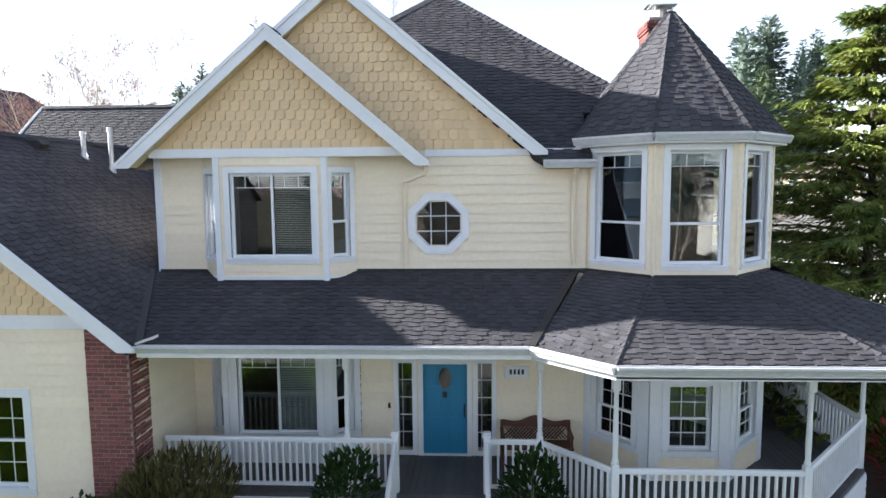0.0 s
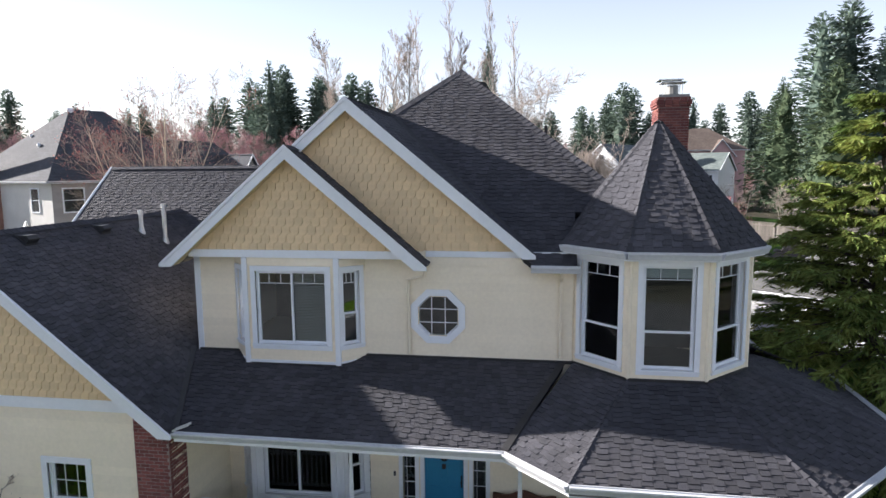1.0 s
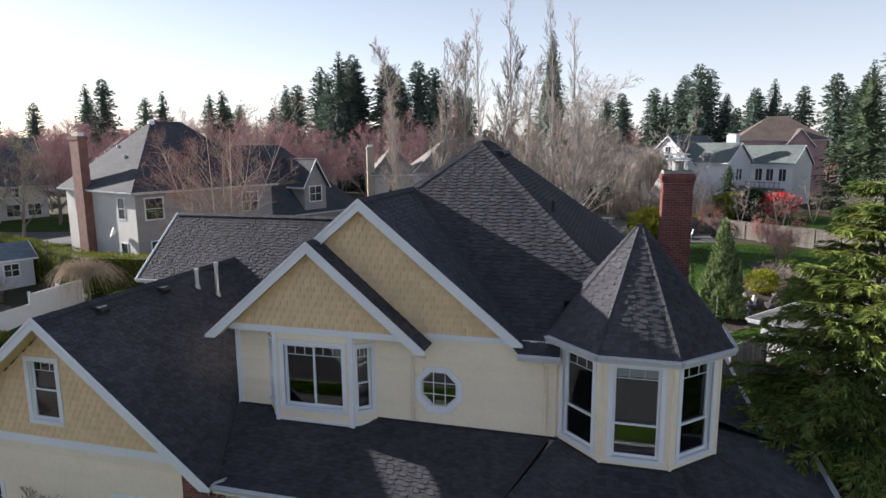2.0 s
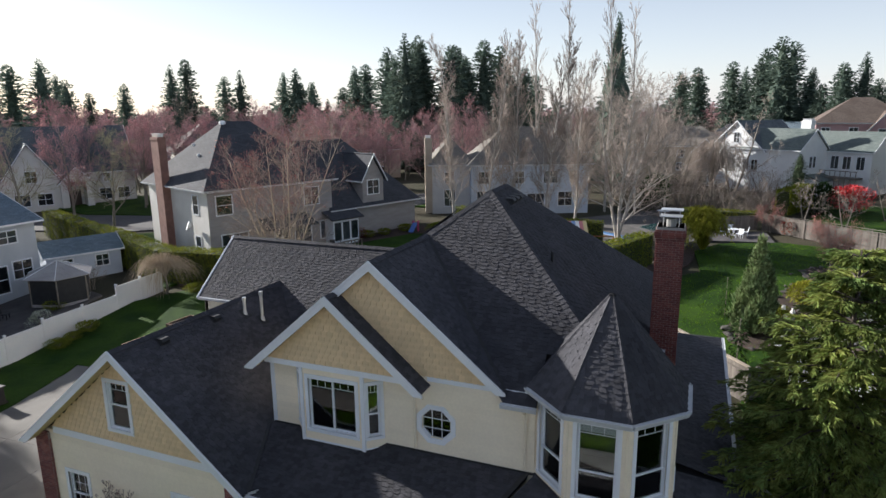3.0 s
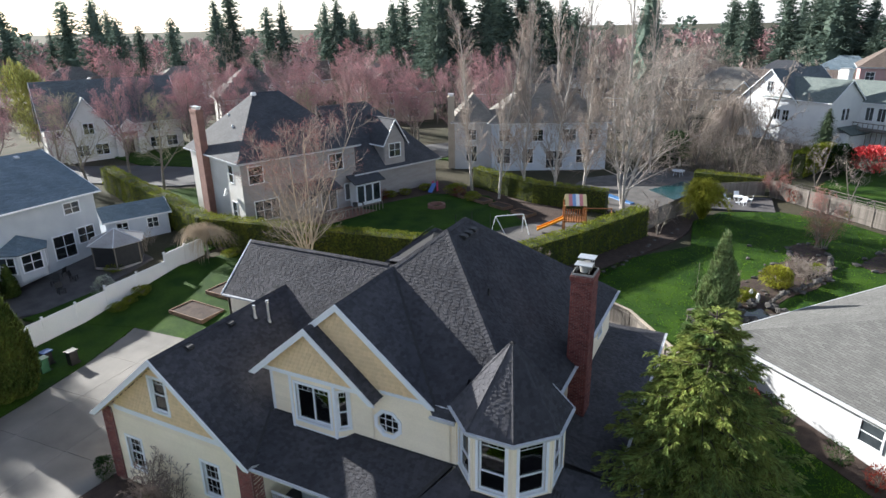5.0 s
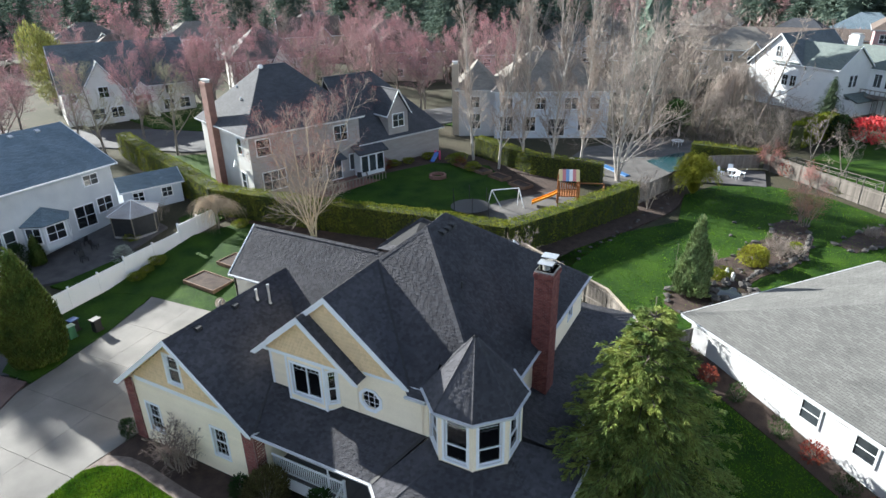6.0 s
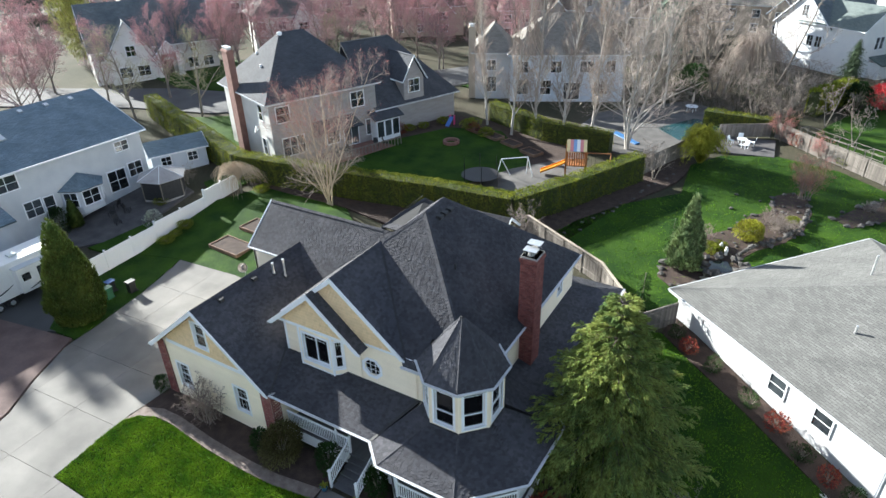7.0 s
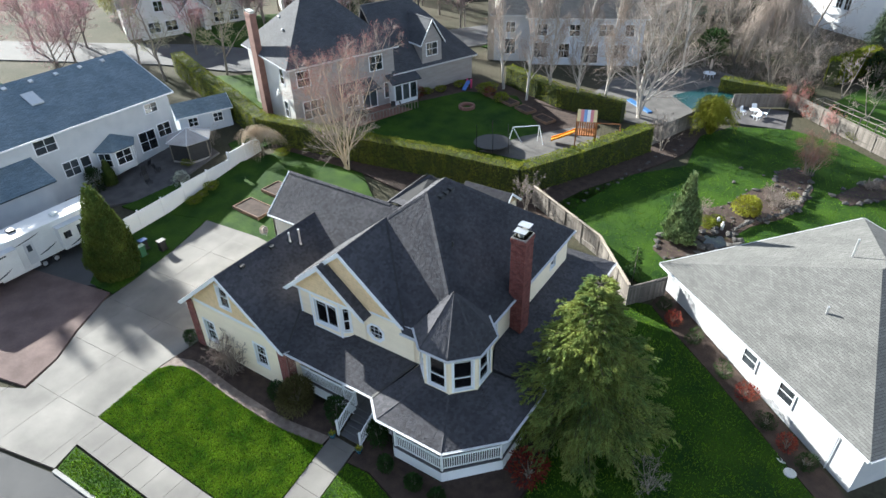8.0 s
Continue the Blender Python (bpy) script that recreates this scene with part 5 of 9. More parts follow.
patch("back_street", [(-130, 9), (-94, 24.5), (-69, 34.5), (-56, 37.5), (-43, 47), (-31.5, 63), (-20, 82), (-28, 86), (-40, 69), (-50, 54), (-60, 46.5), (-71, 44), (-96, 33.5), (-132, 19)], M_STREET, 0.03, "curving grey back street", "road")
patch("street_lawn", [(-71, 44.6), (-60, 47.2), (-50, 55), (-41, 69), (-60, 78), (-78, 60), (-84, 48)], M_GRASS, 0.03, "front lawns across the back street", "lawn")
patch("street_lawn", [(-30, 64), (-21, 80), (-14, 82), (-16, 72), (-24, 63)], M_GRASS, 0.03, "sunny lawn at the bend of the back street", "lawn")


def tufts(poly, n, seed, h=0.085):
    rg = random.Random(seed)
    g = Geo()
    x0, x1 = min(p[0] for p in poly), max(p[0] for p in poly)
    y0, y1 = min(p[1] for p in poly), max(p[1] for p in poly)
    made = 0
    while made < n:
        x, y = rg.uniform(x0, x1), rg.uniform(y0, y1)
        if not inside(poly, x, y):
            n -= 0.3
            continue
        z = ground_z(x, y) + 0.02
        for _ in range(3):
            a = rg.uniform(0, 6.28)
            dx, dy = math.cos(a), math.sin(a)
            hh = h * rg.uniform(0.6, 1.5)
            w = 0.016 * rg.uniform(0.7, 1.6)
            k = len(g.v)
            g.v.extend([(x - dy * w, y + dx * w, z), (x + dy * w, y - dx * w, z), (x + dx * hh * 0.8, y + dy * hh * 0.8, z + hh)])
            g.f.append((k, k + 1, k + 2))
        made += 1
    return g


for nm, poly, n in (("lawn_blades", LAWN, 42000), ("verge_blades", [(-13.1, -14.0), (-13.6, -12.65), (30, -12.3), (30, -13.9)], 12000), ("lawn_blades", [(0.95, -4.8), (2.5, -4.7), (4.5, -5.3), (7.5, -5.6), (10.5, -4.5), (14, -4.0), (32, -4), (32, -10.3), (1.6, -10.4)], 24000), ("side_blades", SIDE_R, 18000), ("yard_blades", BACK_R, 14000)):
    single(nm, tufts(poly, n, 5), M_BLADE, "fine green grass blades of the lawn", "grass", kind="stuff")

# ---- plants ----
def rdir(rg, up=0.0):
    a, z = rg.uniform(0, 6.2832), rg.uniform(-1, 1)
    r = math.sqrt(1 - z * z)
    return Vector((r * math.cos(a), r * math.sin(a), z + up)).normalized()


def bare_wood(h, seed, r0, first=0.25, spread=0.9, kids=(12, 6, 5, 4), curve=0.25, sides=6, lean=0.35, thin=0.010, frac=(0.45, 0.42, 0.45, 0.5), fork=1, rk=0.45, splay=0.32):
    """Trunk and limbs, and the twigs, of a leafless tree."""
    rg = random.Random(seed)
    wood, twig = Geo(), Geo()
    tips = []

    def grow(p, d, ln, r, lv):
        n = 4 if lv == 0 else 3 if lv < 2 else 2 if lv < len(kids) else 1
        pts, rad = [Vector(p)], [r]
        d = d.normalized()
        for i in range(n):
            d = (d + rdir(rg) * curve * (0.35 if lv == 0 else 0.8) + Vector((0, 0, lean * (0.2 if lv else 0.1)))).normalized()
            pts.append(pts[-1] + d * ln / n)
            rad.append(max(r * (1 - 0.8 * (i + 1) / n), thin * 0.6))
        (wood if lv < 2 else twig).tube(pts, rad, sides if lv == 0 else 5 if lv == 1 else 3, cap=False)
        if lv >= len(kids):
            tips.append(pts[-1])
            return
        for k in range(kids[lv]):
            s = (first if lv == 0 else 0.2) + (1 - (first if lv == 0 else 0.2)) * (k + rg.random()) / kids[lv]
            i = min(int(s * n), n - 1)
            base = pts[i].lerp(pts[i + 1], s * n - i)
            ax = (pts[i + 1] - pts[i]).normalized()
            out = rdir(rg)
            out = (out - ax * out.dot(ax)).normalized()
            cd = (ax * (1 - spread * 0.55) + out * spread).normalized()
            cl = ln * frac[lv] * (1.15 - 0.65 * s) * rg.uniform(0.75, 1.2)
            grow(base, cd, cl, max(rad[i] * rk, thin), lv + 1)

    for k in range(fork):
        a = 6.28 * k / fork + 0.4
        d = Vector((0, 0, 1)) if fork == 1 else Vector((splay * math.cos(a), splay * math.sin(a), 1))
        grow((0.12 * k, 0, -0.1), d, h * (1 if k == 0 else rg.uniform(0.7, 0.95)), r0, 0)
    return wood, twig, tips


def bare_tree(name, label, h, seed, r0, bark, twigs, buds=None, nbud=0, bsize=0.12, group="", bud_from=0.0, **kw):
    wood, tw, tips = bare_wood(h, seed, r0, **kw)
    t = thing(name, label, "tree", group=group)
    part("trunk", wood, bark, t, smooth=True)
    part("branch_crown", tw, twigs, t)
    if buds and nbud:
        rg = random.Random(seed + 1)
        g = Geo()
        tips = [p for p in tips if p.z > bud_from * h]
        for _ in range(nbud):
            p = rg.choice(tips) + rdir(rg) * rg.uniform(0, 0.5)
            g.leaf(p, rdir(rg, 0.3), bsize * rg.uniform(0.3, 0.7), bsize * rg.uniform(0.8, 1.6))
        part("bud_crown", g, buds, t)
    return t


def conifer(name, label, h, r, whorls, per, cards, seed, mat, size=(0.9, 0.28), droop=0.25, bare=0.06, taper=0.85, tr=0.25, group="", gap=0.12, rise=0.0, core=0.0):
    rg = random.Random(seed)
    trunk, g = Geo(), Geo()
    trunk.tube([(0, 0, -0.1), (0, 0, h * 0.5), (0, 0, h * 0.97)], [tr, tr * 0.6, 0.03], 7)
    if core:
        rows, sides = 16, 9
        for j in range(rows + 1):
            f = j / rows
            for i in range(sides):
                a = 6.2832 * (i + 0.5 * (j % 2)) / sides
                q = core * (r * (1 - f) ** taper + 0.05) * rg.uniform(0.5, 1.3)
                g.v.append((q * math.cos(a), q * math.sin(a), h * (bare + (0.97 - bare) * f)))
        for j in range(rows):
            for i in range(sides):
                k = (i + 1) % sides
                g.f.append((j * sides + i, j * sides + k, (j + 1) * sides + k, (j + 1) * sides + i))
    total = whorls * per
    for w in range(total):
        f = (w + rg.random()) / total
        z = h * (bare + (1 - bare) * f)
        if rg.random() < gap:
            continue
        a = w * 2.39996 + rg.uniform(-0.5, 0.5)
        ln = (r * (1 - f) ** taper * rg.uniform(0.62, 1.15) + 0.10) * (1.25 if rg.random() < 0.08 else 1.0)
        o = Vector((math.cos(a), math.sin(a), 0))
        s = Vector((-o.y, o.x, 0))
        m = max(3, int(cards * (0.3 + 0.7 * ln / r)))
        for i in range(m):
            q = 0.12 + 0.88 * ((i + rg.random()) / m)
            p = Vector((0, 0, z)) + o * ln * q + Vector((0, 0, rise * ln * q - droop * ln * q * q))
            side = rg.choice((-1, 1)) * rg.uniform(0.1, 1.1)
            p += s * side * 0.17 * ln * (1.15 - q) + Vector((0, 0, rg.uniform(-0.12, 0.05) * size[0]))
            d = o * rg.uniform(0.5, 1.0) + s * side * 0.8 + Vector((0, 0, rg.uniform(-0.4, 0.25) - droop * 0.4 + 0.7 * f * f))
            sc = 0.35 + 0.65 * min(1.0, ln / (0.4 * r))
            g.leaf(p, d, size[1] * sc * rg.uniform(0.7, 1.3), size[0] * sc * rg.uniform(0.6, 1.25), droop * 0.5, rg.uniform(-1.2, 1.2))
    t = thing(name, label, "tree", group=group)
    part("trunk", trunk, M_BARK, t, smooth=True)
    part("crown", g, mat, t)
    return t


def bush(name, label, r, h, n, seed, mat, size=(0.12, 0.06), up=0.3, stems=7, core=None, category="shrub", group="", wood=None):
    """A shrub: stems and a shell of many small leaves with an uneven outline."""
    rg = random.Random(seed)
    st, g = Geo(), Geo()
    for k in range(stems):
        a = 6.28 * k / stems + rg.random()
        q = rg.uniform(0.3, 0.75)
        st.tube([(0, 0, -0.05), (r * q * 0.4 * math.cos(a), r * q * 0.4 * math.sin(a), h * 0.4), (r * q * math.cos(a), r * q * math.sin(a), h * rg.uniform(0.6, 0.85))], [0.03, 0.02, 0.008], 4)
    lumps = [(rdir(rg), rg.uniform(0.1, 0.32)) for _ in range(9)]
    for _ in range(n):
        d = rdir(rg, 0.15)
        k = 0.78 + sum(w * max(0.0, d.dot(l) - 0.55) * 2 for l, w in lumps) + rg.uniform(-0.16, 0.06)
        k *= rg.uniform(0.45, 0.95) if rg.random() < 0.4 else 1.0
        p = Vector((d.x * r * k, d.y * r * k, max(0.02, h * 0.5 + d.z * h * 0.5 * k)))
        q = (d + rdir(rg) * 0.8 + Vector((0, 0, up))).normalized()
        g.leaf(p, q, size[1] * rg.uniform(0.7, 1.3), size[0] * rg.uniform(0.7, 1.4))
    t = thing(name, label, category, group=group)
    part("stem_base", st, wood or M_BARK, t)
    part("foliage", g, mat, t)
    return t


def plume_tree(name, label, h, r, limbs, subs, needles, seed, mat, size=(0.30, 0.075), tiers=17):
    """A broad conifer: limbs in open tiers, each carrying flat feathery sprays with upturned tips."""
    rg = random.Random(seed)
    trunk, wood, g = Geo(), Geo(), Geo()
    trunk.tube([(0, 0, -0.1), (0.1, 0, h * 0.5), (0, 0.1, h * 0.97)], [0.22, 0.11, 0.02], 8)
    for w in range(limbs):
        f = ((w + rg.random()) / limbs) ** 1.12
        f = (math.floor(f * tiers) + 0.5 + rg.uniform(-1, 1) * (0.2 + 0.3 * (1 - f))) / tiers
        a = w * 2.39996 + rg.uniform(-0.45, 0.45)
        ln = r * (1 - f) ** 0.9 * min(1.0, 0.84 + f * 0.9) * rg.uniform(0.66, 1.16) + 0.32
        o = Vector((math.cos(a), math.sin(a), 0))
        s = Vector((-o.y, o.x, 0))
        lift = rg.uniform(0.02, 0.24) + 0.30 * f
        fall = rg.uniform(0.12, 0.30)

        def at(q):
            return Vector((0, 0, h * (0.09 + 0.88 * f))) + o * ln * q + Vector((0, 0, ln * (lift * q - fall * q * q)))

        wood.tube([at(0), at(0.5), at(0.95)], [0.045, 0.028, 0.008], 4, cap=False)
        m = max(9, int(subs * (0.35 + 0.65 * ln / r)))
        for i in range(m):
            q = 0.02 + 0.98 * ((i + rg.random()) / m) ** 0.9
            sd = (-1 if i % 2 else 1) * rg.uniform(0.2, 1.0)
            sl = (0.30 * ln * (1.12 - q) + 0.30) * rg.uniform(0.7, 1.25)
            d = (o + s * sd + Vector((0, 0, rg.uniform(-0.12, 0.18) + 0.2 * f))).normalized()
            sag = rg.uniform(-0.05, 0.50)
            p0 = at(q)
            for k in range(needles):
                u = (k + rg.random()) / needles
                p = p0 + d * sl * u - Vector((0, 0, sag * sl * u * u))
                side = d.cross(Vector((0, 0, 1))) * rg.uniform(-0.85, 0.85)
                g.leaf(p, d + side + Vector((0, 0, rg.uniform(-0.6, 0.28) - 0.8 * sag * u)), size[1] * rg.uniform(0.7, 1.3), size[0] * rg.uniform(0.6, 1.2) * (1.1 - 0.4 * u), 0.2, rg.uniform(-0.7, 0.7))
    t = thing(name, label, "tree")
    part("trunk", trunk, M_DARKBARK, t, smooth=True)
    part("limb_wood", wood, M_DARKBARK, t)
    part("crown", g, mat, t)
    return t


def arching(name, label, h, r, n, seed, wood, mat, hang=0.6, trunk_h=0.0, leaves=0, leaf=(0.12, 0.04), thin=0.012, squash=1.0, category="tree"):
    """Many long stems that rise from the base or a short trunk, arch over and hang."""
    rg = random.Random(seed)
    base, g, fol = Geo(), Geo(), Geo()
    z0 = h * trunk_h
    if trunk_h:
        base.tube([(0, 0, -0.1), (0.08, 0.03, z0 * 0.5), (0, 0, z0 + 0.2)], [0.06 * h ** 0.5, 0.05 * h ** 0.5, 0.035 * h ** 0.5], 8)
    for k in range(9):
        a = 0.7 * k
        base.tube([(0, 0, z0 - 0.1), (0.25 * r * math.cos(a), 0.25 * r * squash * math.sin(a), z0 + 0.55 * (h - z0)), (0.5 * r * math.cos(a), 0.5 * r * squash * math.sin(a), z0 + 0.8 * (h - z0))], [0.02 * h ** 0.5, 0.014 * h ** 0.5, thin], 5, cap=False)
    for k in range(n):
        a = rg.uniform(0, 6.2832)
        q = rg.random() ** 0.6 * (0.78 + 0.16 * math.sin(3 * a + seed) + 0.12 * math.sin(7 * a + 2 * seed) + rg.uniform(-0.08, 0.12))
        top = z0 + (h - z0) * (1.0 - 0.4 * q * q) * rg.uniform(0.55, 1.04)
        o = Vector((math.cos(a), math.sin(a) * squash, 0))
        p1 = o * r * q * 0.45 + Vector((0, 0, z0 + (top - z0) * 0.72))
        p2 = o * r * q * 0.80 + Vector((0, 0, top))
        p3 = o * r * (q + 0.12) * rg.uniform(0.95, 1.1) + Vector((0, 0, max(0.15, top - hang * h * q * rg.uniform(0.35, 1.1))))
        p0 = o * r * q * 0.08 + Vector((0, 0, z0)) if not trunk_h or q < 0.4 else p1.lerp(p2, 0.2)
        pts = [p0, p1, p2, p2.lerp(p3, 0.5) + o * 0.05 * r, p3]
        g.tube(pts, [thin * 1.6, thin * 1.3, thin, thin * 0.8, thin * 0.5], 3, cap=False)
        for _ in range(leaves):
            u = 1.0 + 2.99 * rg.random()
            i = int(u)
            p = pts[i].lerp(pts[i + 1], u - i) + rdir(rg) * 0.08
            fol.leaf(p, (pts[i + 1] - pts[i]).normalized() + rdir(rg) * 0.7, leaf[1] * rg.uniform(0.7, 1.3), leaf[0] * rg.uniform(0.7, 1.4))
    t = thing(name, label, category)
    part("stem_base", base, M_BARK, t, smooth=True)
    part("stem_crown", g, wood, t)
    if leaves:
        part("foliage", fol, mat, t)
    return t


def cone_tree(name, label, h, r, n, seed, mat, size=(0.24, 0.085), taper=0.8, foot=0.7, lump=0.16):
    """A dense clipped-looking conifer: upright sprays over a solid cone, with an uneven outline."""
    rg = random.Random(seed)
    trunk, g = Geo(), Geo()
    trunk.tube([(0, 0, -0.1), (0, 0, h * 0.6)], [0.12, 0.05], 7)

    def wide(f, a):
        bumps = lump * (math.sin(3 * a + 9 * f + seed) * 0.5 + math.sin(7 * a - 17 * f) * 0.35 + math.sin(11 * a + 31 * f) * 0.3)
        return r * (1 - f) ** taper * (foot + (1 - foot) * min(1.0, f / 0.22)) * (1 + bumps)

    rows, sides = 18, 14
    for j in range(rows + 1):
        for i in range(sides):
            a = 6.2832 * i / sides
            q = 0.86 * wide(j / rows, a) * rg.uniform(0.92, 1.05)
            g.v.append((q * math.cos(a), q * math.sin(a), 0.06 * h + 0.90 * h * j / rows))
    for j in range(rows):
        for i in range(sides):
            k = (i + 1) % sides
            g.f.append((j * sides + i, j * sides + k, (j + 1) * sides + k, (j + 1) * sides + i))
    for _ in range(n):
        f = 1 - math.sqrt(rg.random())
        a = rg.uniform(0, 6.2832)
        o = Vector((math.cos(a), math.sin(a), 0))
        s = Vector((-o.y, o.x, 0))
        q = wide(f, a) * rg.uniform(0.84, 1.04)
        p = o * q + Vector((0, 0, 0.03 * h + 0.95 * h * f))
        for _ in range(3):
            g.leaf(p, o * rg.uniform(0.1, 0.8) + s * rg.uniform(-0.5, 0.5) + Vector((0, 0, 1)), size[1] * rg.uniform(0.7, 1.4), size[0] * rg.uniform(0.6, 1.4))
    t = thing(name, label, "tree")
    part("trunk", trunk, M_BARK, t, smooth=True)
    part("crown", g, mat, t)
    return t


def put(ob, x, y, s=1.0, rot=0.0, z=None, sz=None):
    ob.location = (x, y, ground_z(x, y) if z is None else z)
    ob.rotation_euler = (0, 0, rot)
    ob.scale = (s, s, sz or s)
    ROOTS[ob] = Vector((0, 0, 0))
    return ob


def again(ob, x, y, s=1.0, rot=0.0, sz=None):
    c = copy_thing(ob, Matrix.Identity(4))
    c.location, c.rotation_euler, c.scale = (x, y, ground_z(x, y)), (0, 0, rot), (s, s, sz or s)
    return c


def hedge(name, pts, w, h, label, per=55, seed=3, size=(0.17, 0.055)):
    """A clipped hedge along a line: a core coloured dark as its inner shade, under a coat of upright sprays."""
    rg = random.Random(seed)
    t = thing(name, label, "hedge")
    core, coat = Geo(), Geo()
    for a, b in zip(pts, pts[1:]):
        m, ln = face_frame(a, b)
        za, zb = ground_z(*a), ground_z(*b)
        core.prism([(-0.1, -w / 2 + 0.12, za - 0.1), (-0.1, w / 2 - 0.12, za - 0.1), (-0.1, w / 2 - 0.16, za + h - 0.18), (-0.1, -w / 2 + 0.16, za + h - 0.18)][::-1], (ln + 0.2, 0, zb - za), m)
        n = int(ln * (2 * h + w) * per * 2.3)
        for _ in range(n):
            x = rg.uniform(-0.15, ln + 0.15)
            z0 = za + (zb - za) * x / ln
            q = rg.uniform(0, 2 * h + w)
            bulge = 0.10 * math.sin(x * 2.1 + seed) + 0.17 * abs(math.sin(x * 3.3 + seed)) - 0.08
            if q < 2 * h:
                zz = q % h
                sgn = -1 if q < h else 1
                p = (x, sgn * (w / 2 + bulge * 0.5 - 0.06 * zz / h + rg.uniform(-0.12, 0.04)), z0 + zz)
                d = Vector((rg.uniform(-0.4, 0.4), sgn * rg.uniform(0.1, 0.7), 1))
            else:
                p = (x, rg.uniform(-w / 2, w / 2), z0 + h + bulge * 0.6 + rg.uniform(-0.18, 0.02))
                d = Vector((rg.uniform(-1, 1), rg.uniform(-1, 1), 0.7))
            k = len(coat.v)
            coat.leaf(p, d, size[1] * rg.uniform(0.7, 1.4), size[0] * rg.uniform(0.6, 1.3))
            for i in range(k, len(coat.v)):
                coat.v[i] = xf(m, coat.v[i])
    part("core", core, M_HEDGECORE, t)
    part("foliage", coat, M_HEDGE, t)
    return t


hedge("boundary_hedge", [(-35.0, 23.4), (-20.3, 25.0), (-12.0, 26.2), (-4.3, 26.7)], 1.5, 2.9, "long clipped golden-green arborvitae hedge", 60)
hedge("boundary_hedge", [(-4.3, 26.7), (-1.0, 32.5), (3.2, 41.0)], 1.5, 2.85, "clipped arborvitae hedge beside the play area", 60, 5)
hedge("boundary_hedge", [(-63, 33.6), (-52, 29.4), (-44, 26.8), (-35.4, 23.5)], 1.8, 2.9, "tall arborvitae hedge along the side street", 45, 7)
hedge("boundary_hedge", [(-18.5, 51.5), (-9.5, 47.5), (-1.5, 46.8)], 1.3, 2.4, "green hedge behind the row of birches", 50, 9)
hedge("boundary_hedge", [(6.0, 61.5), (13.5, 61.0)], 1.2, 1.8, "low green hedge above the patio", 40, 11)

# the deodar cedar beside the porch
cedar = plume_tree("deodar_cedar", "broad golden-green deodar cedar with drooping sprays", 11.7, 4.9, 300, 22, 20, 21, M_DEODAR, (0.30, 0.055), 16)
put(cedar, 11.4, 4.4)
# compact conifers
yew = cone_tree("arborvitae_tree", "dense dark green pyramidal arborvitae beside the drive", 8.7, 2.35, 7000, 31, M_ARBOR, (0.26, 0.09), 0.72, 0.62, 0.12)
put(yew, -27.3, -0.6)
spruce = cone_tree("blue_spruce", "compact blue-green conifer in the rock garden", 6.4, 1.4, 2600, 41, M_SPRUCE, (0.36, 0.12), 0.9, 0.8, 0.34)
put(spruce, 11.0, 26.3)
# small weeping conifer at the fence end
slim = conifer("weeping_conifer", "thin drooping young conifer at the fence", 3.6, 0.55, 16, 5, 7, 43, M_SHRUB, (0.3, 0.08), 0.8, 0.05, 0.4, 0.05, gap=0.2)
put(slim, 9.6, 18.6)
topiary = cone_tree("topiary_shrub", "narrow clipped green conifer beside the bay window", 3.0, 0.75, 900, 44, M_ARBOR, (0.2, 0.07), 0.6, 0.8, 0.1)
put(topiary, -42.6, 8.6)
again(slim, 9.4, 28.8, 0.8, 1.0)

# bare trees near by
t = bare_tree("bare_maple", "tall leafless maple, pale stems and red-tinged top", 14.2, 51, 0.08, M_STRAW, M_TWIG, M_MAPLEBUD, 11000, 0.085, bud_from=0.5, splay=0.36, fork=7, kids=(14, 8, 6), spread=0.62, lean=0.7, first=0.10, frac=(0.36, 0.52, 0.5), thin=0.012, rk=0.45)
put(t, -22.4, 22.4)
birch = bare_tree("birch", "tall leafless pale-barked birch in a row", 21.0, 61, 0.19, M_BIRCH, M_TWIG, M_BUD, 1800, 0.05, group="birches behind the play area", fork=1, kids=(44, 8, 7), spread=0.5, lean=1.0, first=0.12, frac=(0.18, 0.52, 0.55), thin=0.017, rk=0.36)
put(birch, -18.2, 49.4, 0.95)
birch2 = bare_tree("birch", "tall leafless pale-barked birch in a row", 19.0, 67, 0.18, M_BIRCH, M_TWIG, M_BUD, 1800, 0.05, group="birches behind the play area", fork=1, kids=(42, 8, 7), spread=0.5, lean=1.0, first=0.12, frac=(0.20, 0.52, 0.55), thin=0.017, rk=0.36)
put(birch2, -13.9, 47.4)
again(birch, -11.2, 48.2, 0.93, 2.0)
again(birch2, -7.3, 47.2, 1.0, 1.0)
again(birch, -4.9, 50.2, 0.85, 4.0)
wide = bare_tree("birch", "broad leafless birch with pale fanning limbs", 16.0, 71, 0.19, M_BIRCH, M_TWIG, M_CATKIN, 2500, 0.04, group="birches behind the play area", fork=3, kids=(18, 9, 8), spread=0.75, lean=0.5, first=0.12, frac=(0.46, 0.5, 0.5), thin=0.017, rk=0.4)
put(wide, -0.2, 48.6)
weep = arching("weeping_cherry", "straw-coloured leafless weeping cherry over the white fence", 3.4, 3.1, 560, 81, M_STRAW, None, hang=0.7, trunk_h=0.4, thin=0.011, squash=0.6)
put(weep, -32.4, 20.6, 1.0, 0.2)
willow = arching("weeping_willow", "large leafless weeping willow with tan hanging twigs", 9.6, 4.8, 800, 83, M_TWIG, None, hang=0.5, trunk_h=0.3, thin=0.018)
put(willow, 9.0, 75.0)
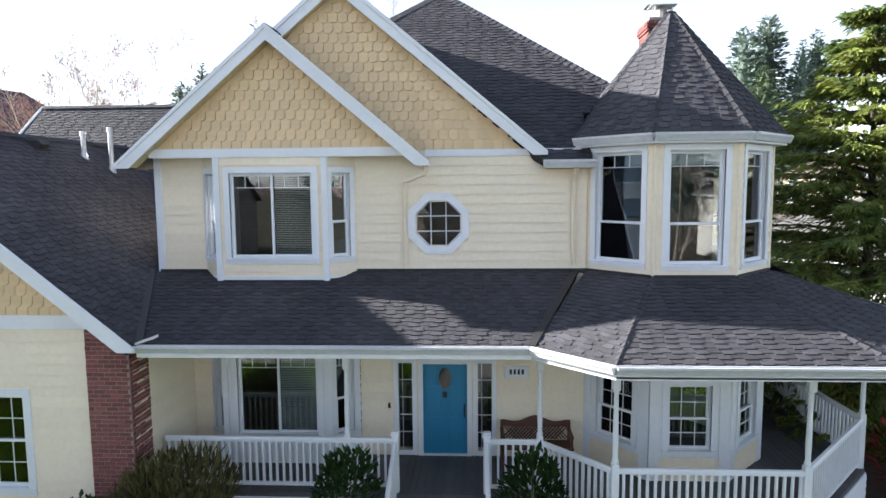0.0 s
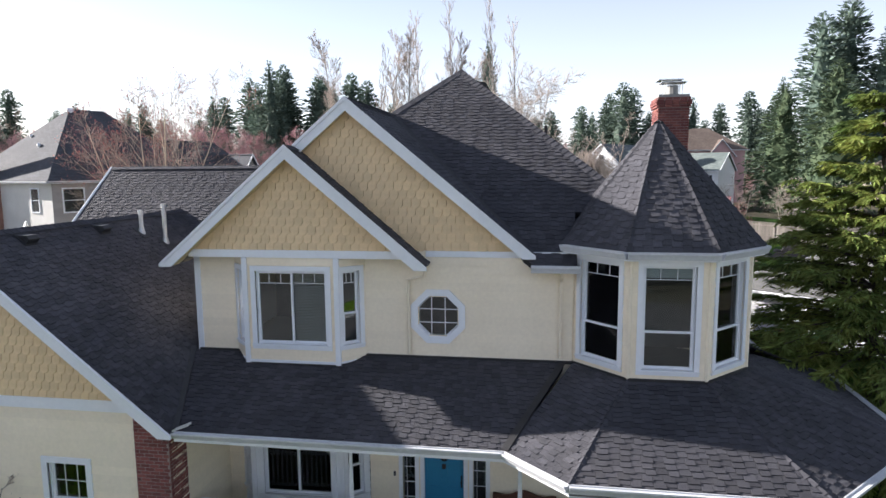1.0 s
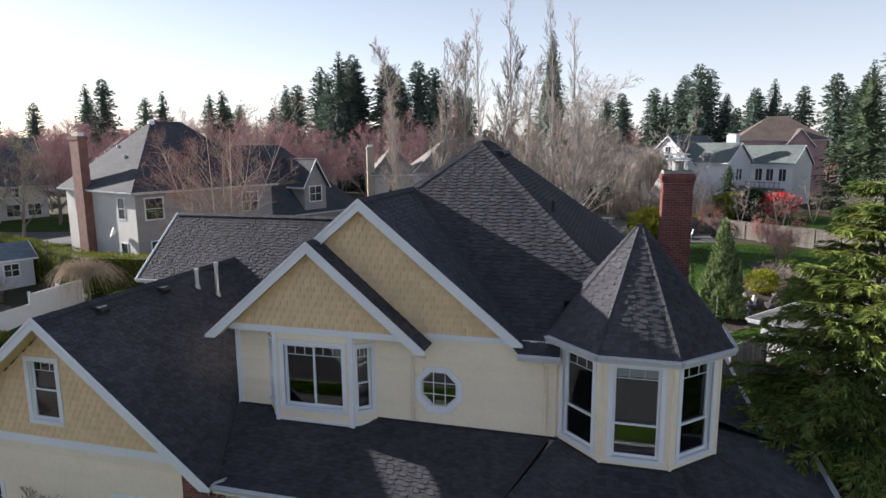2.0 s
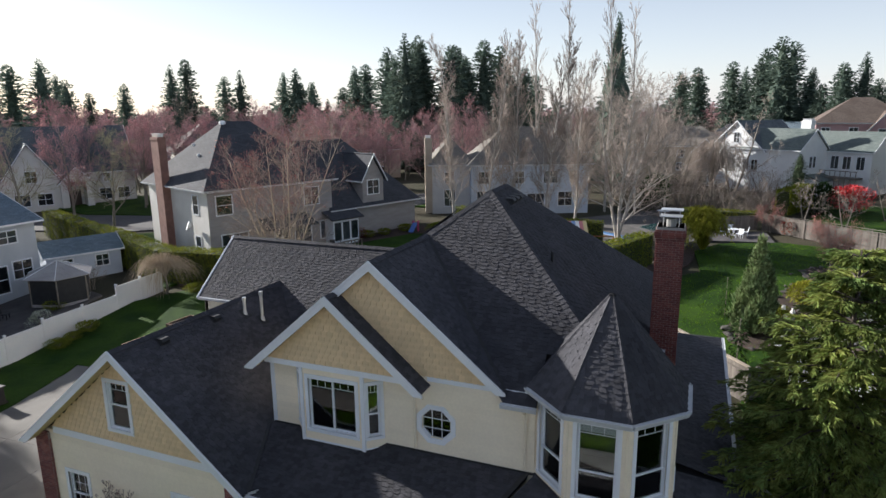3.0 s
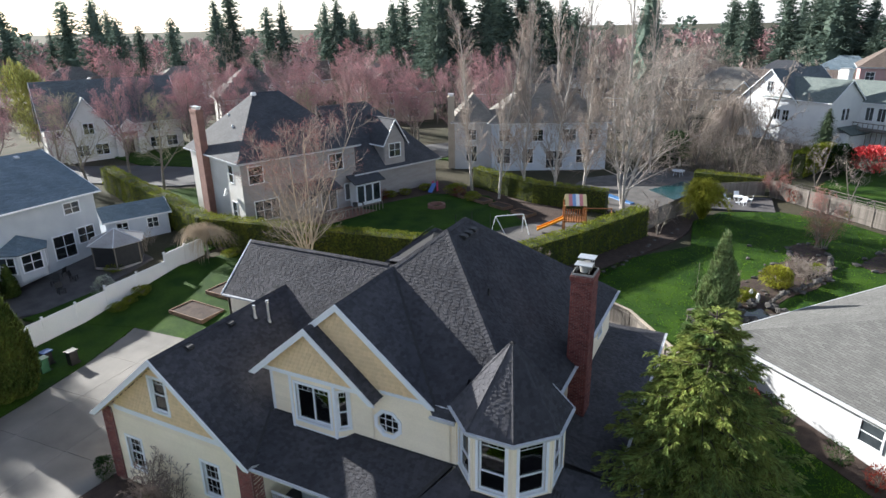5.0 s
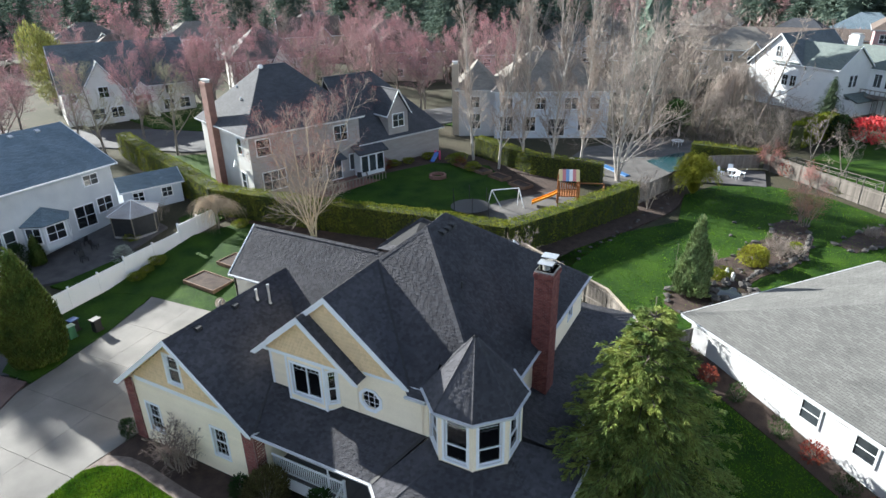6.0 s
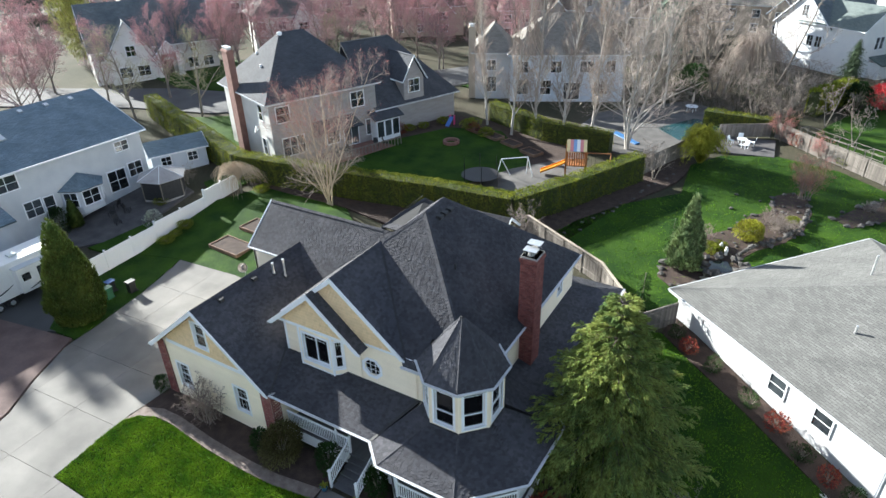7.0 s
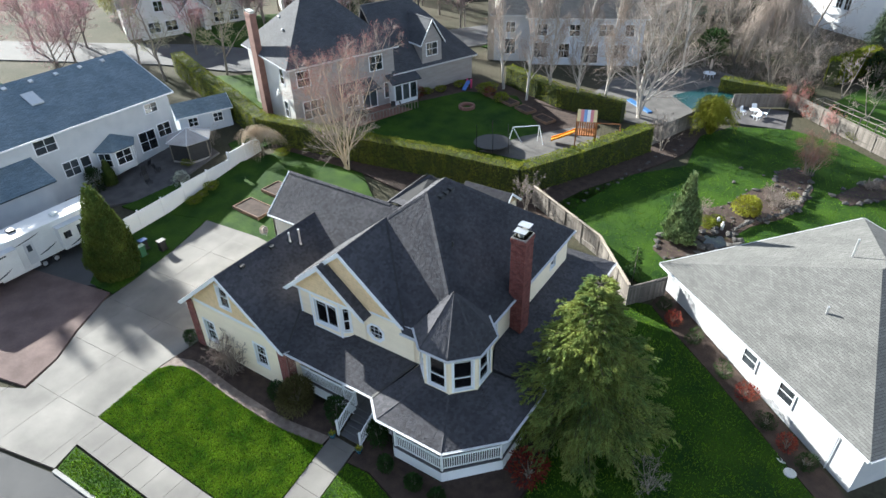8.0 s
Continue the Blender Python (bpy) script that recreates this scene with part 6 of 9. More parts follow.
small = bare_tree("bare_shrub_tree", "small leafless tree with grey twigs", 3.6, 91, 0.05, M_BARK, M_TWIG, fork=4, kids=(8, 5, 4), spread=0.7, lean=0.4, first=0.2, frac=(0.5, 0.5, 0.5), thin=0.008)
put(small, -2.4, 24.2)
again(small, 4.6, 41.5, 1.0, 1.0)
again(small, 3.8, 43.2, 0.9, 2.0)
again(small, 16.32, 2.39, 0.75, 2.5)
again(small, -39.5, 19.5, 0.6, 0.6)
front = bare_tree("bare_hydrangea", "dense leafless brown shrub before the garage wall", 2.5, 95, 0.03, M_BARK, M_TWIGDARK, fork=9, kids=(9, 6, 4), spread=0.7, lean=0.3, first=0.2, frac=(0.4, 0.5, 0.5), thin=0.007)
put(front, -11.6, -3.5, 1.25)
again(front, -10.1, -3.6, 1.15, 1.7)
again(front, 15.7, 36.2, 0.7, 0.6)
again(front, 12.1, 30.4, 0.75, 2.2)
red = bare_tree("red_twig_maple", "rounded shrub with fine red-brown twigs", 4.4, 97, 0.05, M_BARK, M_RUST, M_MAPLEBUD, 6000, 0.06, fork=8, kids=(8, 6, 5), spread=0.7, lean=0.3, first=0.15, frac=(0.5, 0.5, 0.5), thin=0.006)
put(red, 17.8, 43.0)
again(red, 14.8, 58.5, 0.75, 1.0)
again(red, 19.0, 54.5, 0.6, 2.0)

# shrubs by the house
laur = bush("laurel_shrub", "dark green evergreen shrub beside the porch steps", 0.62, 2.2, 1200, 101, M_SHRUB, (0.16, 0.07), group="front shrubs")
put(laur, -1.55, -2.75)
again(laur, 1.75, -2.75, 1.0, 1.0)
again(laur, 3.2, -3.9, 0.75, 2.0, 0.5)
again(laur, 5.2, -4.0, 0.8, 2.6, 0.45)
again(laur, 6.8, -4.2, 0.8, 0.6, 0.5)
again(laur, -5.9, -3.4, 0.9, 1.9, 0.7)
again(laur, -15.2, -2.9, 0.7, 0.3, 0.6)
tan = bush("mounded_shrub", "dense olive-brown mounded shrub before the porch", 1.15, 1.75, 5200, 111, M_TAN, (0.22, 0.045), 0.5, stems=9)
put(tan, -4.6, -3.1)
box_ = bush("clipped_shrub", "small rounded clipped shrub along a wall", 0.55, 0.95, 500, 113, M_SHRUB, (0.10, 0.06), group="shrubs along the neighbour's wall")
put(box_, 12.5, 17.1)
for i, (x, y) in enumerate(((15.2, 14.9), (17.7, 13.0), (20.7, 10.4), (23.1, 8.7))):
    again(box_, x, y, 1.05, i)
redb = bush("nandina_shrub", "low red-leaved nandina shrub along a wall", 0.6, 0.9, 520, 117, M_REDLEAF, (0.13, 0.05))
put(redb, 13.4, 16.1)
again(redb, 19.2, 11.9, 1.1, 1.0)
again(redb, 22.0, 9.4, 1.0, 2.0)
again(redb, 10.3, -0.13, 1.9, 2.0, 1.7)
again(redb, 16.5, 57.5, 1.6, 0.4)
again(redb, -18.5, 46.2, 1.2, 0.8)
yel = arching("forsythia", "loose golden-green shrub of arching stems by the fence", 4.3, 2.6, 560, 121, M_GOLD, M_GOLD, hang=0.22, leaves=26, leaf=(0.26, 0.05), category="shrub")
put(yel, 8.0, 48.0)
gold = bush("gold_shrub", "low golden evergreen shrub in the rock garden", 0.9, 1.25, 2600, 123, M_GOLD, (0.15, 0.07))
put(gold, 14.9, 33.0, 1.25)
lowb = bush("low_shrub", "low mixed green shrub", 0.9, 0.9, 1300, 125, M_HEDGE, (0.15, 0.07))
put(lowb, 13.0, 30.6, 0.6)
dome = bare_tree("spirea_shrub", "rounded leafless spirea with fine buff twigs", 1.9, 99, 0.03, M_BARK, M_TWIG, fork=11, splay=0.7, kids=(9, 6, 5), spread=0.75, lean=0.2, first=0.15, frac=(0.5, 0.5, 0.5), thin=0.008)
put(dome, 16.4, 35.6)
again(dome, 23.4, 42.6, 0.6, 1.0)
for i, (x, y, s) in enumerate(((12.4, 29.6, 0.8), (17.9, 37.8, 0.6), (-31.6, 10.4, 0.7), (-32.0, 13.0, 0.8), (-31.8, 11.6, 0.6), (-30.4, 21.5, 0.8), (-44.2, 8.6, 1.2), (-27.9, 42.4, 0.9), (-26.2, 43.4, 0.8), (-25.0, 44.9, 0.8), (-23.6, 47.4, 0.9), (-19.5, 47.2, 1.3), (-16.5, 45.6, 1.0), (21.5, 53.6, 0.9), (12.9, 29.8, 0.6), (-38.2, 15.2, 0.8))):
    again(lowb, x, y, s, i)

bloom = bush("flowering_shrub", "loose shrub with pale blossom inside the fence", 0.9, 1.4, 700, 127, M_PALEBLOOM, (0.14, 0.07))
put(bloom, -35.6, 12.2)
again(redb, -26.6, 42.0, 1.3, 0.5)
again(laur, -42.6, 7.0, 1.3, 0.5)

# rocks and pond of the rock garden
ico = bmesh.new()
bmesh.ops.create_icosphere(ico, subdivisions=1, radius=0.5)
rg = random.Random(4)
for v in ico.verts:
    v.co *= 0.85 + 0.55 * noise.noise(v.co * 3.1)
    v.co.z *= 0.7
rock_me = bpy.data.meshes.new("garden_rock")
ico.to_mesh(rock_me)
ico.free()
rock_me.materials.append(M_ROCK)
BED1 = [(9.5, 24.0), (9.3, 26.2), (11.1, 31.7), (13.4, 34.3), (14.3, 37.5), (16.0, 39.2), (15.9, 42.7), (17.1, 44.1), (18.6, 43.1), (19.2, 40.3), (18.8, 36.5), (17.6, 33.7), (15.6, 31.2), (14.8, 29.4), (15.2, 27.1), (12.4, 24.6), (10.7, 23.0)]
BED2 = [(20.9, 39.9), (22.6, 43.1), (24.8, 45.8), (27.0, 44.0), (25.1, 41.7), (22.3, 38.8)]


def rim(poly, step, keep):
    """Points along the edge of a bed."""
    out = []
    for a, b in zip(poly, poly[1:] + poly[:1]):
        ln = math.hypot(b[0] - a[0], b[1] - a[1])
        for k in range(int(ln / step)):
            f = (k + rg.random()) * step / ln
            if rg.random() < keep:
                out.append((a[0] + f * (b[0] - a[0]), a[1] + f * (b[1] - a[1])))
    return out


def stone(x, y, s, lift, label, group, flat=0.8):
    ob = new("garden_rock", rock_me)
    ob.location = (x, y, ground_z(x, y) + lift)
    ob.scale, ob.rotation_euler = (s, s * rg.uniform(0.65, 1.1), s * flat), (0, 0, rg.uniform(0, 6))
    tagged(ob, label, "rock", group)


for x, y in rim(BED1, 0.8, 0.55) + rim(BED2, 0.8, 0.7):
    stone(x + rg.uniform(-0.2, 0.2), y + rg.uniform(-0.2, 0.2), rg.uniform(0.45, 1.05), rg.uniform(0.05, 0.16), "rough grey garden boulder at the bed edge", "rock garden boulders", 0.6)
# the stacked stones of the retaining edge
for a, b in zip([(19.2, 40.3), (18.8, 36.5), (17.6, 33.7), (15.6, 31.2)], [(18.8, 36.5), (17.6, 33.7), (15.6, 31.2), (14.8, 29.4)]):
    for k in range(8):
        f = (k + rg.random()) / 8
        stone(a[0] + f * (b[0] - a[0]) - 0.25, a[1] + f * (b[1] - a[1]) + 0.1, rg.uniform(0.4, 0.7), 0.38, "dark upright stone of the retaining edge", "retaining edge stones", 1.1)
# boulders round the pond
for _ in range(26):
    a = rg.uniform(0, 6.28)
    stone(13.6 + rg.uniform(1.1, 2.1) * math.cos(a), 27.4 + rg.uniform(0.9, 1.9) * math.sin(a), rg.uniform(0.5, 1.2), rg.uniform(0.15, 0.5), "dark boulder round the garden pond", "pond boulders")
for _ in range(22):
    stone(rg.uniform(12.6, 18.2), rg.uniform(29.5, 42.0), rg.uniform(0.3, 0.6), 0.1, "small stone among the rock garden plants", "rock garden pebbles")
for i in range(16):
    f = i / 15
    ob = new("garden_rock", rock_me)
    x, y = 1.9 + f * 5.2 + rg.uniform(-0.7, 0.2), 26.0 + f * 17 + rg.uniform(-0.5, 0.5)
    ob.location, ob.scale = (x - 0.9, y + 0.4, ground_z(x, y) + 0.05), (0.5, 0.4, 0.35)
    tagged(ob, "small pale stone edging the lawn", "rock", "lawn edging stones")
M_WATER = surf("pond_water", (0.010, 0.015, 0.014), (0.02, 0.028, 0.024), 1, 5, 0.05, 0.1, 6, spec=0.8)
M_POOL = surf("pool_cover", (0.008, 0.045, 0.052), (0.014, 0.062, 0.070), 0.6, 6, 0.2, 0.1, 4, spec=0.6)
patch("pond", [(12.7, 26.8), (13.9, 26.4), (14.6, 27.4), (13.9, 28.5), (12.6, 28.0)], M_WATER, 0.10, "small dark garden pond between rocks", "water")
patch("pool", [(1.4, 57.0), (4.6, 53.8), (7.2, 56.6), (8.2, 61.5), (4.6, 62.6)], M_POOL, 0.07, "covered turquoise swimming pool", "water")

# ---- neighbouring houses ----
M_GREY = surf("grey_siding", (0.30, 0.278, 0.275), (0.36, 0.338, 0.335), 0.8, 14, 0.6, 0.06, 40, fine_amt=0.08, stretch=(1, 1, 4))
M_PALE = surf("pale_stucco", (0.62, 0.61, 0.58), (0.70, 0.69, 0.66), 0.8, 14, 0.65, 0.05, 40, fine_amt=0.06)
M_WSIDE = surf("white_siding", (0.52, 0.53, 0.55), (0.60, 0.60, 0.61), 0.8, 14, 0.55, 0.05, 40, fine_amt=0.06)
M_WHITEH = surf("bright_white_siding", (0.74, 0.75, 0.77), (0.80, 0.81, 0.82), 0.8, 14, 0.5, 0.05, 40, fine_amt=0.05)
M_NCW = surf("cool_white_siding", (0.48, 0.51, 0.55), (0.56, 0.585, 0.615), 0.8, 14, 0.6, 0.05, 40, fine_amt=0.06)
M_BLUEG = surf("bluegrey_siding", (0.50, 0.55, 0.63), (0.58, 0.63, 0.70), 0.8, 14, 0.6, 0.05, 40, fine_amt=0.08)
M_PINK = surf("pink_siding", (0.42, 0.26, 0.26), (0.50, 0.32, 0.32), 0.8, 14, 0.6, 0.05, 40, fine_amt=0.08)
M_TANW = surf("tan_siding", (0.40, 0.33, 0.26), (0.47, 0.40, 0.32), 0.8, 14, 0.6, 0.05, 40, fine_amt=0.08)


def roofing(name, a, b):
    """Shingle roofing for roofs seen from afar: courses and tabs as fine relief and tone."""
    mat = surf(name, a, b, 0.5, 20, 0.88, 0.3, 40, fine_amt=0.3, spec=0.3)
    n, l = mat.node_tree.nodes, mat.node_tree.links
    bs = n["Principled BSDF"]
    old = bs.inputs["Base Color"].links[0].from_socket
    br = n.new("ShaderNodeTexBrick")
    br.inputs["Scale"].default_value = 1.0
    br.inputs["Brick Width"].default_value, br.inputs["Row Height"].default_value, br.inputs["Mortar Size"].default_value = 0.45, 0.16, 0.012
    br.inputs["Color1"].default_value, br.inputs["Color2"].default_value, br.inputs["Mortar"].default_value = (1.1, 1.1, 1.1, 1), (0.82, 0.82, 0.82, 1), (0.5, 0.5, 0.5, 1)
    l.new(n.new("ShaderNodeUVMap").outputs[0], br.inputs["Vector"])
    mx = n.new("ShaderNodeMix")
    mx.data_type, mx.blend_type = "RGBA", "MULTIPLY"
    mx.inputs["Factor"].default_value = 1.0
    l.new(old, mx.inputs["A"])
    l.new(br.outputs["Color"], mx.inputs["B"])
    l.new(mx.outputs["Result"], bs.inputs["Base Color"])
    return mat


M_RGREY = roofing("grey_roofing", (0.118, 0.118, 0.114), (0.158, 0.157, 0.151))
M_RDARK = roofing("dark_roofing", (0.058, 0.063, 0.076), (0.078, 0.083, 0.096))
M_RSLATE = roofing("slate_roofing", (0.105, 0.125, 0.14), (0.145, 0.165, 0.18))
M_RBLUE = roofing("blue_roofing", (0.13, 0.18, 0.225), (0.18, 0.235, 0.28))
M_RBROWN = roofing("brown_roofing", (0.13, 0.10, 0.085), (0.17, 0.135, 0.115))
M_RTAN = roofing("tan_roofing", (0.20, 0.185, 0.165), (0.26, 0.24, 0.215))
M_RGREEN = roofing("green_roofing", (0.13, 0.16, 0.155), (0.17, 0.20, 0.19))


def slope(owner, pts, mat, thick=0.18):
    """One flat roof slope as a slab, with plain metre coordinates for its courses."""
    o, u, v, nrm = plane_frame(pts)
    p = [Vector(q) for q in pts]
    if (p[1] - p[0]).cross(p[2] - p[0]).dot(nrm) < 0:
        p.reverse()
    g = Geo()
    g.prism([q - nrm * thick for q in p], nrm * thick)
    ob = part("roof", g, mat, owner)
    uv = ob.data.uv_layers.new(name="courses")
    for loop in ob.data.loops:
        d = ob.data.vertices[loop.vertex_index].co - o
        uv.data[loop.index].uv = (d.dot(u), d.dot(v))
    return ob


def place(o, ux, uy):
    """A house frame: x along its front, y inward, on the ground at o."""
    u = Vector((ux, uy, 0)).normalized()
    m = Matrix((u, Vector((0, 0, 1)).cross(u), Vector((0, 0, 1)))).transposed().to_4x4()
    return Matrix.Translation((o[0], o[1], ground_z(*o))) @ m


def block(owner, m, x0, x1, y0, y1, z0, z1, mat, name="wall"):
    g = Geo()
    g.box(x0, x1, y0, y1, z0, z1, m)
    return part(name, g, mat, owner)


def hip(owner, m, x0, x1, y0, y1, z, rise, mat, over=0.5, ridge_in=None, fas=True):
    x0, x1, y0, y1 = x0 - over, x1 + over, y0 - over, y1 + over
    w, d = x1 - x0, y1 - y0
    k = ridge_in if ridge_in is not None else min(w, d) / 2
    if w >= d:
        a, b = (x0 + k, (y0 + y1) / 2, z + rise), (x1 - k, (y0 + y1) / 2, z + rise)
        sides = [[(x0, y0, z), (x1, y0, z), b, a], [(x1, y1, z), (x0, y1, z), a, b], [(x0, y1, z), (x0, y0, z), a], [(x1, y0, z), (x1, y1, z), b]]
    else:
        a, b = ((x0 + x1) / 2, y0 + k, z + rise), ((x0 + x1) / 2, y1 - k, z + rise)
        sides = [[(x0, y0, z), (x1, y0, z), a], [(x1, y1, z), (x0, y1, z), b], [(x0, y1, z), (x0, y0, z), a, b], [(x1, y0, z), (x1, y1, z), b, a]]
    for s in sides:
        slope(owner, [xf(m, p) for p in s], mat)
    for a0, a1, b0, b1 in ((x0, x1, y0 - 0.1, y0), (x0, x1, y1, y1 + 0.1), (x0 - 0.1, x0, y0, y1), (x1, x1 + 0.1, y0, y1)):
        g = Geo()
        g.box(a0, a1, b0, b1, z - 0.14, z - 0.03, m)
        part("gutter", g, M_GUTTER, owner)
    g = Geo()
    g.box(x0 + 0.02, x1 - 0.02, y0 + 0.02, y1 - 0.02, z - 0.22, z - 0.17, m)
    part("soffit", g, M_WHITE, owner)


def gable_roof(owner, m, x0, x1, y0, y1, z, rise, mat, wallmat, over=0.4, along="x"):
    """Ridge along x or y; the end triangles are filled with wall."""
    if along == "y":
        m = m @ Matrix.Translation((x1, y0, 0)) @ Matrix.Rotation(radians(90), 4, "Z")
        x0, x1, y0, y1 = 0, y1 - y0, 0, x1 - x0
    ym = (y0 + y1) / 2
    k = rise / (ym - y0)
    lo = z - k * over
    for s in ([(x0 - over, y0 - over, lo), (x1 + over, y0 - over, lo), (x1 + over, ym, z + rise), (x0 - over, ym, z + rise)], [(x1 + over, y1 + over, lo), (x0 - over, y1 + over, lo), (x0 - over, ym, z + rise), (x1 + over, ym, z + rise)]):
        slope(owner, [xf(m, p) for p in s], mat)
    for x, s in ((x0, 1), (x1, -1)):
        g = Geo()
        tri = [(x, y0, z - 0.05), (x, y1, z - 0.05), (x, ym, z + rise - 0.2)]
        g.prism(tri if s > 0 else tri[::-1], (0.15 * s, 0, 0), m)
        part("gable", g, wallmat, owner)
    for x in (x0 - over, x1 + over):
        for a, b in ((y0 - over, ym), (y1 + over, ym)):
            g = Geo()
            q = [(x - 0.03, a, lo - 0.2), (x - 0.03, b, z + rise - 0.2), (x - 0.03, b, z + rise + 0.02), (x - 0.03, a, lo + 0.02)]
            n = (Vector(q[1]) - Vector(q[0])).cross(Vector(q[2]) - Vector(q[0]))
            g.prism(q if n.x > 0 else q[::-1], (0.06, 0, 0), m)
            part("bargeboard", g, M_WHITE, owner)
    for y in (y0 - over - 0.1, y1 + over):
        g = Geo()
        g.box(x0 - over, x1 + over, y, y + 0.1, lo - 0.14, lo, m)
        part("fascia", g, M_WHITE, owner)


def pane_window(owner, m, x, z, w, h, y=0.0, cols=2, rows=2, turn=0.0):
    """A framed window set on a far wall; turn: about z at its left foot."""
    mm = m @ pose(x, y, z, 0, 0, turn)
    g = Geo()
    g.ring(0, w, 0, h, 0.1, -0.06, 0.05, mm)
    win = part("window", g, M_WHITE, owner)
    for k in range(1, cols):
        b = Geo()
        b.box(w * k / cols - 0.03, w * k / cols + 0.03, -0.04, 0.0, 0, h, mm)
        part("mullion", b, M_WHITE, win)
    for k in range(1, rows):
        b = Geo()
        b.box(0, w, -0.035, 0.0, h * k / rows - 0.025, h * k / rows + 0.025, mm)
        part("transom", b, M_WHITE, win)
    p = Geo()
    p.box(0, w, -0.015, -0.005, 0, h, mm)
    part("pane", p, M_DARKGLASS, win)


def stack(owner, m, x0, x1, y0, y1, z1, mat, z0=0.0):
    g = Geo()
    g.box(x0, x1, y0, y1, z0, z1, m)
    g.box(x0 - 0.06, x1 + 0.06, y0 - 0.06, y1 + 0.06, z1 - 0.3, z1 - 0.1, m)
    c = part("chimney", g, mat, owner)
    g = Geo()
    g.box(x0 + 0.15, x1 - 0.15, y0 + 0.15, y1 - 0.15, z1, z1 + 0.25, m)
    g.box(x0 + 0.05, x1 - 0.05, y0 + 0.05, y1 - 0.05, z1 + 0.25, z1 + 0.3, m)
    part("cowl", g, M_STEEL, c)
    return c


M_FARBRICK = surf("far_brick", (0.20, 0.105, 0.085), (0.27, 0.145, 0.12), 2, 30, 0.9, 0.3, 40, fine_amt=0.3)

# the grey house behind the hedge
nA = thing("grey_house", "large grey two-storey house with dark hip roofs and a brick chimney", "house", (-33, 33, 1))
mA = place((-33.2, 26.9), 0.36, 0.933)
gA = ground_z(-33.2, 26.9)
zA = 8.75 - gA
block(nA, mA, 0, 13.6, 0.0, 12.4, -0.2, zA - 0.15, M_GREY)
hip(nA, mA, 0, 13.6, 0.0, 12.4, zA, 5.9, M_RDARK, 0.5, 5.8)
for x, y, r in ((5.2, 6.0, 0.28), (2.1, 5.2, 0.14), (3.0, 8.0, 0.14)):
    g = Geo()
    z = zA + 5.9 * (x + 0.5) / 6.3
    g.tube([xf(mA, (x, y, z - 0.1)), xf(mA, (x, y, z + 0.30)), xf(mA, (x, y, z + 0.31)), xf(mA, (x, y, z + 0.31 + r)), xf(mA, (x, y, z + 0.36 + r))], [r * 0.7, r * 0.7, r * 1.2, r, r * 0.4], 10)
    part("roof_vent", g, M_STEEL, nA, "pale metal roof vent")
block(nA, mA, 13.6, 26, 0.3, 8.5, -0.2, 5.3 - gA, M_GREY)
for s in ([(13.2, -0.3, 5.35 - gA), (26.4, -0.3, 5.35 - gA), (20.2, 6.6, 12.4 - gA), (13.2, 6.6, 12.4 - gA)], [(26.4, -0.3, 5.35 - gA), (26.4, 9.0, 5.35 - gA), (20.2, 6.6, 12.4 - gA)], [(26.4, 9.0, 5.35 - gA), (13.2, 9.0, 5.35 - gA), (13.2, 6.6, 12.4 - gA), (20.2, 6.6, 12.4 - gA)]):
    slope(nA, [xf(mA, p) for p in s], M_RDARK)
g = Geo()
g.box(13.2, 26.4, -0.4, -0.3, 5.18 - gA, 5.33 - gA, mA)
part("gutter", g, M_GUTTER, nA)
block(nA, mA, 17.8, 20.8, 0.0, 5.0, 5.6 - gA, 8.6 - gA, M_GREY, "dormer")
gable_roof(nA, mA, 17.8, 20.8, 0.0, 5.5, 8.6 - gA, 2.4, M_RDARK, M_GREY, 0.35, "y")
pane_window(nA, mA, 18.5, 6.55 - gA, 1.6, 1.5, -0.01, 2, 2)
stack(nA, mA, -0.75, 0.0, 7.3, 8.9, 13.3 - gA, M_FARBRICK)
zb = -gA + 0.9
for x, z, w, h, c, r in ((0.8, 6.4, 1.5, 1.7, 1, 2), (1.1, 2.5, 2.6, 2.0, 3, 2), (10.2, 6.3, 1.7, 1.7, 2, 2), (6.6, 2.6, 1.6, 1.6, 2, 2), (8.9, 1.9, 1.9, 2.5, 2, 1), (12.0, 2.6, 1.2, 1.8, 2, 1)):
    pane_window(nA, mA, x, z - gA, w, h, -0.01, c, r)
mAl = mA @ Matrix.Translation((0, 12.4, 0)) @ Matrix.Rotation(radians(-90), 4, "Z")
for x, z, w, h in ((9.6, 6.4, 1.0, 1.7), (9.6, 2.4, 1.0, 1.9), (1.8, 6.4, 1.0, 1.6), (1.8, 2.4, 1.0, 1.6)):
    pane_window(nA, mAl, x, z - gA, w, h, -0.01, 1, 2)
# thin sheet over the left wall, paler than the grey front
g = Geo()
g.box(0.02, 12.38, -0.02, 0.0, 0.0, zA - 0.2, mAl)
part("side_wall", g, M_PALE, nA, "pale side wall of the grey house")
# patio roof, glazed bay and raised terrace
slope(nA, [xf(mA, p) for p in ((4.6, -1.8, 4.6 - gA), (10.6, -1.8, 4.6 - gA), (10.2, 0.0, 5.6 - gA), (5.0, 0.0, 5.6 - gA))], M_RDARK, 0.12)
block(nA, mA, 12.6, 16.0, -1.3, 0.4, 0.4, 4.5 - gA, M_WHITE, "sunroom")
slope(nA, [xf(mA, p) for p in ((12.2, -1.8, 4.6 - gA), (16.4, -1.8, 4.6 - gA), (16.4, 0.3, 5.5 - gA), (12.2, 0.3, 5.5 - gA))], M_RDARK, 0.12)
for x in (12.75, 13.85, 14.95):
    pane_window(nA, mA, x, 2.3 - gA, 0.9, 1.9, -1.31, 1, 1)
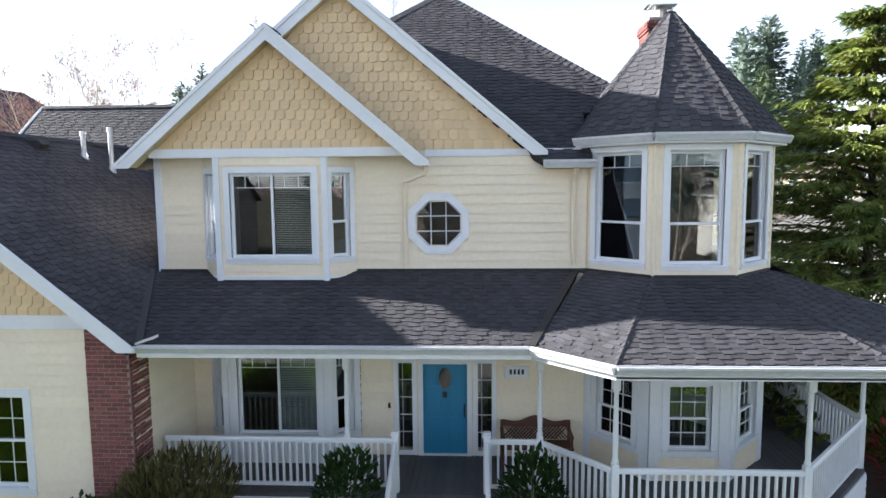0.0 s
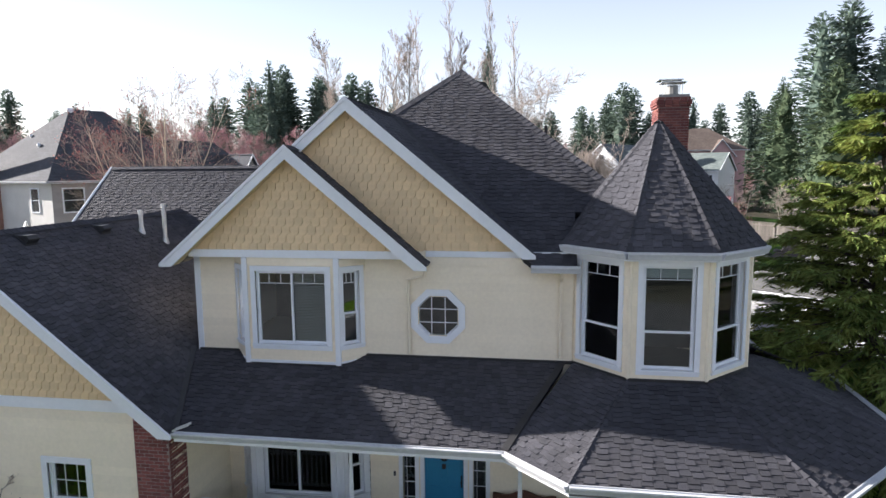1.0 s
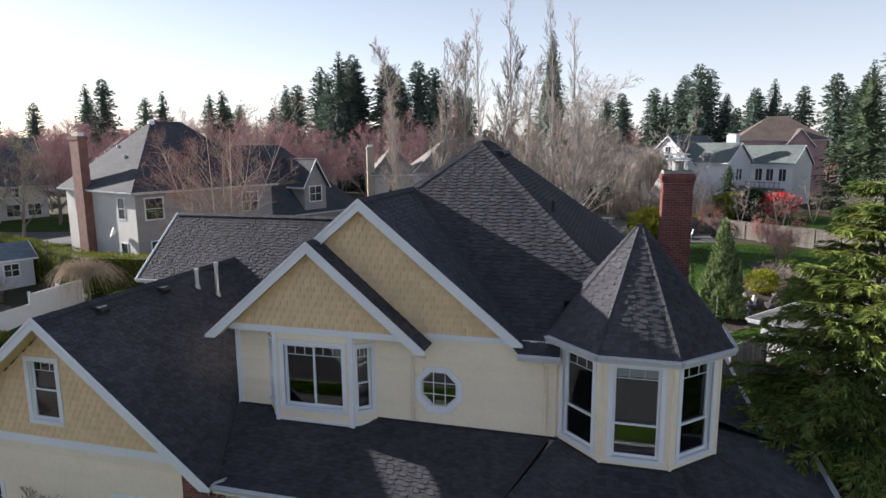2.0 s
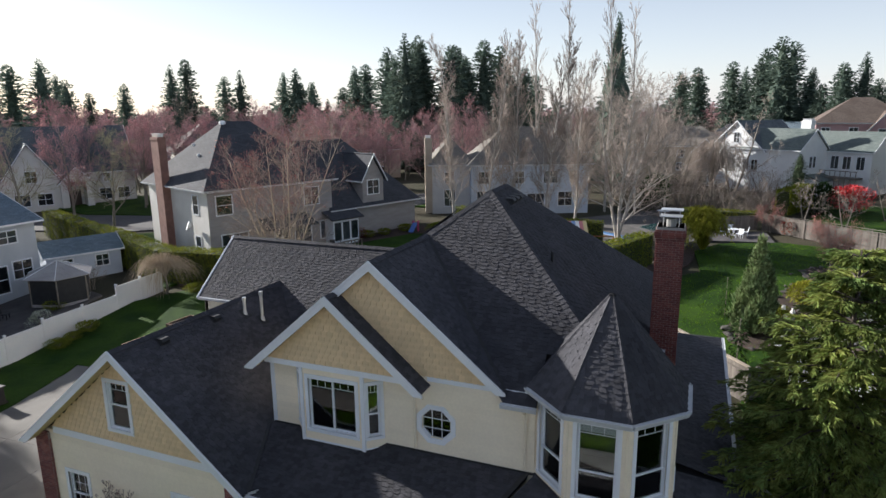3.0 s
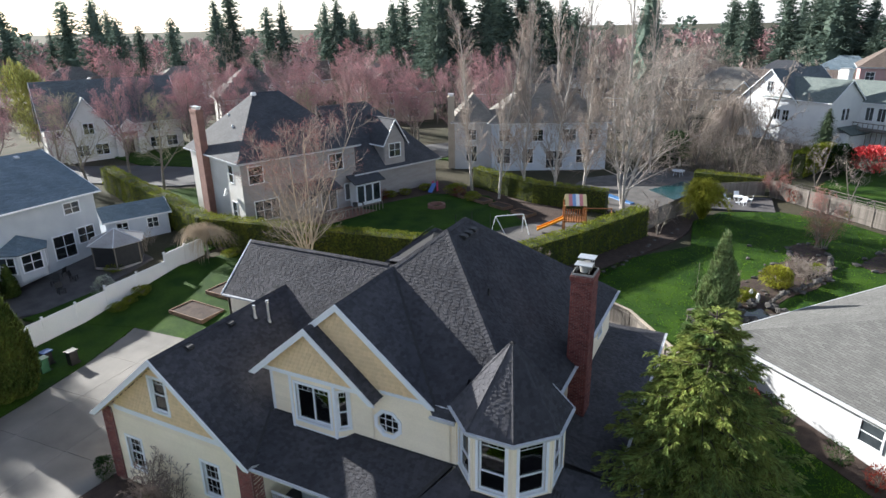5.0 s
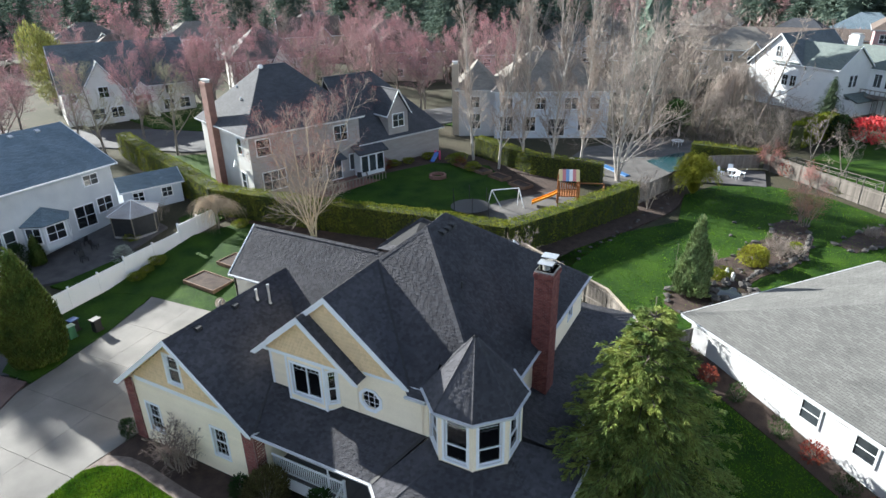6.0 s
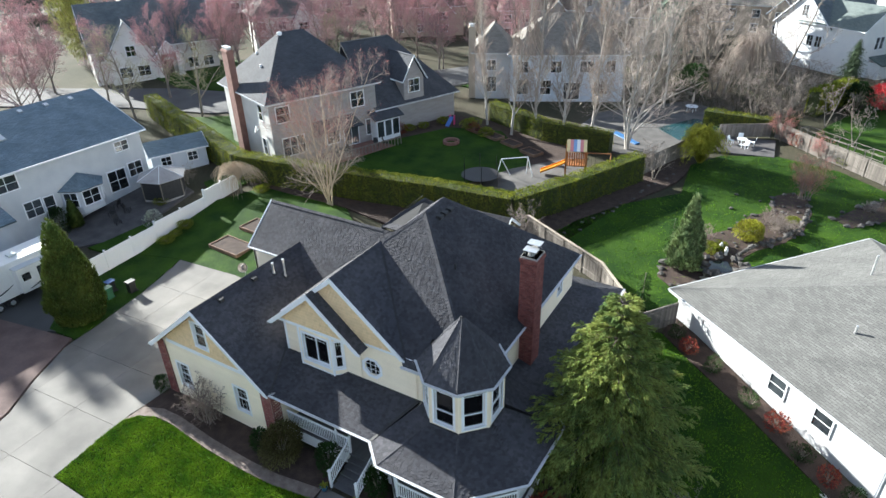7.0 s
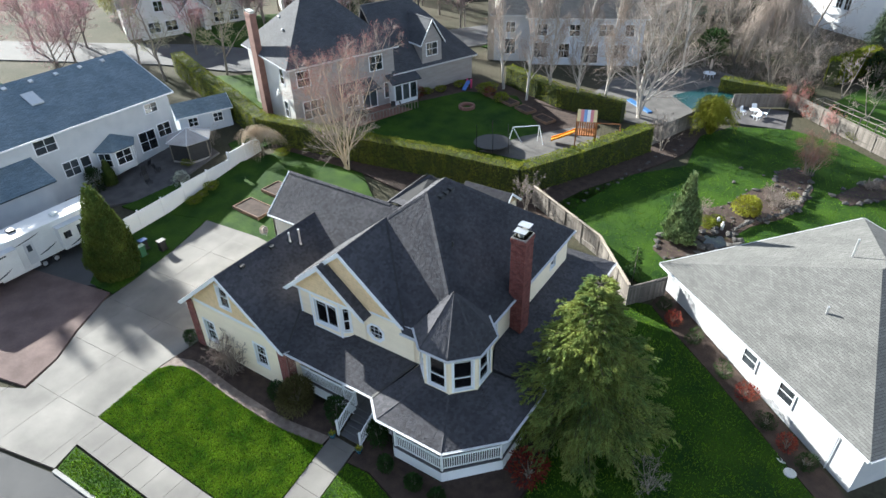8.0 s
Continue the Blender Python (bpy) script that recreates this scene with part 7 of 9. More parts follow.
block(nA, mA, 5.0, 14.5, -3.6, 0.0, -0.2, 1.75 - gA, M_FARBRICK, "terrace")
for k in range(22):
    x = 5.0 + k * 9.5 / 21
    g = Geo()
    g.box(x - 0.04, x + 0.04, -3.6, -3.52, 1.75 - gA, 2.6 - gA, mA)
    part("terrace_post", g, M_BARK, nA)
g = Geo()
g.box(5.0, 14.5, -3.62, -3.5, 2.58 - gA, 2.68 - gA, mA)
part("terrace_rail", g, M_BARK, nA)
g = Geo()
c = Vector((0.2, 3.0, 5.2 - gA))
g.tube([c + Vector((-0.5, 0, 0)), c + Vector((-0.75, 0.1, 0.1)), c + Vector((-0.8, 0.12, 0.12))], [0.05, 0.4, 0.45], 14)
g2 = Geo()
g2.v, g2.f = [xf(mA, p) for p in g.v], g.f
part("satellite_dish", g2, M_WHITE, nA)

# the blue-grey house behind the birches
nB = thing("blue_grey_house", "two-storey blue-grey house with a tan roof behind birches", "house", (-14, 64, 2))
mB = place((-20.0, 60.0), 0.90, 0.43)
block(nB, mB, 0, 15.5, 0, 10, -0.2, 6.2, M_BLUEG)
hip(nB, mB, 0, 15.5, 0, 10, 6.4, 4.6, M_RTAN, 0.5)
block(nB, mB, -5.0, 0.2, 1.5, 9.0, -0.2, 6.2, M_WSIDE, "side_wing")
hip(nB, mB, -5.0, 0.2, 1.5, 9.0, 6.4, 3.4, M_RTAN, 0.5)
stack(nB, mB, -5.9, -5.0, 1.2, 2.6, 9.8, M_TANW)
for x, z, w, h in ((0.8, 0.9, 1.7, 2.0), (4.2, 0.9, 1.4, 1.9), (7.4, 0.2, 2.2, 2.3), (11.5, 0.9, 1.8, 1.8), (1.0, 3.9, 1.4, 1.5), (5.5, 3.9, 1.4, 1.5), (9.5, 3.9, 1.8, 1.5), (13.0, 3.9, 1.2, 1.5)):
    pane_window(nB, mB, x, z, w, h, -0.01)
for x, z, w, h in ((-3.4, 0.9, 1.4, 2.1), (-3.3, 3.9, 1.2, 1.4)):
    pane_window(nB, mB, x, z, w, h, 1.49)

# the blue-roofed white house beyond the white fence
nC = thing("blue_roofed_house", "long white house with a slate-blue roof and bay window", "house", (-48, 11, 0))
mC = Matrix.Translation((0, 0, 1.25)) @ place((-44.3, -16.0), 0.02, 1.0)
block(nC, mC, 0, 34.2, 0, 15.0, -1.4, 5.75, M_NCW)
gable_roof(nC, mC, 0, 34.2, 0, 15.0, 5.95, 3.1, M_RBLUE, M_NCW, 0.5)
block(nC, mC, 0, 18.3, -3.2, 0.2, -1.4, 2.75, M_NCW, "lean_to")
slope(nC, [xf(mC, p) for p in ((-0.4, -3.7, 2.7), (18.8, -3.7, 2.7), (18.8, 0.1, 4.2), (-0.4, 0.1, 4.2))], M_RBLUE)
for x, z, w, h, c in ((19.4, 4.0, 2.0, 1.35, 2), (31.2, 4.2, 1.4, 0.95, 2), (21.2, 0.9, 1.5, 1.5, 2), (29.6, 0.3, 1.9, 2.1, 2), (32.0, 1.2, 1.5, 1.4, 2), (23.0, 0.3, 0.9, 2.0, 1), (10, 3.9, 1.8, 1.3, 2)):
    pane_window(nC, mC, x, z, w, h, -0.01, c, 2)
bay = [(24.6, 0), (25.6, -1.5), (27.8, -1.5), (28.8, 0)]
g = Geo()
g.prism([(x, y, -0.1) for x, y in bay], (0, 0, 2.5), mC)
part("bay", g, M_NCW, nC)
top = [(x + (x - 26.7) * 0.12, y * 1.2 - 0.1, 2.4) for x, y in bay]
for a, b in zip(top, top[1:]):
    slope(nC, [xf(mC, p) for p in (a, b, (26.7, 0.0, 3.6))], M_RBLUE, 0.1)
for a, b in zip(bay, bay[1:]):
    mm, ln = face_frame(xf(mC, (*a, 0))[:2], xf(mC, (*b, 0))[:2])
    pane_window(nC, mm, 0.3, 1.25 + 0.7, ln - 0.6, 1.4, -0.01, 2, 2)
sky_l = Geo()
sky_l.prism([(22.0, 3.4, 7.45), (23.2, 3.4, 7.45), (23.2, 5.2, 8.2), (22.0, 5.2, 8.2)], (0, -0.05, 0.14), mC)
part("skylight", sky_l, M_NCW, nC, "pale flat skylight", bevel=0.02)
for k in range(7):
    g = Geo()
    x = 16 + k * 2.6
    g.prism([(x, 6.5, 8.68), (x + 0.4, 6.5, 8.68), (x + 0.4, 6.9, 8.84), (x, 6.9, 8.84)], (0, -0.04, 0.12), mC)
    part("roof_vent", g, M_STEEL, nC)

# garden shed and screened gazebo beside it
shed = thing("garden_shed", "small pale garden shed with a blue-grey roof and shuttered windows", "shed", (-43, 24, 0.6))
mS = place((-44.3, 19.2), 0.40, 0.92)
block(shed, mS, 0, 6.0, 0, 3.2, -0.1, 2.5, M_BLUEG)
gable_roof(shed, mS, 0, 6.0, 0, 3.2, 2.55, 1.0, M_RBLUE, M_BLUEG, 0.3)
for x in (1.0, 3.9):
    pane_window(shed, mS, x, 1.0, 1.0, 0.95, -0.01)
gaz = thing("gazebo", "hexagonal screened gazebo with a pale metal roof", "gazebo", (-41.0, 17.0, 0.3))
gcx, gcy, gz0 = -39.4, 16.7, ground_z(-39, 16.7)
hexp = [(gcx + 2.2 * math.cos(k * math.pi / 3 + 0.3), gcy + 2.2 * math.sin(k * math.pi / 3 + 0.3)) for k in range(6)]
M_SCREEN = surf("dark_mesh_screen", (0.014, 0.015, 0.017), (0.022, 0.023, 0.025), 3, 40, 0.8, 0.1)
M_ALU = surf("pale_aluminium_roof", (0.30, 0.285, 0.28), (0.38, 0.365, 0.36), 1, 10, 0.5, 0.05, 20)
for k in range(6):
    a, b = hexp[k], hexp[(k + 1) % 6]
    g = Geo()
    g.tube([(*a, gz0), (*a, gz0 + 2.3)], [0.06, 0.06], 6)
    part("post", g, M_BARK, gaz)
    mm, ln = face_frame(a, b)
    g = Geo()
    g.box(0.06, ln - 0.06, -0.01, 0.01, gz0 + 0.22, gz0 + 2.2, mm)
    part("screen", g, M_SCREEN, gaz)
    g = Geo()
    g.box(0.05, ln - 0.05, -0.03, 0.03, gz0, gz0 + 0.22, mm)
    part("panel", g, M_ALU, gaz)
    o = 1.18
    aa, bb = [(gcx + (p[0] - gcx) * o, gcy + (p[1] - gcy) * o) for p in (a, b)]
    slope(gaz, [(*aa, gz0 + 2.25), (*bb, gz0 + 2.25), (gcx, gcy, gz0 + 3.3)], M_ALU, 0.06)
    g = Geo()
    g.tube([(*aa, gz0 + 2.27), (gcx, gcy, gz0 + 3.33)], [0.03, 0.03], 5)
    part("rib", g, M_WHITE, gaz)

# the single-storey neighbour with the pale grey roof
nD = thing("grey_roofed_house", "white single-storey house with a pale grey shingle roof", "house", (18, 12, 0))
dirx, diry = (25.3 - 11.3), (7.6 - 19.1)
mD = place((11.9, 19.4), dirx, diry)
LD = math.hypot(25.0 - 11.9, 8.0 - 19.4)
zD = 3.35 - ground_z(11.9, 19.4)
block(nD, mD, 0, LD, 0.0, 18.0, -1.6, zD - 0.1, M_WSIDE)
hip(nD, mD, 0.2, LD - 0.2, 0.2, 17.8, zD, 3.5, M_RGREY, 0.7)
g = Geo()
g.box(-0.45, LD + 0.45, -0.53, 0.0, zD - 0.24, zD - 0.2, mD)
part("soffit", g, M_WHITE, nD)
for x in (8.4, 11.5):
    pane_window(nD, mD, x, 0.45, 1.1, 1.15, -0.01, 1, 2)
g = Geo()
g.tube([(0, 0, -1.1), (0, 0, zD - 0.2)], [0.045, 0.045], 4)
g2 = Geo()
g2.v, g2.f = [xf(mD, (p[0] + LD - 1.6, p[1] - 0.06, p[2])) for p in g.v], g.f
part("downspout", g2, M_WHITE, nD)
for x, y in ((9.5, 4.2), (6.0, 9.5), (12.5, 10.5)):
    g = Geo()
    zz = zD + (y + 0.5) / 9.5 * 3.5
    g.tube([(x, y, zD + 0.5), (x, y, zD + min(y, 18 - y) * 0.37 + 0.75)], [0.07, 0.07], 8)
    g2 = Geo()
    g2.v, g2.f = [xf(mD, p) for p in g.v], g.f
    part("vent_pipe", g2, M_STEEL, nD)

# the white gabled house on the rise
nE = thing("white_house", "tall white gabled house with a grey-green roof", "house", (16, 100, 2))
mE = place((8.9, 102.7), 12.6, -9.5)
gE = mE.translation.z
zE = lambda z: z - gE
block(nE, mE, 0, 10.2, 0, 12, -0.5, zE(8.75), M_WHITEH)
gable_roof(nE, mE, 0, 10.2, 0, 12, zE(8.75), 4.7, M_RSLATE, M_WHITEH, 0.35, "y")
block(nE, mE, 10.2, 15.8, 0, 7.7, -0.5, zE(9.2), M_WHITEH, "wing")
gable_roof(nE, mE, 4.5, 15.8, 0, 7.7, zE(9.2), 3.0, M_RGREEN, M_WHITEH, 0.3)
for x, z in ((6.6, 5.6), (8.1, 5.6), (4.6, 9.9)):
    pane_window(nE, mE, x, zE(z), 1.0, 1.6, -0.01, 2, 2)
mE2 = mE @ Matrix.Translation((15.8, 0, 0)) @ Matrix.Rotation(radians(90), 4, "Z")
for x in (2.9, 3.9):
    pane_window(nE, mE2, x, zE(6.2), 0.7, 1.7, -0.01, 1, 2)
block(nE, mE2, 2.6, 7.0, -2.0, 0.0, -0.5, zE(4.4), M_WHITEH, "lean_to")
slope(nE, [xf(mE2, p) for p in ((2.4, -2.4, zE(4.3)), (7.2, -2.4, zE(4.3)), (7.2, 0, zE(5.2)), (2.4, 0, zE(5.2)))], M_RGREEN)
block(nE, mE, 12.0, 22.5, 7.7, 14.5, -0.5, zE(8.9), M_WHITEH, "rear_wing")
gable_roof(nE, mE, 10.0, 22.5, 7.7, 14.5, zE(8.9), 2.8, M_RGREEN, M_WHITEH, 0.3)
for x in (16.6, 18.4, 20.4):
    pane_window(nE, mE, x, zE(6.0), 1.1, 1.9, 7.69, 2, 1)
block(nE, mE, 16.0, 21.5, 5.6, 7.7, zE(4.6), zE(4.8), M_CEDARF, "deck")
for k in range(8):
    g = Geo()
    g.box(16.1 + 0.76 * k, 16.18 + 0.76 * k, 5.6, 5.68, -0.5, zE(5.8), mE)
    part("deck_post", g, M_CEDARF, nE)
g = Geo()
g.box(16.0, 21.6, 5.58, 5.7, zE(5.75), zE(5.85), mE)
part("deck_rail", g, M_CEDARF, nE)
stack(nE, mE, 12.4, 14.0, 5.6, 6.8, zE(13.4), M_WHITEH, zE(9.0))

# farther houses
HOUSES_FAR = []


def far_house(x, y, ux, uy, w, d, h, rise, wallm, roofm, label, style="gable", arch=False):
    t = thing("distant_house", label, "house", (x, y, ground_z(x, y)), group="houses across the back street")
    m = place((x, y), ux, uy)
    block(t, m, 0, w, 0, d, -0.5, h, wallm)
    (gable_roof(t, m, 0, w, 0, d, h, rise, roofm, wallm, 0.5) if style == "gable" else hip(t, m, 0, w, 0, d, h + 0.2, rise, roofm, 0.6))
    g0 = w * 0.55
    gable_roof(t, m, g0, g0 + w * 0.3, -1.2, d * 0.5, h - 0.6, rise * 0.62, roofm, wallm, 0.4, "y")
    block(t, m, g0, g0 + w * 0.3, -1.2, 0.5, -0.5, h - 0.5, wallm, "front_bay")
    for k in range(max(2, int(w / 4))):
        xx = 0.9 + k * (w - 2) / max(1, int(w / 4))
        if g0 - 1.3 < xx < g0 + w * 0.3:
            continue
        for z in (0.9, h - 2.1):
            pane_window(t, m, xx, z, 1.3, 1.4, -0.01)
    for z in (0.9, h - 2.3):
        pane_window(t, m, g0 + w * 0.08, z, w * 0.14, 1.4, -1.21)
    ml = m @ Matrix.Translation((w, 0, 0)) @ Matrix.Rotation(radians(90), 4, "Z")
    for z in (0.9, h - 2.1):
        pane_window(t, ml, d * 0.4, z, 1.3, 1.4, -0.01)
    return t


def arched_house():
    """Steep-roofed pale house with a cross gable and an arched entrance."""
    t = thing("arched_house", "pale stucco house with a steep dark roof and arched entrance", "house", (-85, 41, ground_z(-85, 41)))
    m = place((-85.5, 40.0), 0.47, 0.88)
    block(t, m, 0, 20, 0, 10.5, -0.5, 5.6, M_PALE)
    gable_roof(t, m, 0, 20, 0, 10.5, 5.6, 6.4, M_RSLATE, M_PALE, 0.4)
    block(t, m, 2.2, 9.4, -1.6, 0.3, -0.5, 4.6, M_PALE, "front_wing")
    gable_roof(t, m, 2.2, 9.4, -1.6, 5.5, 4.6, 5.2, M_RSLATE, M_PALE, 0.35, "y")
    gable_roof(t, m, 9.2, 13.6, -2.4, 3.0, 4.0, 2.2, M_RSLATE, M_PALE, 0.3, "y")
    for x0, x1 in ((9.3, 10.2), (12.6, 13.5)):
        block(t, m, x0, x1, -2.4, 0.2, -0.5, 4.1, M_PALE, "porch_pier")
    g = Geo()
    pts = [(10.2, 4.1), (10.2, 2.4)] + [(11.4 - 1.2 * math.cos(math.pi * k / 8), 2.4 + 1.2 * math.sin(math.pi * k / 8)) for k in range(1, 8)] + [(12.6, 2.4), (12.6, 4.1)]
    g.prism([(x, -2.4, z) for x, z in reversed(pts)], (0, 0.4, 0), m)
    part("arch", g, M_FARBRICK, t)
    block(t, m, 10.6, 12.2, -0.06, 0.0, -0.2, 2.6, M_BENCHFAR, "door")
    for x, z, w in ((3.6, 0.9, 1.8), (6.4, 0.9, 1.8), (5.2, 4.2, 1.4)):
        pane_window(t, m, x, z, w, 1.6, -1.61)
    for x in (14.8, 17.4):
        pane_window(t, m, x, 0.9, 1.6, 1.6, -0.01)
    for x in (1.0, 15.5):
        pane_window(t, m, x, 3.6, 1.0, 1.2, -0.01)


M_BENCHFAR = surf("dark_far_door", (0.05, 0.03, 0.025), (0.07, 0.045, 0.035), 2, 10, 0.5, 0.05)
arched_house()
far_house(-75, 66, 0.62, 0.78, 13, 11, 6.6, 5.2, M_PALE, M_RGREY, "pale two-storey house with a light grey pyramid roof", "hip")
far_house(-62, 92, 0.8, 0.6, 15, 11, 5.6, 4.0, M_TANW, M_RBROWN, "tan house with a brown roof among red trees", "hip")
far_house(-40, 98, 0.9, 0.4, 16, 11, 5.6, 4.2, M_GREY, M_RBROWN, "grey house with a brown roof among bare trees", "hip")
far_house(-14, 100, 1.0, 0.1, 15, 10, 5.6, 4.0, M_TANW, M_RBROWN, "tan house with a brown roof among bare trees", "hip")
far_house(-112, 62, 0.55, 0.83, 15, 11, 5.8, 4.0, M_PALE, M_RBROWN, "pale house with a brown roof", "hip")
far_house(-58, 128, 0.9, 0.4, 18, 12, 5.6, 4.2, M_GREY, M_RDARK, "grey house with a dark roof in the distance", "hip")
far_house(-104, 112, 0.7, 0.7, 16, 12, 5.8, 4.2, M_TANW, M_RBROWN, "tan house with a brown roof in the distance")
far_house(-22, 142, 1.0, 0.0, 60, 16, 6.0, 1.6, M_TANW, M_RBROWN, "long low building with a brown roof in the distance", "hip")
far_house(27.2, 119, 1.0, -0.06, 15.2, 12, 10.2, 4.6, M_PINK, M_RBROWN, "pink house with a brown roof on the rise", "hip")
far_house(46, 165, 0.9, -0.3, 20, 12, 6.0, 3.6, M_PINK, M_RBROWN, "dull red house with a brown roof on the rise", "hip")
far_house(8, 150, 0.95, -0.2, 14, 10, 5.8, 3.6, M_BLUEG, M_RDARK, "blue-grey house with a dark roof in the distance", "hip")
far_house(60, 110, 0.8, -0.6, 15, 11, 5.8, 3.8, M_TANW, M_RBROWN, "tan house with a brown roof on the rise", "hip")
for x, y, ux, uy, wall_paint, roof_paint, words in (
        (-128, 96, 0.6, 0.8, M_PALE, M_RTAN, "pale house with a tan roof in the distance"), (-124, 140, 0.7, 0.7, M_TANW, M_RGREY, "tan house with a grey roof in the distance"),
        (-96, 160, 0.8, 0.6, M_PALE, M_RTAN, "pale house with a tan roof in the distance"), (-76, 152, 0.8, 0.6, M_GREY, M_RBROWN, "grey house with a brown roof in the distance"),
        (-38, 150, 0.9, 0.3, M_PALE, M_RGREY, "pale house with a grey roof in the distance"), (-80, 116, 0.8, 0.6, M_WSIDE, M_RTAN, "white house with a tan roof in the distance"),
        (-36, 122, 0.9, 0.4, M_WSIDE, M_RGREY, "white house with a grey roof in the distance"), (-150, 118, 0.6, 0.8, M_TANW, M_RTAN, "tan house with a tan roof in the distance"),
        (-2, 122, 1.0, 0.0, M_TANW, M_RTAN, "tan house with a tan roof in the distance"), (-14, 178, 1.0, 0.0, M_PALE, M_RTAN, "pale house with a tan roof in the distance"),
        (22, 172, 0.9, -0.2, M_WSIDE, M_RBLUE, "white house with a blue-grey roof in the distance"), (-58, 186, 0.9, 0.3, M_TANW, M_RGREY, "tan house with a grey roof in the distance")):
    far_house(x, y, ux, uy, 15, 11, 5.6, 3.8, wall_paint, roof_paint, words, "hip")
    HOUSES_FAR.append((x, y))
far_house(-150, 80, 0.5, 0.85, 16, 12, 5.8, 4.0, M_GREY, M_RGREY, "grey house in the distance", "hip")

# ---- fences ----
def picket_fence(name, pts, h, label, mat, width=0.14, gap=0.01, post=2.4, top=True):
    t = thing(name, label, "fence", (*pts[0], ground_z(*pts[0])))
    for a, b in zip(pts, pts[1:]):
        m, ln = face_frame(a, b)
        za, zb = ground_z(*a), ground_z(*b)
        x = 0.0
        while x < ln - 0.05:
            z = za + (zb - za) * x / ln
            g = Geo()
            j = RNG.uniform(-0.03, 0.03)
            g.box(x + gap / 2, x + width - gap / 2, -0.01 + j * 0.2, 0.012 + j * 0.2, z - 0.05, z + h + j, m)
            part("plank", g, mat, t)
            x += width
        n = max(1, round(ln / post))
        for k in range(n + 1):
            x = ln * k / n
            z = za + (zb - za) * x / ln
            g = Geo()
            g.box(x - 0.05, x + 0.05, -0.07, 0.03, z - 0.1, z + h + 0.08, m)
            part("post", g, mat, t)
        for z in (0.4, h - 0.25) + ((h + 0.02,) if top else ()):
            g = Geo()
            g.prism([(0, 0.03, za + z), (0, -0.05, za + z), (0, -0.05, za + z + 0.07), (0, 0.03, za + z + 0.07)][::-1], (ln, 0, zb - za), m)
            part("rail", g, mat, t)
    return t


picket_fence("wooden_fence", [(14.2, 59.5), (19.5, 54.6), (24.8, 50.0), (33, 43.5)], 1.75, "weathered grey cedar board fence along the back lawn", M_CEDARF, 0.16)
picket_fence("wooden_fence", [(3.4, 42.2), (6.6, 50.8)], 1.8, "dark grey board fence beside the hedge", M_CEDARF, 0.16)
picket_fence("wooden_fence", [(8.4, 56.8), (13.6, 59.6)], 1.5, "dark board fence behind the patio", M_CEDARF, 0.18)
picket_fence("garden_fence", [(-2.2, 25.6), (2.0, 23.2), (5.9, 21.0), (10.0, 16.3)], 1.8, "brown board fence with a pale top rail beside the house", M_CEDARF, 0.14)
picket_fence("side_gate", [(10.0, 16.3), (12.0, 18.6)], 1.7, "brown board fence between the two houses", M_CEDARF, 0.14)
cap = Geo()
for a, b in zip([(-2.2, 25.6), (2.0, 23.2), (5.9, 21.0)], [(2.0, 23.2), (5.9, 21.0), (10.0, 16.3)]):
    m, ln = face_frame(a, b)
    cap.prism([(0, 0.1, ground_z(*a) + 1.9), (0, -0.1, ground_z(*a) + 1.9), (0, -0.1, ground_z(*a) + 1.95), (0, 0.1, ground_z(*a) + 1.95)][::-1], (ln, 0, ground_z(*b) - ground_z(*a)), m)
single("fence_cap", cap, M_TANW, "pale top board resting on the garden fence", "fence rail")
vinyl = thing("white_fence", "solid white vinyl panel fence beside the garden lawn", "fence", (-34.5, 8, 0))
fpts = [(-31.9, -0.5), (-32.3, 5.0), (-32.8, 10.4), (-33.2, 16.6), (-33.6, 21.4)]
for a, b in zip(fpts, fpts[1:]):
    m, ln = face_frame(a, b)
    za = ground_z(*a)
    n = 2
    for k in range(n):
        x0, x1 = ln * k / n, ln * (k + 1) / n
        g = Geo()
        g.box(x0 + 0.06, x1 - 0.06, -0.02, 0.02, za + 0.06, za + 1.72, m)
        g.box(x0 + 0.06, x1 - 0.06, -0.04, 0.04, za + 1.68, za + 1.80, m)
        g.box(x0 + 0.06, x1 - 0.06, -0.04, 0.04, za + 0.05, za + 0.2, m)
        part("panel", g, M_FENCEW, vinyl)
        g = Geo()
        g.box(x0 - 0.065, x0 + 0.065, -0.065, 0.065, za - 0.1, za + 1.92, m)
        g.box(x0 - 0.08, x0 + 0.08, -0.08, 0.08, za + 1.92, za + 1.97, m)
        part("post", g, M_FENCEW, vinyl)

# ---- garden things ----
M_BEDWOOD = surf("weathered_bed_timber", (0.14, 0.086, 0.056), (0.22, 0.14, 0.096), 1.5, 25, 0.85, 0.3, 40, rnd=0.15)
def raised_bed(x, y, w, d, ang, label, group):
    z = ground_z(x, y)
    t = thing("raised_bed", label, "planter", (x, y, z), group=group)
    m = Matrix.Translation((x, y, z)) @ Matrix.Rotation(ang, 4, "Z")
    for a, b, c, e_ in ((0, w, 0, 0.09), (0, w, d - 0.09, d), (0, 0.09, 0.09, d - 0.09), (w - 0.09, w, 0.09, d - 0.09)):
        g = Geo()
        g.box(a, b, c, e_, 0.0, 0.34, m)
        part("side_board", g, M_BEDWOOD, t, bevel=0.01)
    g = Geo()
    g.box(0.09, w - 0.09, 0.09, d - 0.09, 0.0, 0.26, m)
    part("soil", g, M_MULCH, t)


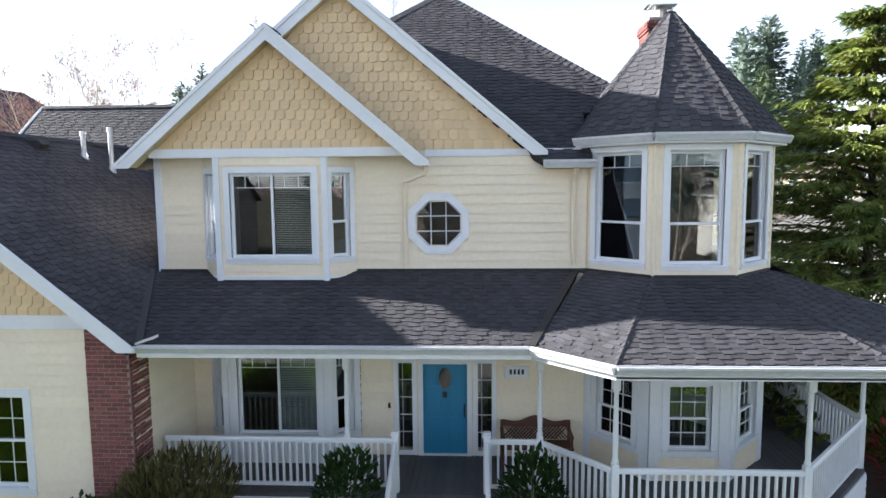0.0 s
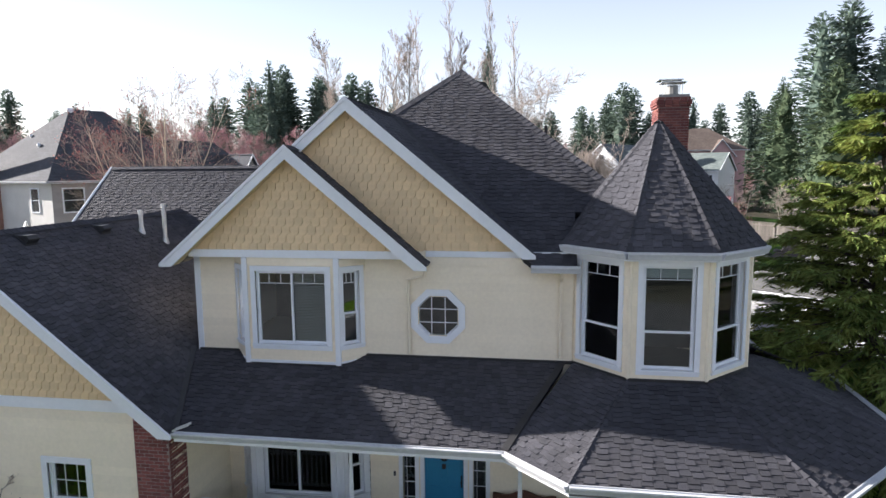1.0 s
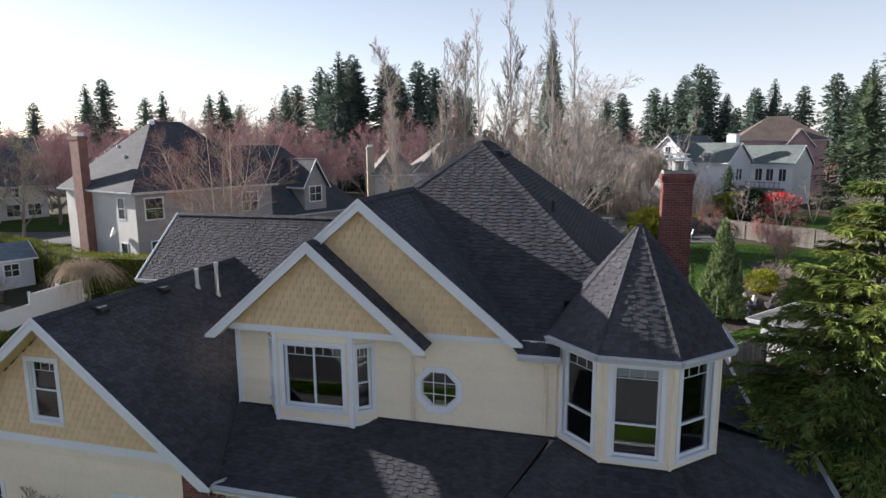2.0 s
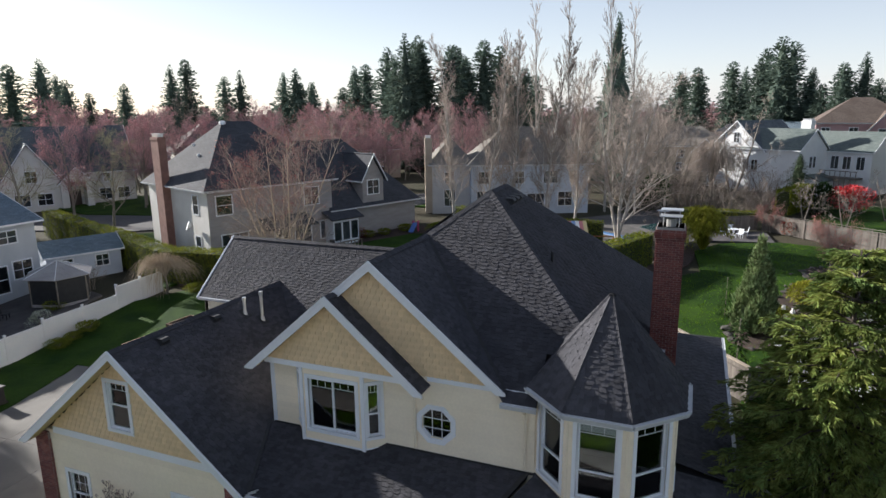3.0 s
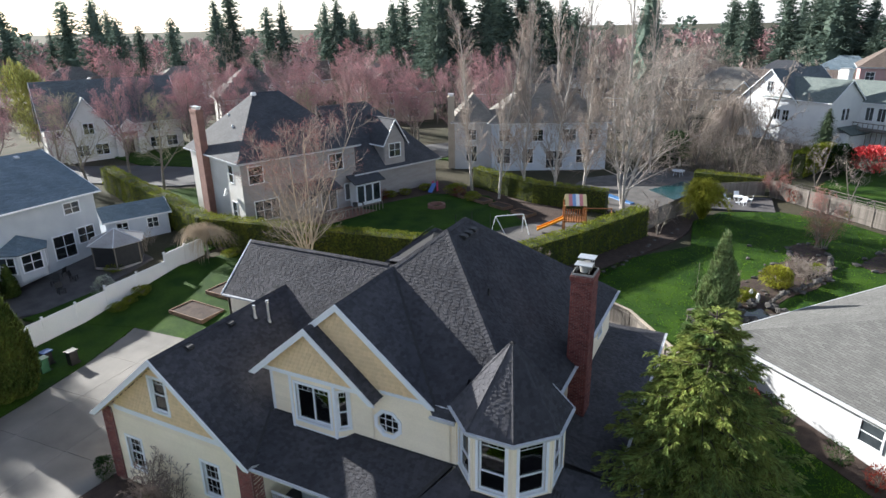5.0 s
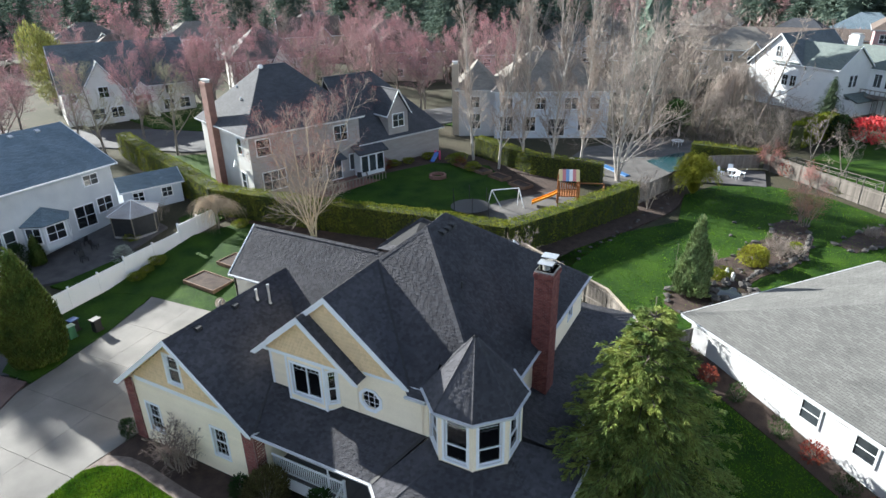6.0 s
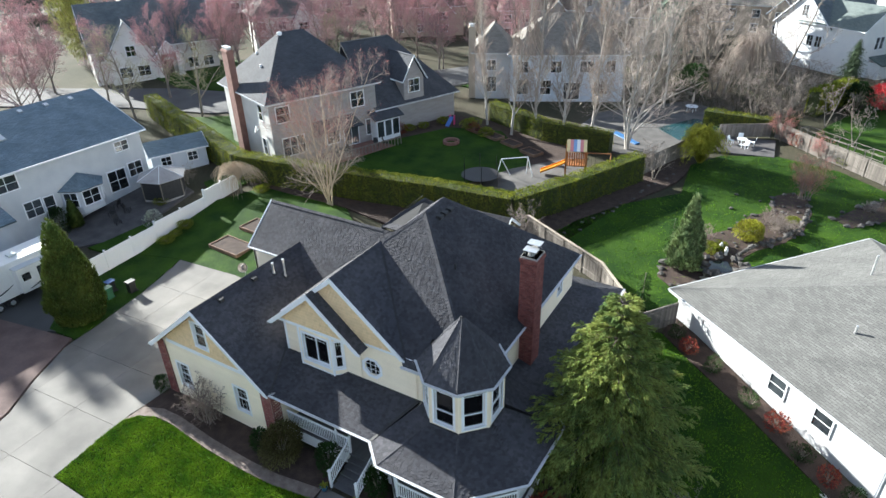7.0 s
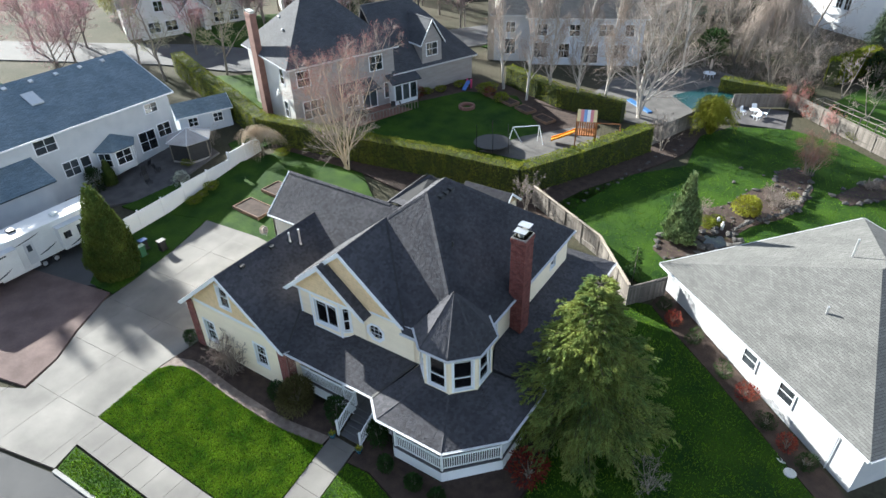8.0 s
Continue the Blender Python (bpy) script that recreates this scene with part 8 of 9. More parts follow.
raised_bed(-27.2, 11.5, 3.8, 2.2, radians(-4), "timber raised bed filled with dark soil", "beds on the left lawn")
raised_bed(-26.8, 14.9, 3.8, 2.2, radians(-4), "timber raised bed filled with dark soil", "beds on the left lawn")
for x, y in ((-19.9, 46.6), (-16.8, 45.4), (-13.9, 44.2), (-10.7, 42.7)):
    raised_bed(x, y, 2.4, 1.5, radians(-24), "red-brown timber raised bed with bare soil", "beds before the birches")
# round fire pit
pit = thing("fire_pit", "round brick fire pit on the lawn", "fire pit", (-19.2, 41.8, ground_z(-19, 41.8)))
for k in range(14):
    g = Geo()
    a = 2 * math.pi * k / 14
    m = Matrix.Translation((-19.2, 41.8, ground_z(-19, 41.8))) @ Matrix.Rotation(a, 4, "Z")
    g.box(0.75, 1.0, -0.2, 0.2, 0.0, 0.4, m)
    part("block", g, M_FARBRICK, pit, bevel=0.02)
# wheeled bins
M_BINB, M_BING = surf("blue_bin", (0.02, 0.08, 0.26), (0.03, 0.10, 0.30), 2, 10, 0.5, 0.05), surf("green_bin", (0.02, 0.10, 0.05), (0.03, 0.13, 0.07), 2, 10, 0.5, 0.05)
for x, y, mt, lb in ((-28.9, 2.9, M_BINB, "blue wheeled bin by the fence"), (-28.2, 2.2, M_BING, "green wheeled bin by the fence"), (-27.4, 3.7, M_BLACK, "black wheeled bin by the fence")):
    t = thing("wheelie_bin", lb, "bin", (x, y, 0), group="bins by the fence")
    g = Geo()
    g.prism([(x - 0.24, y - 0.28, 0.05), (x + 0.24, y - 0.28, 0.05), (x + 0.24, y + 0.28, 0.05), (x - 0.24, y + 0.28, 0.05)], (0, 0, 0.95))
    part("body", g, M_BLACK if mt is not M_BING else M_BING, t, bevel=0.03)
    g = Geo()
    g.box(x - 0.29, x + 0.29, y - 0.33, y + 0.36, 1.0, 1.07)
    part("lid", g, mt, t, bevel=0.02)
    for s in (-0.2, 0.2):
        g = Geo()
        g.tube([(x + s - 0.03, y + 0.3, 0.1), (x + s + 0.03, y + 0.3, 0.1)], [0.1, 0.1], 12)
        part("wheel", g, M_BLACK, t)
# satellite dish on the lawn
dish = thing("satellite_dish", "grey satellite dish on a short mast beside the drive", "satellite dish", (-20.9, 9.9, 0))
g = Geo()
g.tube([(-20.9, 9.9, 0), (-20.9, 9.9, 0.9)], [0.03, 0.03], 6)
part("mast", g, M_STEEL, dish)
g = Geo()
g.tube([(-20.9, 9.85, 0.95), (-20.86, 9.72, 1.0), (-20.80, 9.6, 1.06)], [0.04, 0.32, 0.42], 18, cap=False)
g.tube([(-20.9, 9.86, 0.95), (-20.87, 9.74, 1.0)], [0.03, 0.31], 18)
part("reflector", g, M_GREY, dish, smooth=True)
# white garden chairs and table
def chair(x, y, ang, group="white patio chairs", label="white moulded garden chair on the patio", paint=None, z=None):
    z = ground_z(x, y) + 0.06 if z is None else z
    paint = paint or M_WHITE
    t = thing("garden_chair", label, "chair", (x, y, z), group=group)
    m = Matrix.Translation((x, y, z)) @ Matrix.Rotation(ang, 4, "Z")
    for sx in (-0.25, 0.25):
        for sy in (-0.22, 0.22):
            g = Geo()
            g.box(sx - 0.025, sx + 0.025, sy - 0.025, sy + 0.025, 0, 0.42, m)
            part("leg", g, paint, t)
    g = Geo()
    g.box(-0.28, 0.28, -0.26, 0.26, 0.40, 0.44, m)
    part("seat", g, paint, t, bevel=0.01)
    g = Geo()
    g.prism([(-0.28, 0.24, 0.44), (0.28, 0.24, 0.44), (0.26, 0.36, 0.92), (-0.26, 0.36, 0.92)], (0, 0.03, 0), m)
    part("backrest", g, paint, t)


for x, y, a in ((10.0, 55.0, 1.2), (11.6, 54.2, -0.6), (12.2, 55.4, -1.6), (10.9, 56.2, 0.3)):
    chair(x, y, a)
for x, y, a in ((-41.0, 11.4, 0.6), (-40.2, 12.6, 2.2), (-42.0, 12.7, -1.2), (-39.0, 10.6, 1.4)):
    chair(x, y, a, "dark chairs on the paved patio", "dark metal chair on the paved patio", M_BLACK)
zq = 1.77
for k, (u, v, a) in enumerate(((6.6, -1.9, 0.2), (7.6, -2.7, 1.6), (8.5, -1.7, 2.9), (11.8, -2.2, 0.7), (12.9, -2.6, 2.0))):
    p = mA @ Vector((u, v, 0))
    chair(p.x, p.y, a, "dark chairs on the terrace", "dark wicker chair on the brick terrace", M_BLACK, zq)
tz = thing("terrace_table", "low dark table on the brick terrace", "table", mA @ Vector((7.5, -1.9, zq - gA)))
g = Geo()
g.box(7.0, 8.0, -2.3, -1.5, zq - gA + 0.62, zq - gA + 0.68, mA)
part("tabletop", g, M_BLACK, tz, bevel=0.01)
for u in (7.05, 7.9):
    for v in (-2.25, -1.6):
        g = Geo()
        g.box(u, u + 0.05, v, v + 0.05, zq - gA, zq - gA + 0.62, mA)
        part("leg", g, M_BLACK, tz)
toy = thing("toy_slide", "small pink and blue plastic toy slide on the lawn", "toy", (-22.4, 47.6, ground_z(-22.4, 47.6)))
M_TOY, M_TOYB = surf("pink_plastic", (0.55, 0.06, 0.18), (0.62, 0.08, 0.22), 2, 9, 0.4, 0.02), surf("blue_plastic", (0.05, 0.14, 0.42), (0.07, 0.17, 0.48), 2, 9, 0.4, 0.02)
zt = ground_z(-22.4, 47.6)
for u in (-0.35, 0.25):
    g = Geo()
    g.box(-22.4 + u, -22.3 + u, 47.5, 47.9, zt, zt + 1.2)
    part("side_panel", g, M_TOY, toy, bevel=0.03)
g = Geo()
g.prism([(-22.7, 46.3, zt + 0.1), (-22.1, 46.3, zt + 0.1), (-22.1, 47.6, zt + 0.95), (-22.7, 47.6, zt + 0.95)], (0, 0, 0.07))
part("chute", g, M_TOYB, toy, bevel=0.02)
tb = thing("garden_table", "round white garden table on the patio", "table", (11.1, 55.2, ground_z(11, 55.2)))
zt = ground_z(11, 55.2) + 0.06
g = Geo()
g.tube([(11.1, 55.2, zt + 0.68), (11.1, 55.2, zt + 0.72)], [0.55, 0.55], 20)
part("tabletop", g, M_WHITE, tb)
g = Geo()
g.tube([(11.1, 55.2, zt), (11.1, 55.2, zt + 0.1), (11.1, 55.2, zt + 0.68)], [0.25, 0.05, 0.05], 10)
part("pedestal", g, M_WHITE, tb)
# pool table set with a furled parasol
pz0 = ground_z(3.6, 65.5) + 0.05
ptb = thing("parasol_table", "white pool table with a furled cream parasol", "table", (3.6, 65.5, pz0))
g = Geo()
g.tube([(3.6, 65.5, pz0 + 0.68), (3.6, 65.5, pz0 + 0.73)], [0.8, 0.8], 16)
part("tabletop", g, M_WHITE, ptb)
for k in range(4):
    g = Geo()
    a = k * math.pi / 2 + 0.5
    g.tube([(3.6 + 0.6 * math.cos(a), 65.5 + 0.6 * math.sin(a), pz0), (3.6 + 0.5 * math.cos(a), 65.5 + 0.5 * math.sin(a), pz0 + 0.7)], [0.04, 0.04], 6)
    part("leg", g, M_WHITE, ptb)
g = Geo()
g.tube([(3.6, 65.5, pz0 + 0.7), (3.6, 65.5, pz0 + 1.2), (3.6, 65.5, pz0 + 1.4), (3.6, 65.5, pz0 + 2.6)], [0.03, 0.03, 0.2, 0.04], 8)
part("parasol", g, M_TANW, ptb)
# blue pool covers lying on the deck
g = Geo()
g.prism([(-3.2, 53.0, 0), (0.5, 50.2, 0), (0.9, 50.8, 0), (-2.7, 53.8, 0)], (0, 0, 0.25), Matrix.Translation((0, 0, 2.0)))
single("pool_float", g, surf("blue_tarp", (0.03, 0.12, 0.30), (0.05, 0.16, 0.36), 2, 10, 0.5, 0.2, 8), "rolled blue pool cover on the deck", "pool cover", bevel=0.08)

# play set: tower, striped canopy, slide, swings
M_PLAY = surf("orange_play_timber", (0.26, 0.10, 0.035), (0.34, 0.14, 0.05), 2, 20, 0.6, 0.2, 30)
M_SLIDE = surf("orange_slide", (0.62, 0.24, 0.02), (0.70, 0.29, 0.03), 2, 10, 0.35, 0.02)
zp = ground_z(-2.5, 39)
play = thing("play_set", "wooden climbing frame with a striped canopy and orange slide", "playground", (-2.3, 38.6, zp))
mp_ = Matrix.Translation((-2.2, 40.4, zp)) @ Matrix.Rotation(radians(200), 4, "Z")
for sx in (0, 2.0):
    for sy in (0, 1.7):
        g = Geo()
        g.box(sx - 0.07, sx + 0.07, sy - 0.07, sy + 0.07, 0, 3.1, mp_)
        part("post", g, M_PLAY, play)
g = Geo()
g.box(-0.07, 2.07, -0.07, 1.77, 1.35, 1.45, mp_)
part("platform", g, M_PLAY, play)
for k in range(8):
    for y in (-0.05, 1.72):
        g = Geo()
        g.box(0.12 + k * 0.24, 0.22 + k * 0.24, y, y + 0.03, 1.45, 2.2, mp_)
        part("rail_board", g, M_PLAY, play)
mc_ = mp_ @ Matrix.Translation((1.0, 0.82, 0)) @ Matrix.Rotation(radians(90), 4, "Z") @ Matrix.Translation((-1.0, -0.85, 0))
cols = [surf("canopy_" + n, c, c, 2, 8, 0.7, 0.05, fine_amt=0.08) for n, c in (("red", (0.55, 0.20, 0.21)), ("yellow", (0.66, 0.54, 0.28)), ("blue", (0.20, 0.32, 0.55)), ("white", (0.75, 0.75, 0.75)))]
for k in range(6):
    y0, y1 = -0.15 + k * 0.335, -0.15 + (k + 1) * 0.335
    g = Geo()
    for a, b in (((-0.15, 3.05), (1.0, 3.9)), ((1.0, 3.9), (2.15, 3.05))):
        q = [(a[0], y0, a[1]), (b[0], y0, b[1]), (b[0], y1, b[1]), (a[0], y1, a[1])]
        g.prism(q, (0, 0, 0.02), mc_)
    part("canopy_stripe", g, cols[(1, 0, 2, 3, 0, 1)[k]], play)
g = Geo()
for k in range(6):
    x0, x1 = 2.05 + k * 0.42, 2.05 + (k + 1) * 0.42
    z0, z1 = 1.45 - 1.2 * (k / 6) ** 0.9, 1.45 - 1.2 * ((k + 1) / 6) ** 0.9
    g.prism([(x0, 0.5, z0), (x1, 0.5, z1), (x1, 1.2, z1), (x0, 1.2, z0)], (0, 0, 0.05), mp_)
    for y in (0.45, 1.2):
        g.prism([(x0, y, z0), (x1, y, z1), (x1, y + 0.05, z1), (x0, y + 0.05, z0)], (0, 0, 0.22), mp_)
part("slide", g, M_SLIDE, play, "bright orange slide")
for x in (-2.5, -0.1):
    for s in (-1, 1):
        g = Geo()
        g.tube([xf(mp_, (x, 0.8 + s * 1.2, 0)), xf(mp_, (x, 0.8, 2.5))], [0.06, 0.06], 6)
        part("swing_leg", g, M_PLAY, play)
g = Geo()
g.tube([xf(mp_, (-2.5, 0.8, 2.5)), xf(mp_, (0.0, 0.8, 2.5))], [0.06, 0.06], 6)
part("swing_beam", g, M_PLAY, play)
for x in (-1.9, -0.8):
    g = Geo()
    for d in (-0.2, 0.2):
        g.tube([xf(mp_, (x + d, 0.8, 2.5)), xf(mp_, (x + d, 0.8, 0.55))], [0.012, 0.012], 4)
    g.box(x - 0.24, x + 0.24, 0.68, 0.92, 0.5, 0.55, mp_)
    part("swing_seat", g, M_BLACK, play)
# white goal frame
zg = ground_z(-8, 36)
goal = thing("goal_frame", "white tubular goal frame on the play area", "goal", (-8, 36, zg))
for a, b in (((-10.0, 35.2, 0), (-9.6, 35.6, 2.0)), ((-8.9, 36.4, 0), (-9.6, 35.6, 2.0)), ((-7.6, 37.6, 0), (-7.4, 37.4, 2.0)), ((-6.6, 37.0, 0), (-7.4, 37.4, 2.0)), ((-9.6, 35.6, 2.0), (-7.4, 37.4, 2.0))):
    g = Geo()
    g.tube([(a[0], a[1], a[2] + zg), (b[0], b[1], b[2] + zg)], [0.05, 0.05], 6)
    part("tube", g, M_WHITE, goal)
# trampoline
zt = ground_z(-11, 34)
tramp = thing("trampoline", "round dark trampoline with a blue-black pad", "trampoline", (-11.0, 33.6, zt))
g = Geo()
g.tube([(-11.0, 33.6, zt + 0.80), (-11.0, 33.6, zt + 0.85)], [2.0, 2.0], 28)
part("mat", g, M_BLACK, tramp)
for k in range(6):
    a = k * math.pi / 3
    g = Geo()
    g.tube([(-11.0 + 1.95 * math.cos(a), 33.6 + 1.95 * math.sin(a), zt), (-11.0 + 1.95 * math.cos(a), 33.6 + 1.95 * math.sin(a), zt + 2.4)], [0.03, 0.03], 6)
    part("pole", g, M_BLACK, tramp)
# ornaments on the side lawn
for k, (x, y) in enumerate(((22.0, 8.7), (22.5, 7.9))):
    t = thing("garden_ornament", "round white and dark stepping stone by the wall", "ornament", (x, y, 0), group="stones by the neighbour's wall")
    g = Geo()
    g.tube([(x, y, 0.0), (x, y, 0.09)], [0.34, 0.34], 20)
    part("stone", g, M_PALE, t)
    if k == 0:
        for j in range(6):
            a = j * math.pi / 3
            g = Geo()
            g.tube([(x + 0.18 * math.cos(a), y + 0.18 * math.sin(a), 0.09), (x + 0.18 * math.cos(a), y + 0.18 * math.sin(a), 0.10)], [0.07, 0.07], 8)
            part("inlay", g, M_BLACK, t)
# two white ornaments in the rock garden
for k, (x, y) in enumerate(((13.1, 30.2), (13.6, 29.6))):
    t = thing("garden_statue", "small white garden ornament among shrubs", "ornament", (x, y, ground_z(x, y)), group="rock garden ornaments")
    g = Geo()
    z = ground_z(x, y) + 0.05
    g.tube([(x, y, z), (x, y, z + 0.15), (x, y, z + 0.5), (x, y, z + 0.6), (x, y, z + 0.7)], [0.16, 0.12, 0.16, 0.08, 0.11], 10)
    part("figure", g, M_PALE, t, smooth=True)

# white travel trailer in the yard
M_RV = surf("white_fibreglass", (0.66, 0.66, 0.66), (0.74, 0.74, 0.73), 1, 8, 0.35, 0.02, fine_amt=0.06)
M_RVG = surf("dark_graphic", (0.03, 0.035, 0.05), (0.05, 0.055, 0.07), 2, 10, 0.4, 0.02)
rv = thing("travel_trailer", "white travel trailer with dark swoosh graphics", "trailer", (-33.2, -3.5, 0))
mr = Matrix.Translation((-33.9, -9.4, 0)) @ Matrix.Rotation(radians(90), 4, "Z")
prof = [(0.0, 1.0), (0.35, 0.55), (2.6, 0.55), (3.0, 0.75), (12.0, 0.75), (12.0, 3.6), (0.8, 3.65), (0.2, 3.2), (0.0, 2.0)]
g = Geo()
g.prism([(x, 2.45, z) for x, z in prof], (0, -2.45, 0), mr)
part("body", g, M_RV, rv, bevel=0.06)


def swoosh(owner, x, z, w, h, y):
    """A dark crescent graphic, one thin plate."""
    low = [(x + w * k / 8, z + h * (k / 8) ** 2) for k in range(9)]
    high = [(p, q + 0.22 * h * math.sin(math.pi * k / 8) + 0.02) for k, (p, q) in enumerate(low)]
    g = Geo()
    g.prism([(p, y, q) for p, q in low + high[::-1]], (0, -0.008, 0), mr)
    part("graphic", g, M_RVG, owner)


for x0, x1, panes in ((1.6, 4.4, ((0.25, 2.0, 1.86, 1.98),)), (7.9, 11.4, ((0.3, 0.9, 1.0, 1.6), (1.5, 2.9, 0.75, 1.75)))):
    g = Geo()
    g.box(x0, x1, -0.7, 0.0, 1.0, 3.1, mr)
    so = part("slide_out", g, M_RV, rv, bevel=0.03)
    g = Geo()
    g.box(x0 - 0.06, x1 + 0.06, -0.76, 0.0, 3.1, 3.17, mr)
    part("awning_cap", g, M_GUTTER, so)
    for p0, p1, q0, q1 in panes:
        g = Geo()
        g.box(x0 + p0, x0 + p1, -0.72, -0.70, 1.0 + q0, 1.0 + q1, mr)
        part("pane", g, M_DARKGLASS, so)
    swoosh(so, x0 + 0.5, 1.2, 1.5, 0.5, -0.704)
g = Geo()
g.box(2.8, 5.9, 0.02, 0.2, 0.42, 0.78, mr)
part("skirt", g, M_RV, rv)
g = Geo()
g.box(5.2, 5.95, -0.03, 0.0, 0.85, 2.85, mr)
part("door", g, M_WSIDE, rv)
g = Geo()
g.box(5.4, 5.75, -0.05, -0.03, 2.0, 2.6, mr)
part("door_pane", g, M_DARKGLASS, rv)
swoosh(rv, 4.5, 2.9, 2.2, 0.35, -0.004)
swoosh(rv, 6.1, 1.3, 1.6, 0.5, -0.004)
for x in (6.2, 7.2):
    g = Geo()
    g.tube([xf(mr, (x, 0.02, 0.38)), xf(mr, (x, 0.3, 0.38))], [0.38, 0.38], 18)
    wh = part("wheel", g, M_BLACK, rv)
    g = Geo()
    g.tube([xf(mr, (x, -0.02, 0.38)), xf(mr, (x, 0.05, 0.38))], [0.2, 0.2], 12)
    part("rim", g, M_STEEL, wh)
for x, y in ((2.0, 1.2), (5.0, 1.4), (8.4, 1.0)):
    g = Geo()
    g.box(x, x + 0.6, y - 0.3, y + 0.3, 3.63, 3.82, mr)
    part("roof_vent", g, M_BLIND if x != 5.0 else M_BLACK, rv, bevel=0.03)
for x in (1.0, 11.0):
    for y in (0.4, 2.0):
        g = Geo()
        g.box(x - 0.05, x + 0.05, y - 0.05, y + 0.05, 0, 0.8, mr)
        part("jack", g, M_BLACK, rv)

# porch bench, planters at the steps
bench = thing("porch_bench", "brown carved wooden bench on the porch beside the door", "bench", (2.0, -0.45, FLOOR1))
M_BENCH = surf("brown_bench_wood", (0.085, 0.035, 0.022), (0.13, 0.055, 0.035), 2, 25, 0.55, 0.2, 40)
g = Geo()
top = [(1.28 + 1.46 * k / 16, 1.66 + 0.09 * math.sin(math.pi * k / 16) ** 2 + 0.04 * math.cos(4 * math.pi * k / 16)) for k in range(17)]
g.prism([(1.28, -0.12, 1.62)] + [(2.74, -0.12, 1.62)] + [(x, -0.12, z + 0.06) for x, z in reversed(top)], (0, -0.04, 0))
back = part("backrest", g, M_BENCH, bench)
for k in range(20):
    for sgn in (-1, 1):
        x0 = 1.30 + k * 1.42 / 19
        x1 = x0 + sgn * 0.28
        if 1.28 <= x1 <= 2.74:
            g = Geo()
            g.tube([(x0, -0.14 - 0.006 * sgn, 1.34), (x1, -0.14 - 0.006 * sgn, 1.64)], [0.014, 0.014], 4)
            part("lattice_slat", g, M_BENCH, back)
g = Geo()
g.box(1.25, 2.77, -0.62, -0.16, 1.28, 1.33)
part("seat", g, M_BENCH, bench, bevel=0.01)
for x in (1.27, 2.69):
    for y in (-0.6, -0.2):
        g = Geo()
        g.box(x, x + 0.06, y, y + 0.06, FLOOR1, 1.55 if y < -0.5 else 1.75)
        part("leg", g, M_BENCH, bench)
    g = Geo()
    g.box(x - 0.01, x + 0.07, -0.62, -0.12, 1.53, 1.58)
    part("armrest", g, M_BENCH, bench)
M_POT = surf("blue_glaze", (0.02, 0.08, 0.13), (0.03, 0.11, 0.17), 3, 20, 0.25, 0.05)
for x in (-0.95, 1.12):
    t = thing("plant_pot", "glazed blue pot of small yellow flowers by the steps", "plant pot", (x, -3.85, 0), group="pots by the steps")
    g = Geo()
    g.tube([(x, -3.85, 0.03), (x, -3.85, 0.1), (x, -3.85, 0.34), (x, -3.85, 0.38)], [0.13, 0.16, 0.22, 0.23], 14)
    part("pot", g, M_POT, t, smooth=True)
    g = Geo()
    rg = random.Random(3)
    for _ in range(90):
        g.leaf((x + rg.uniform(-0.16, 0.16), -3.85 + rg.uniform(-0.16, 0.16), 0.38), rdir(rg, 0.9), 0.04, 0.2)
    part("leaves", g, M_HEDGE, t)
    g = Geo()
    for _ in range(30):
        g.leaf((x + rg.uniform(-0.17, 0.17), -3.85 + rg.uniform(-0.17, 0.17), 0.5), rdir(rg, 0.6), 0.05, 0.07)
    part("flowers", g, M_YELLOW, t)

# ---- distance: street trees, woods ----
rg = random.Random(12)
redt = [bare_tree("red_budded_tree", "leafless tree with a haze of red buds", 9.5 + k, 200 + k, 0.17, M_BARK, M_REDTWIG, M_BUD, 5200, 0.10, group="red-budded street trees", kids=(14, 8, 6), spread=0.6, lean=0.8, first=0.16, frac=(0.5, 0.5, 0.5), thin=0.022) for k in range(3)]
brown = [bare_tree("bare_tree", "leafless brown tree with fine twigs", 12.0 + 2 * k, 220 + k, 0.2, M_BARK, M_TWIG, group="bare trees in the distance", kids=(max(5, 13 // (k + 1)), 7, 6), spread=0.7, lean=0.5, first=0.2, frac=(0.46, 0.5, 0.5), thin=0.024, fork=1 + k) for k in range(3)]
FIRS = ((5.4, 0.55, 0.10, 0.26, 0.40), (6.4, 0.72, 0.05, 0.22, 0.45), (4.6, 0.50, 0.20, 0.34, 0.34), (5.6, 0.85, 0.03, 0.18, 0.48))
firs = [conifer("fir_tree", "tall dark green fir", 24.0, r, 40, 9, 15, 300 + k, M_FIR, (1.15, 0.36), 0.16, bare, taper, 0.35, group="dark firs on the skyline", gap=gap, core=core, rise=0.12) for k, (r, taper, bare, gap, core) in enumerate(FIRS)]
fullred = bare_tree("red_budded_tree", "broad leafless street tree full of pink-red buds", 10.5, 260, 0.2, M_BARK, M_REDTWIG, M_BUD, 15000, 0.10, group="red-budded street trees", kids=(18, 9, 7), spread=0.75, lean=0.6, first=0.2, frac=(0.52, 0.5, 0.5), thin=0.016)
put(fullred, -88.0, 34.0, 1.05)
for x, y, s in ((-80, 27.5, 1.0), (-74, 22, 0.95), (-95, 29, 1.1), (-69, 53, 0.95), (-62, 58, 0.95), (-54, 64, 1.0), (-47, 78, 1.05), (-38.5, 71.5, 0.95), (-86, 18, 1.0)):
    again(fullred, x, y, s, x)
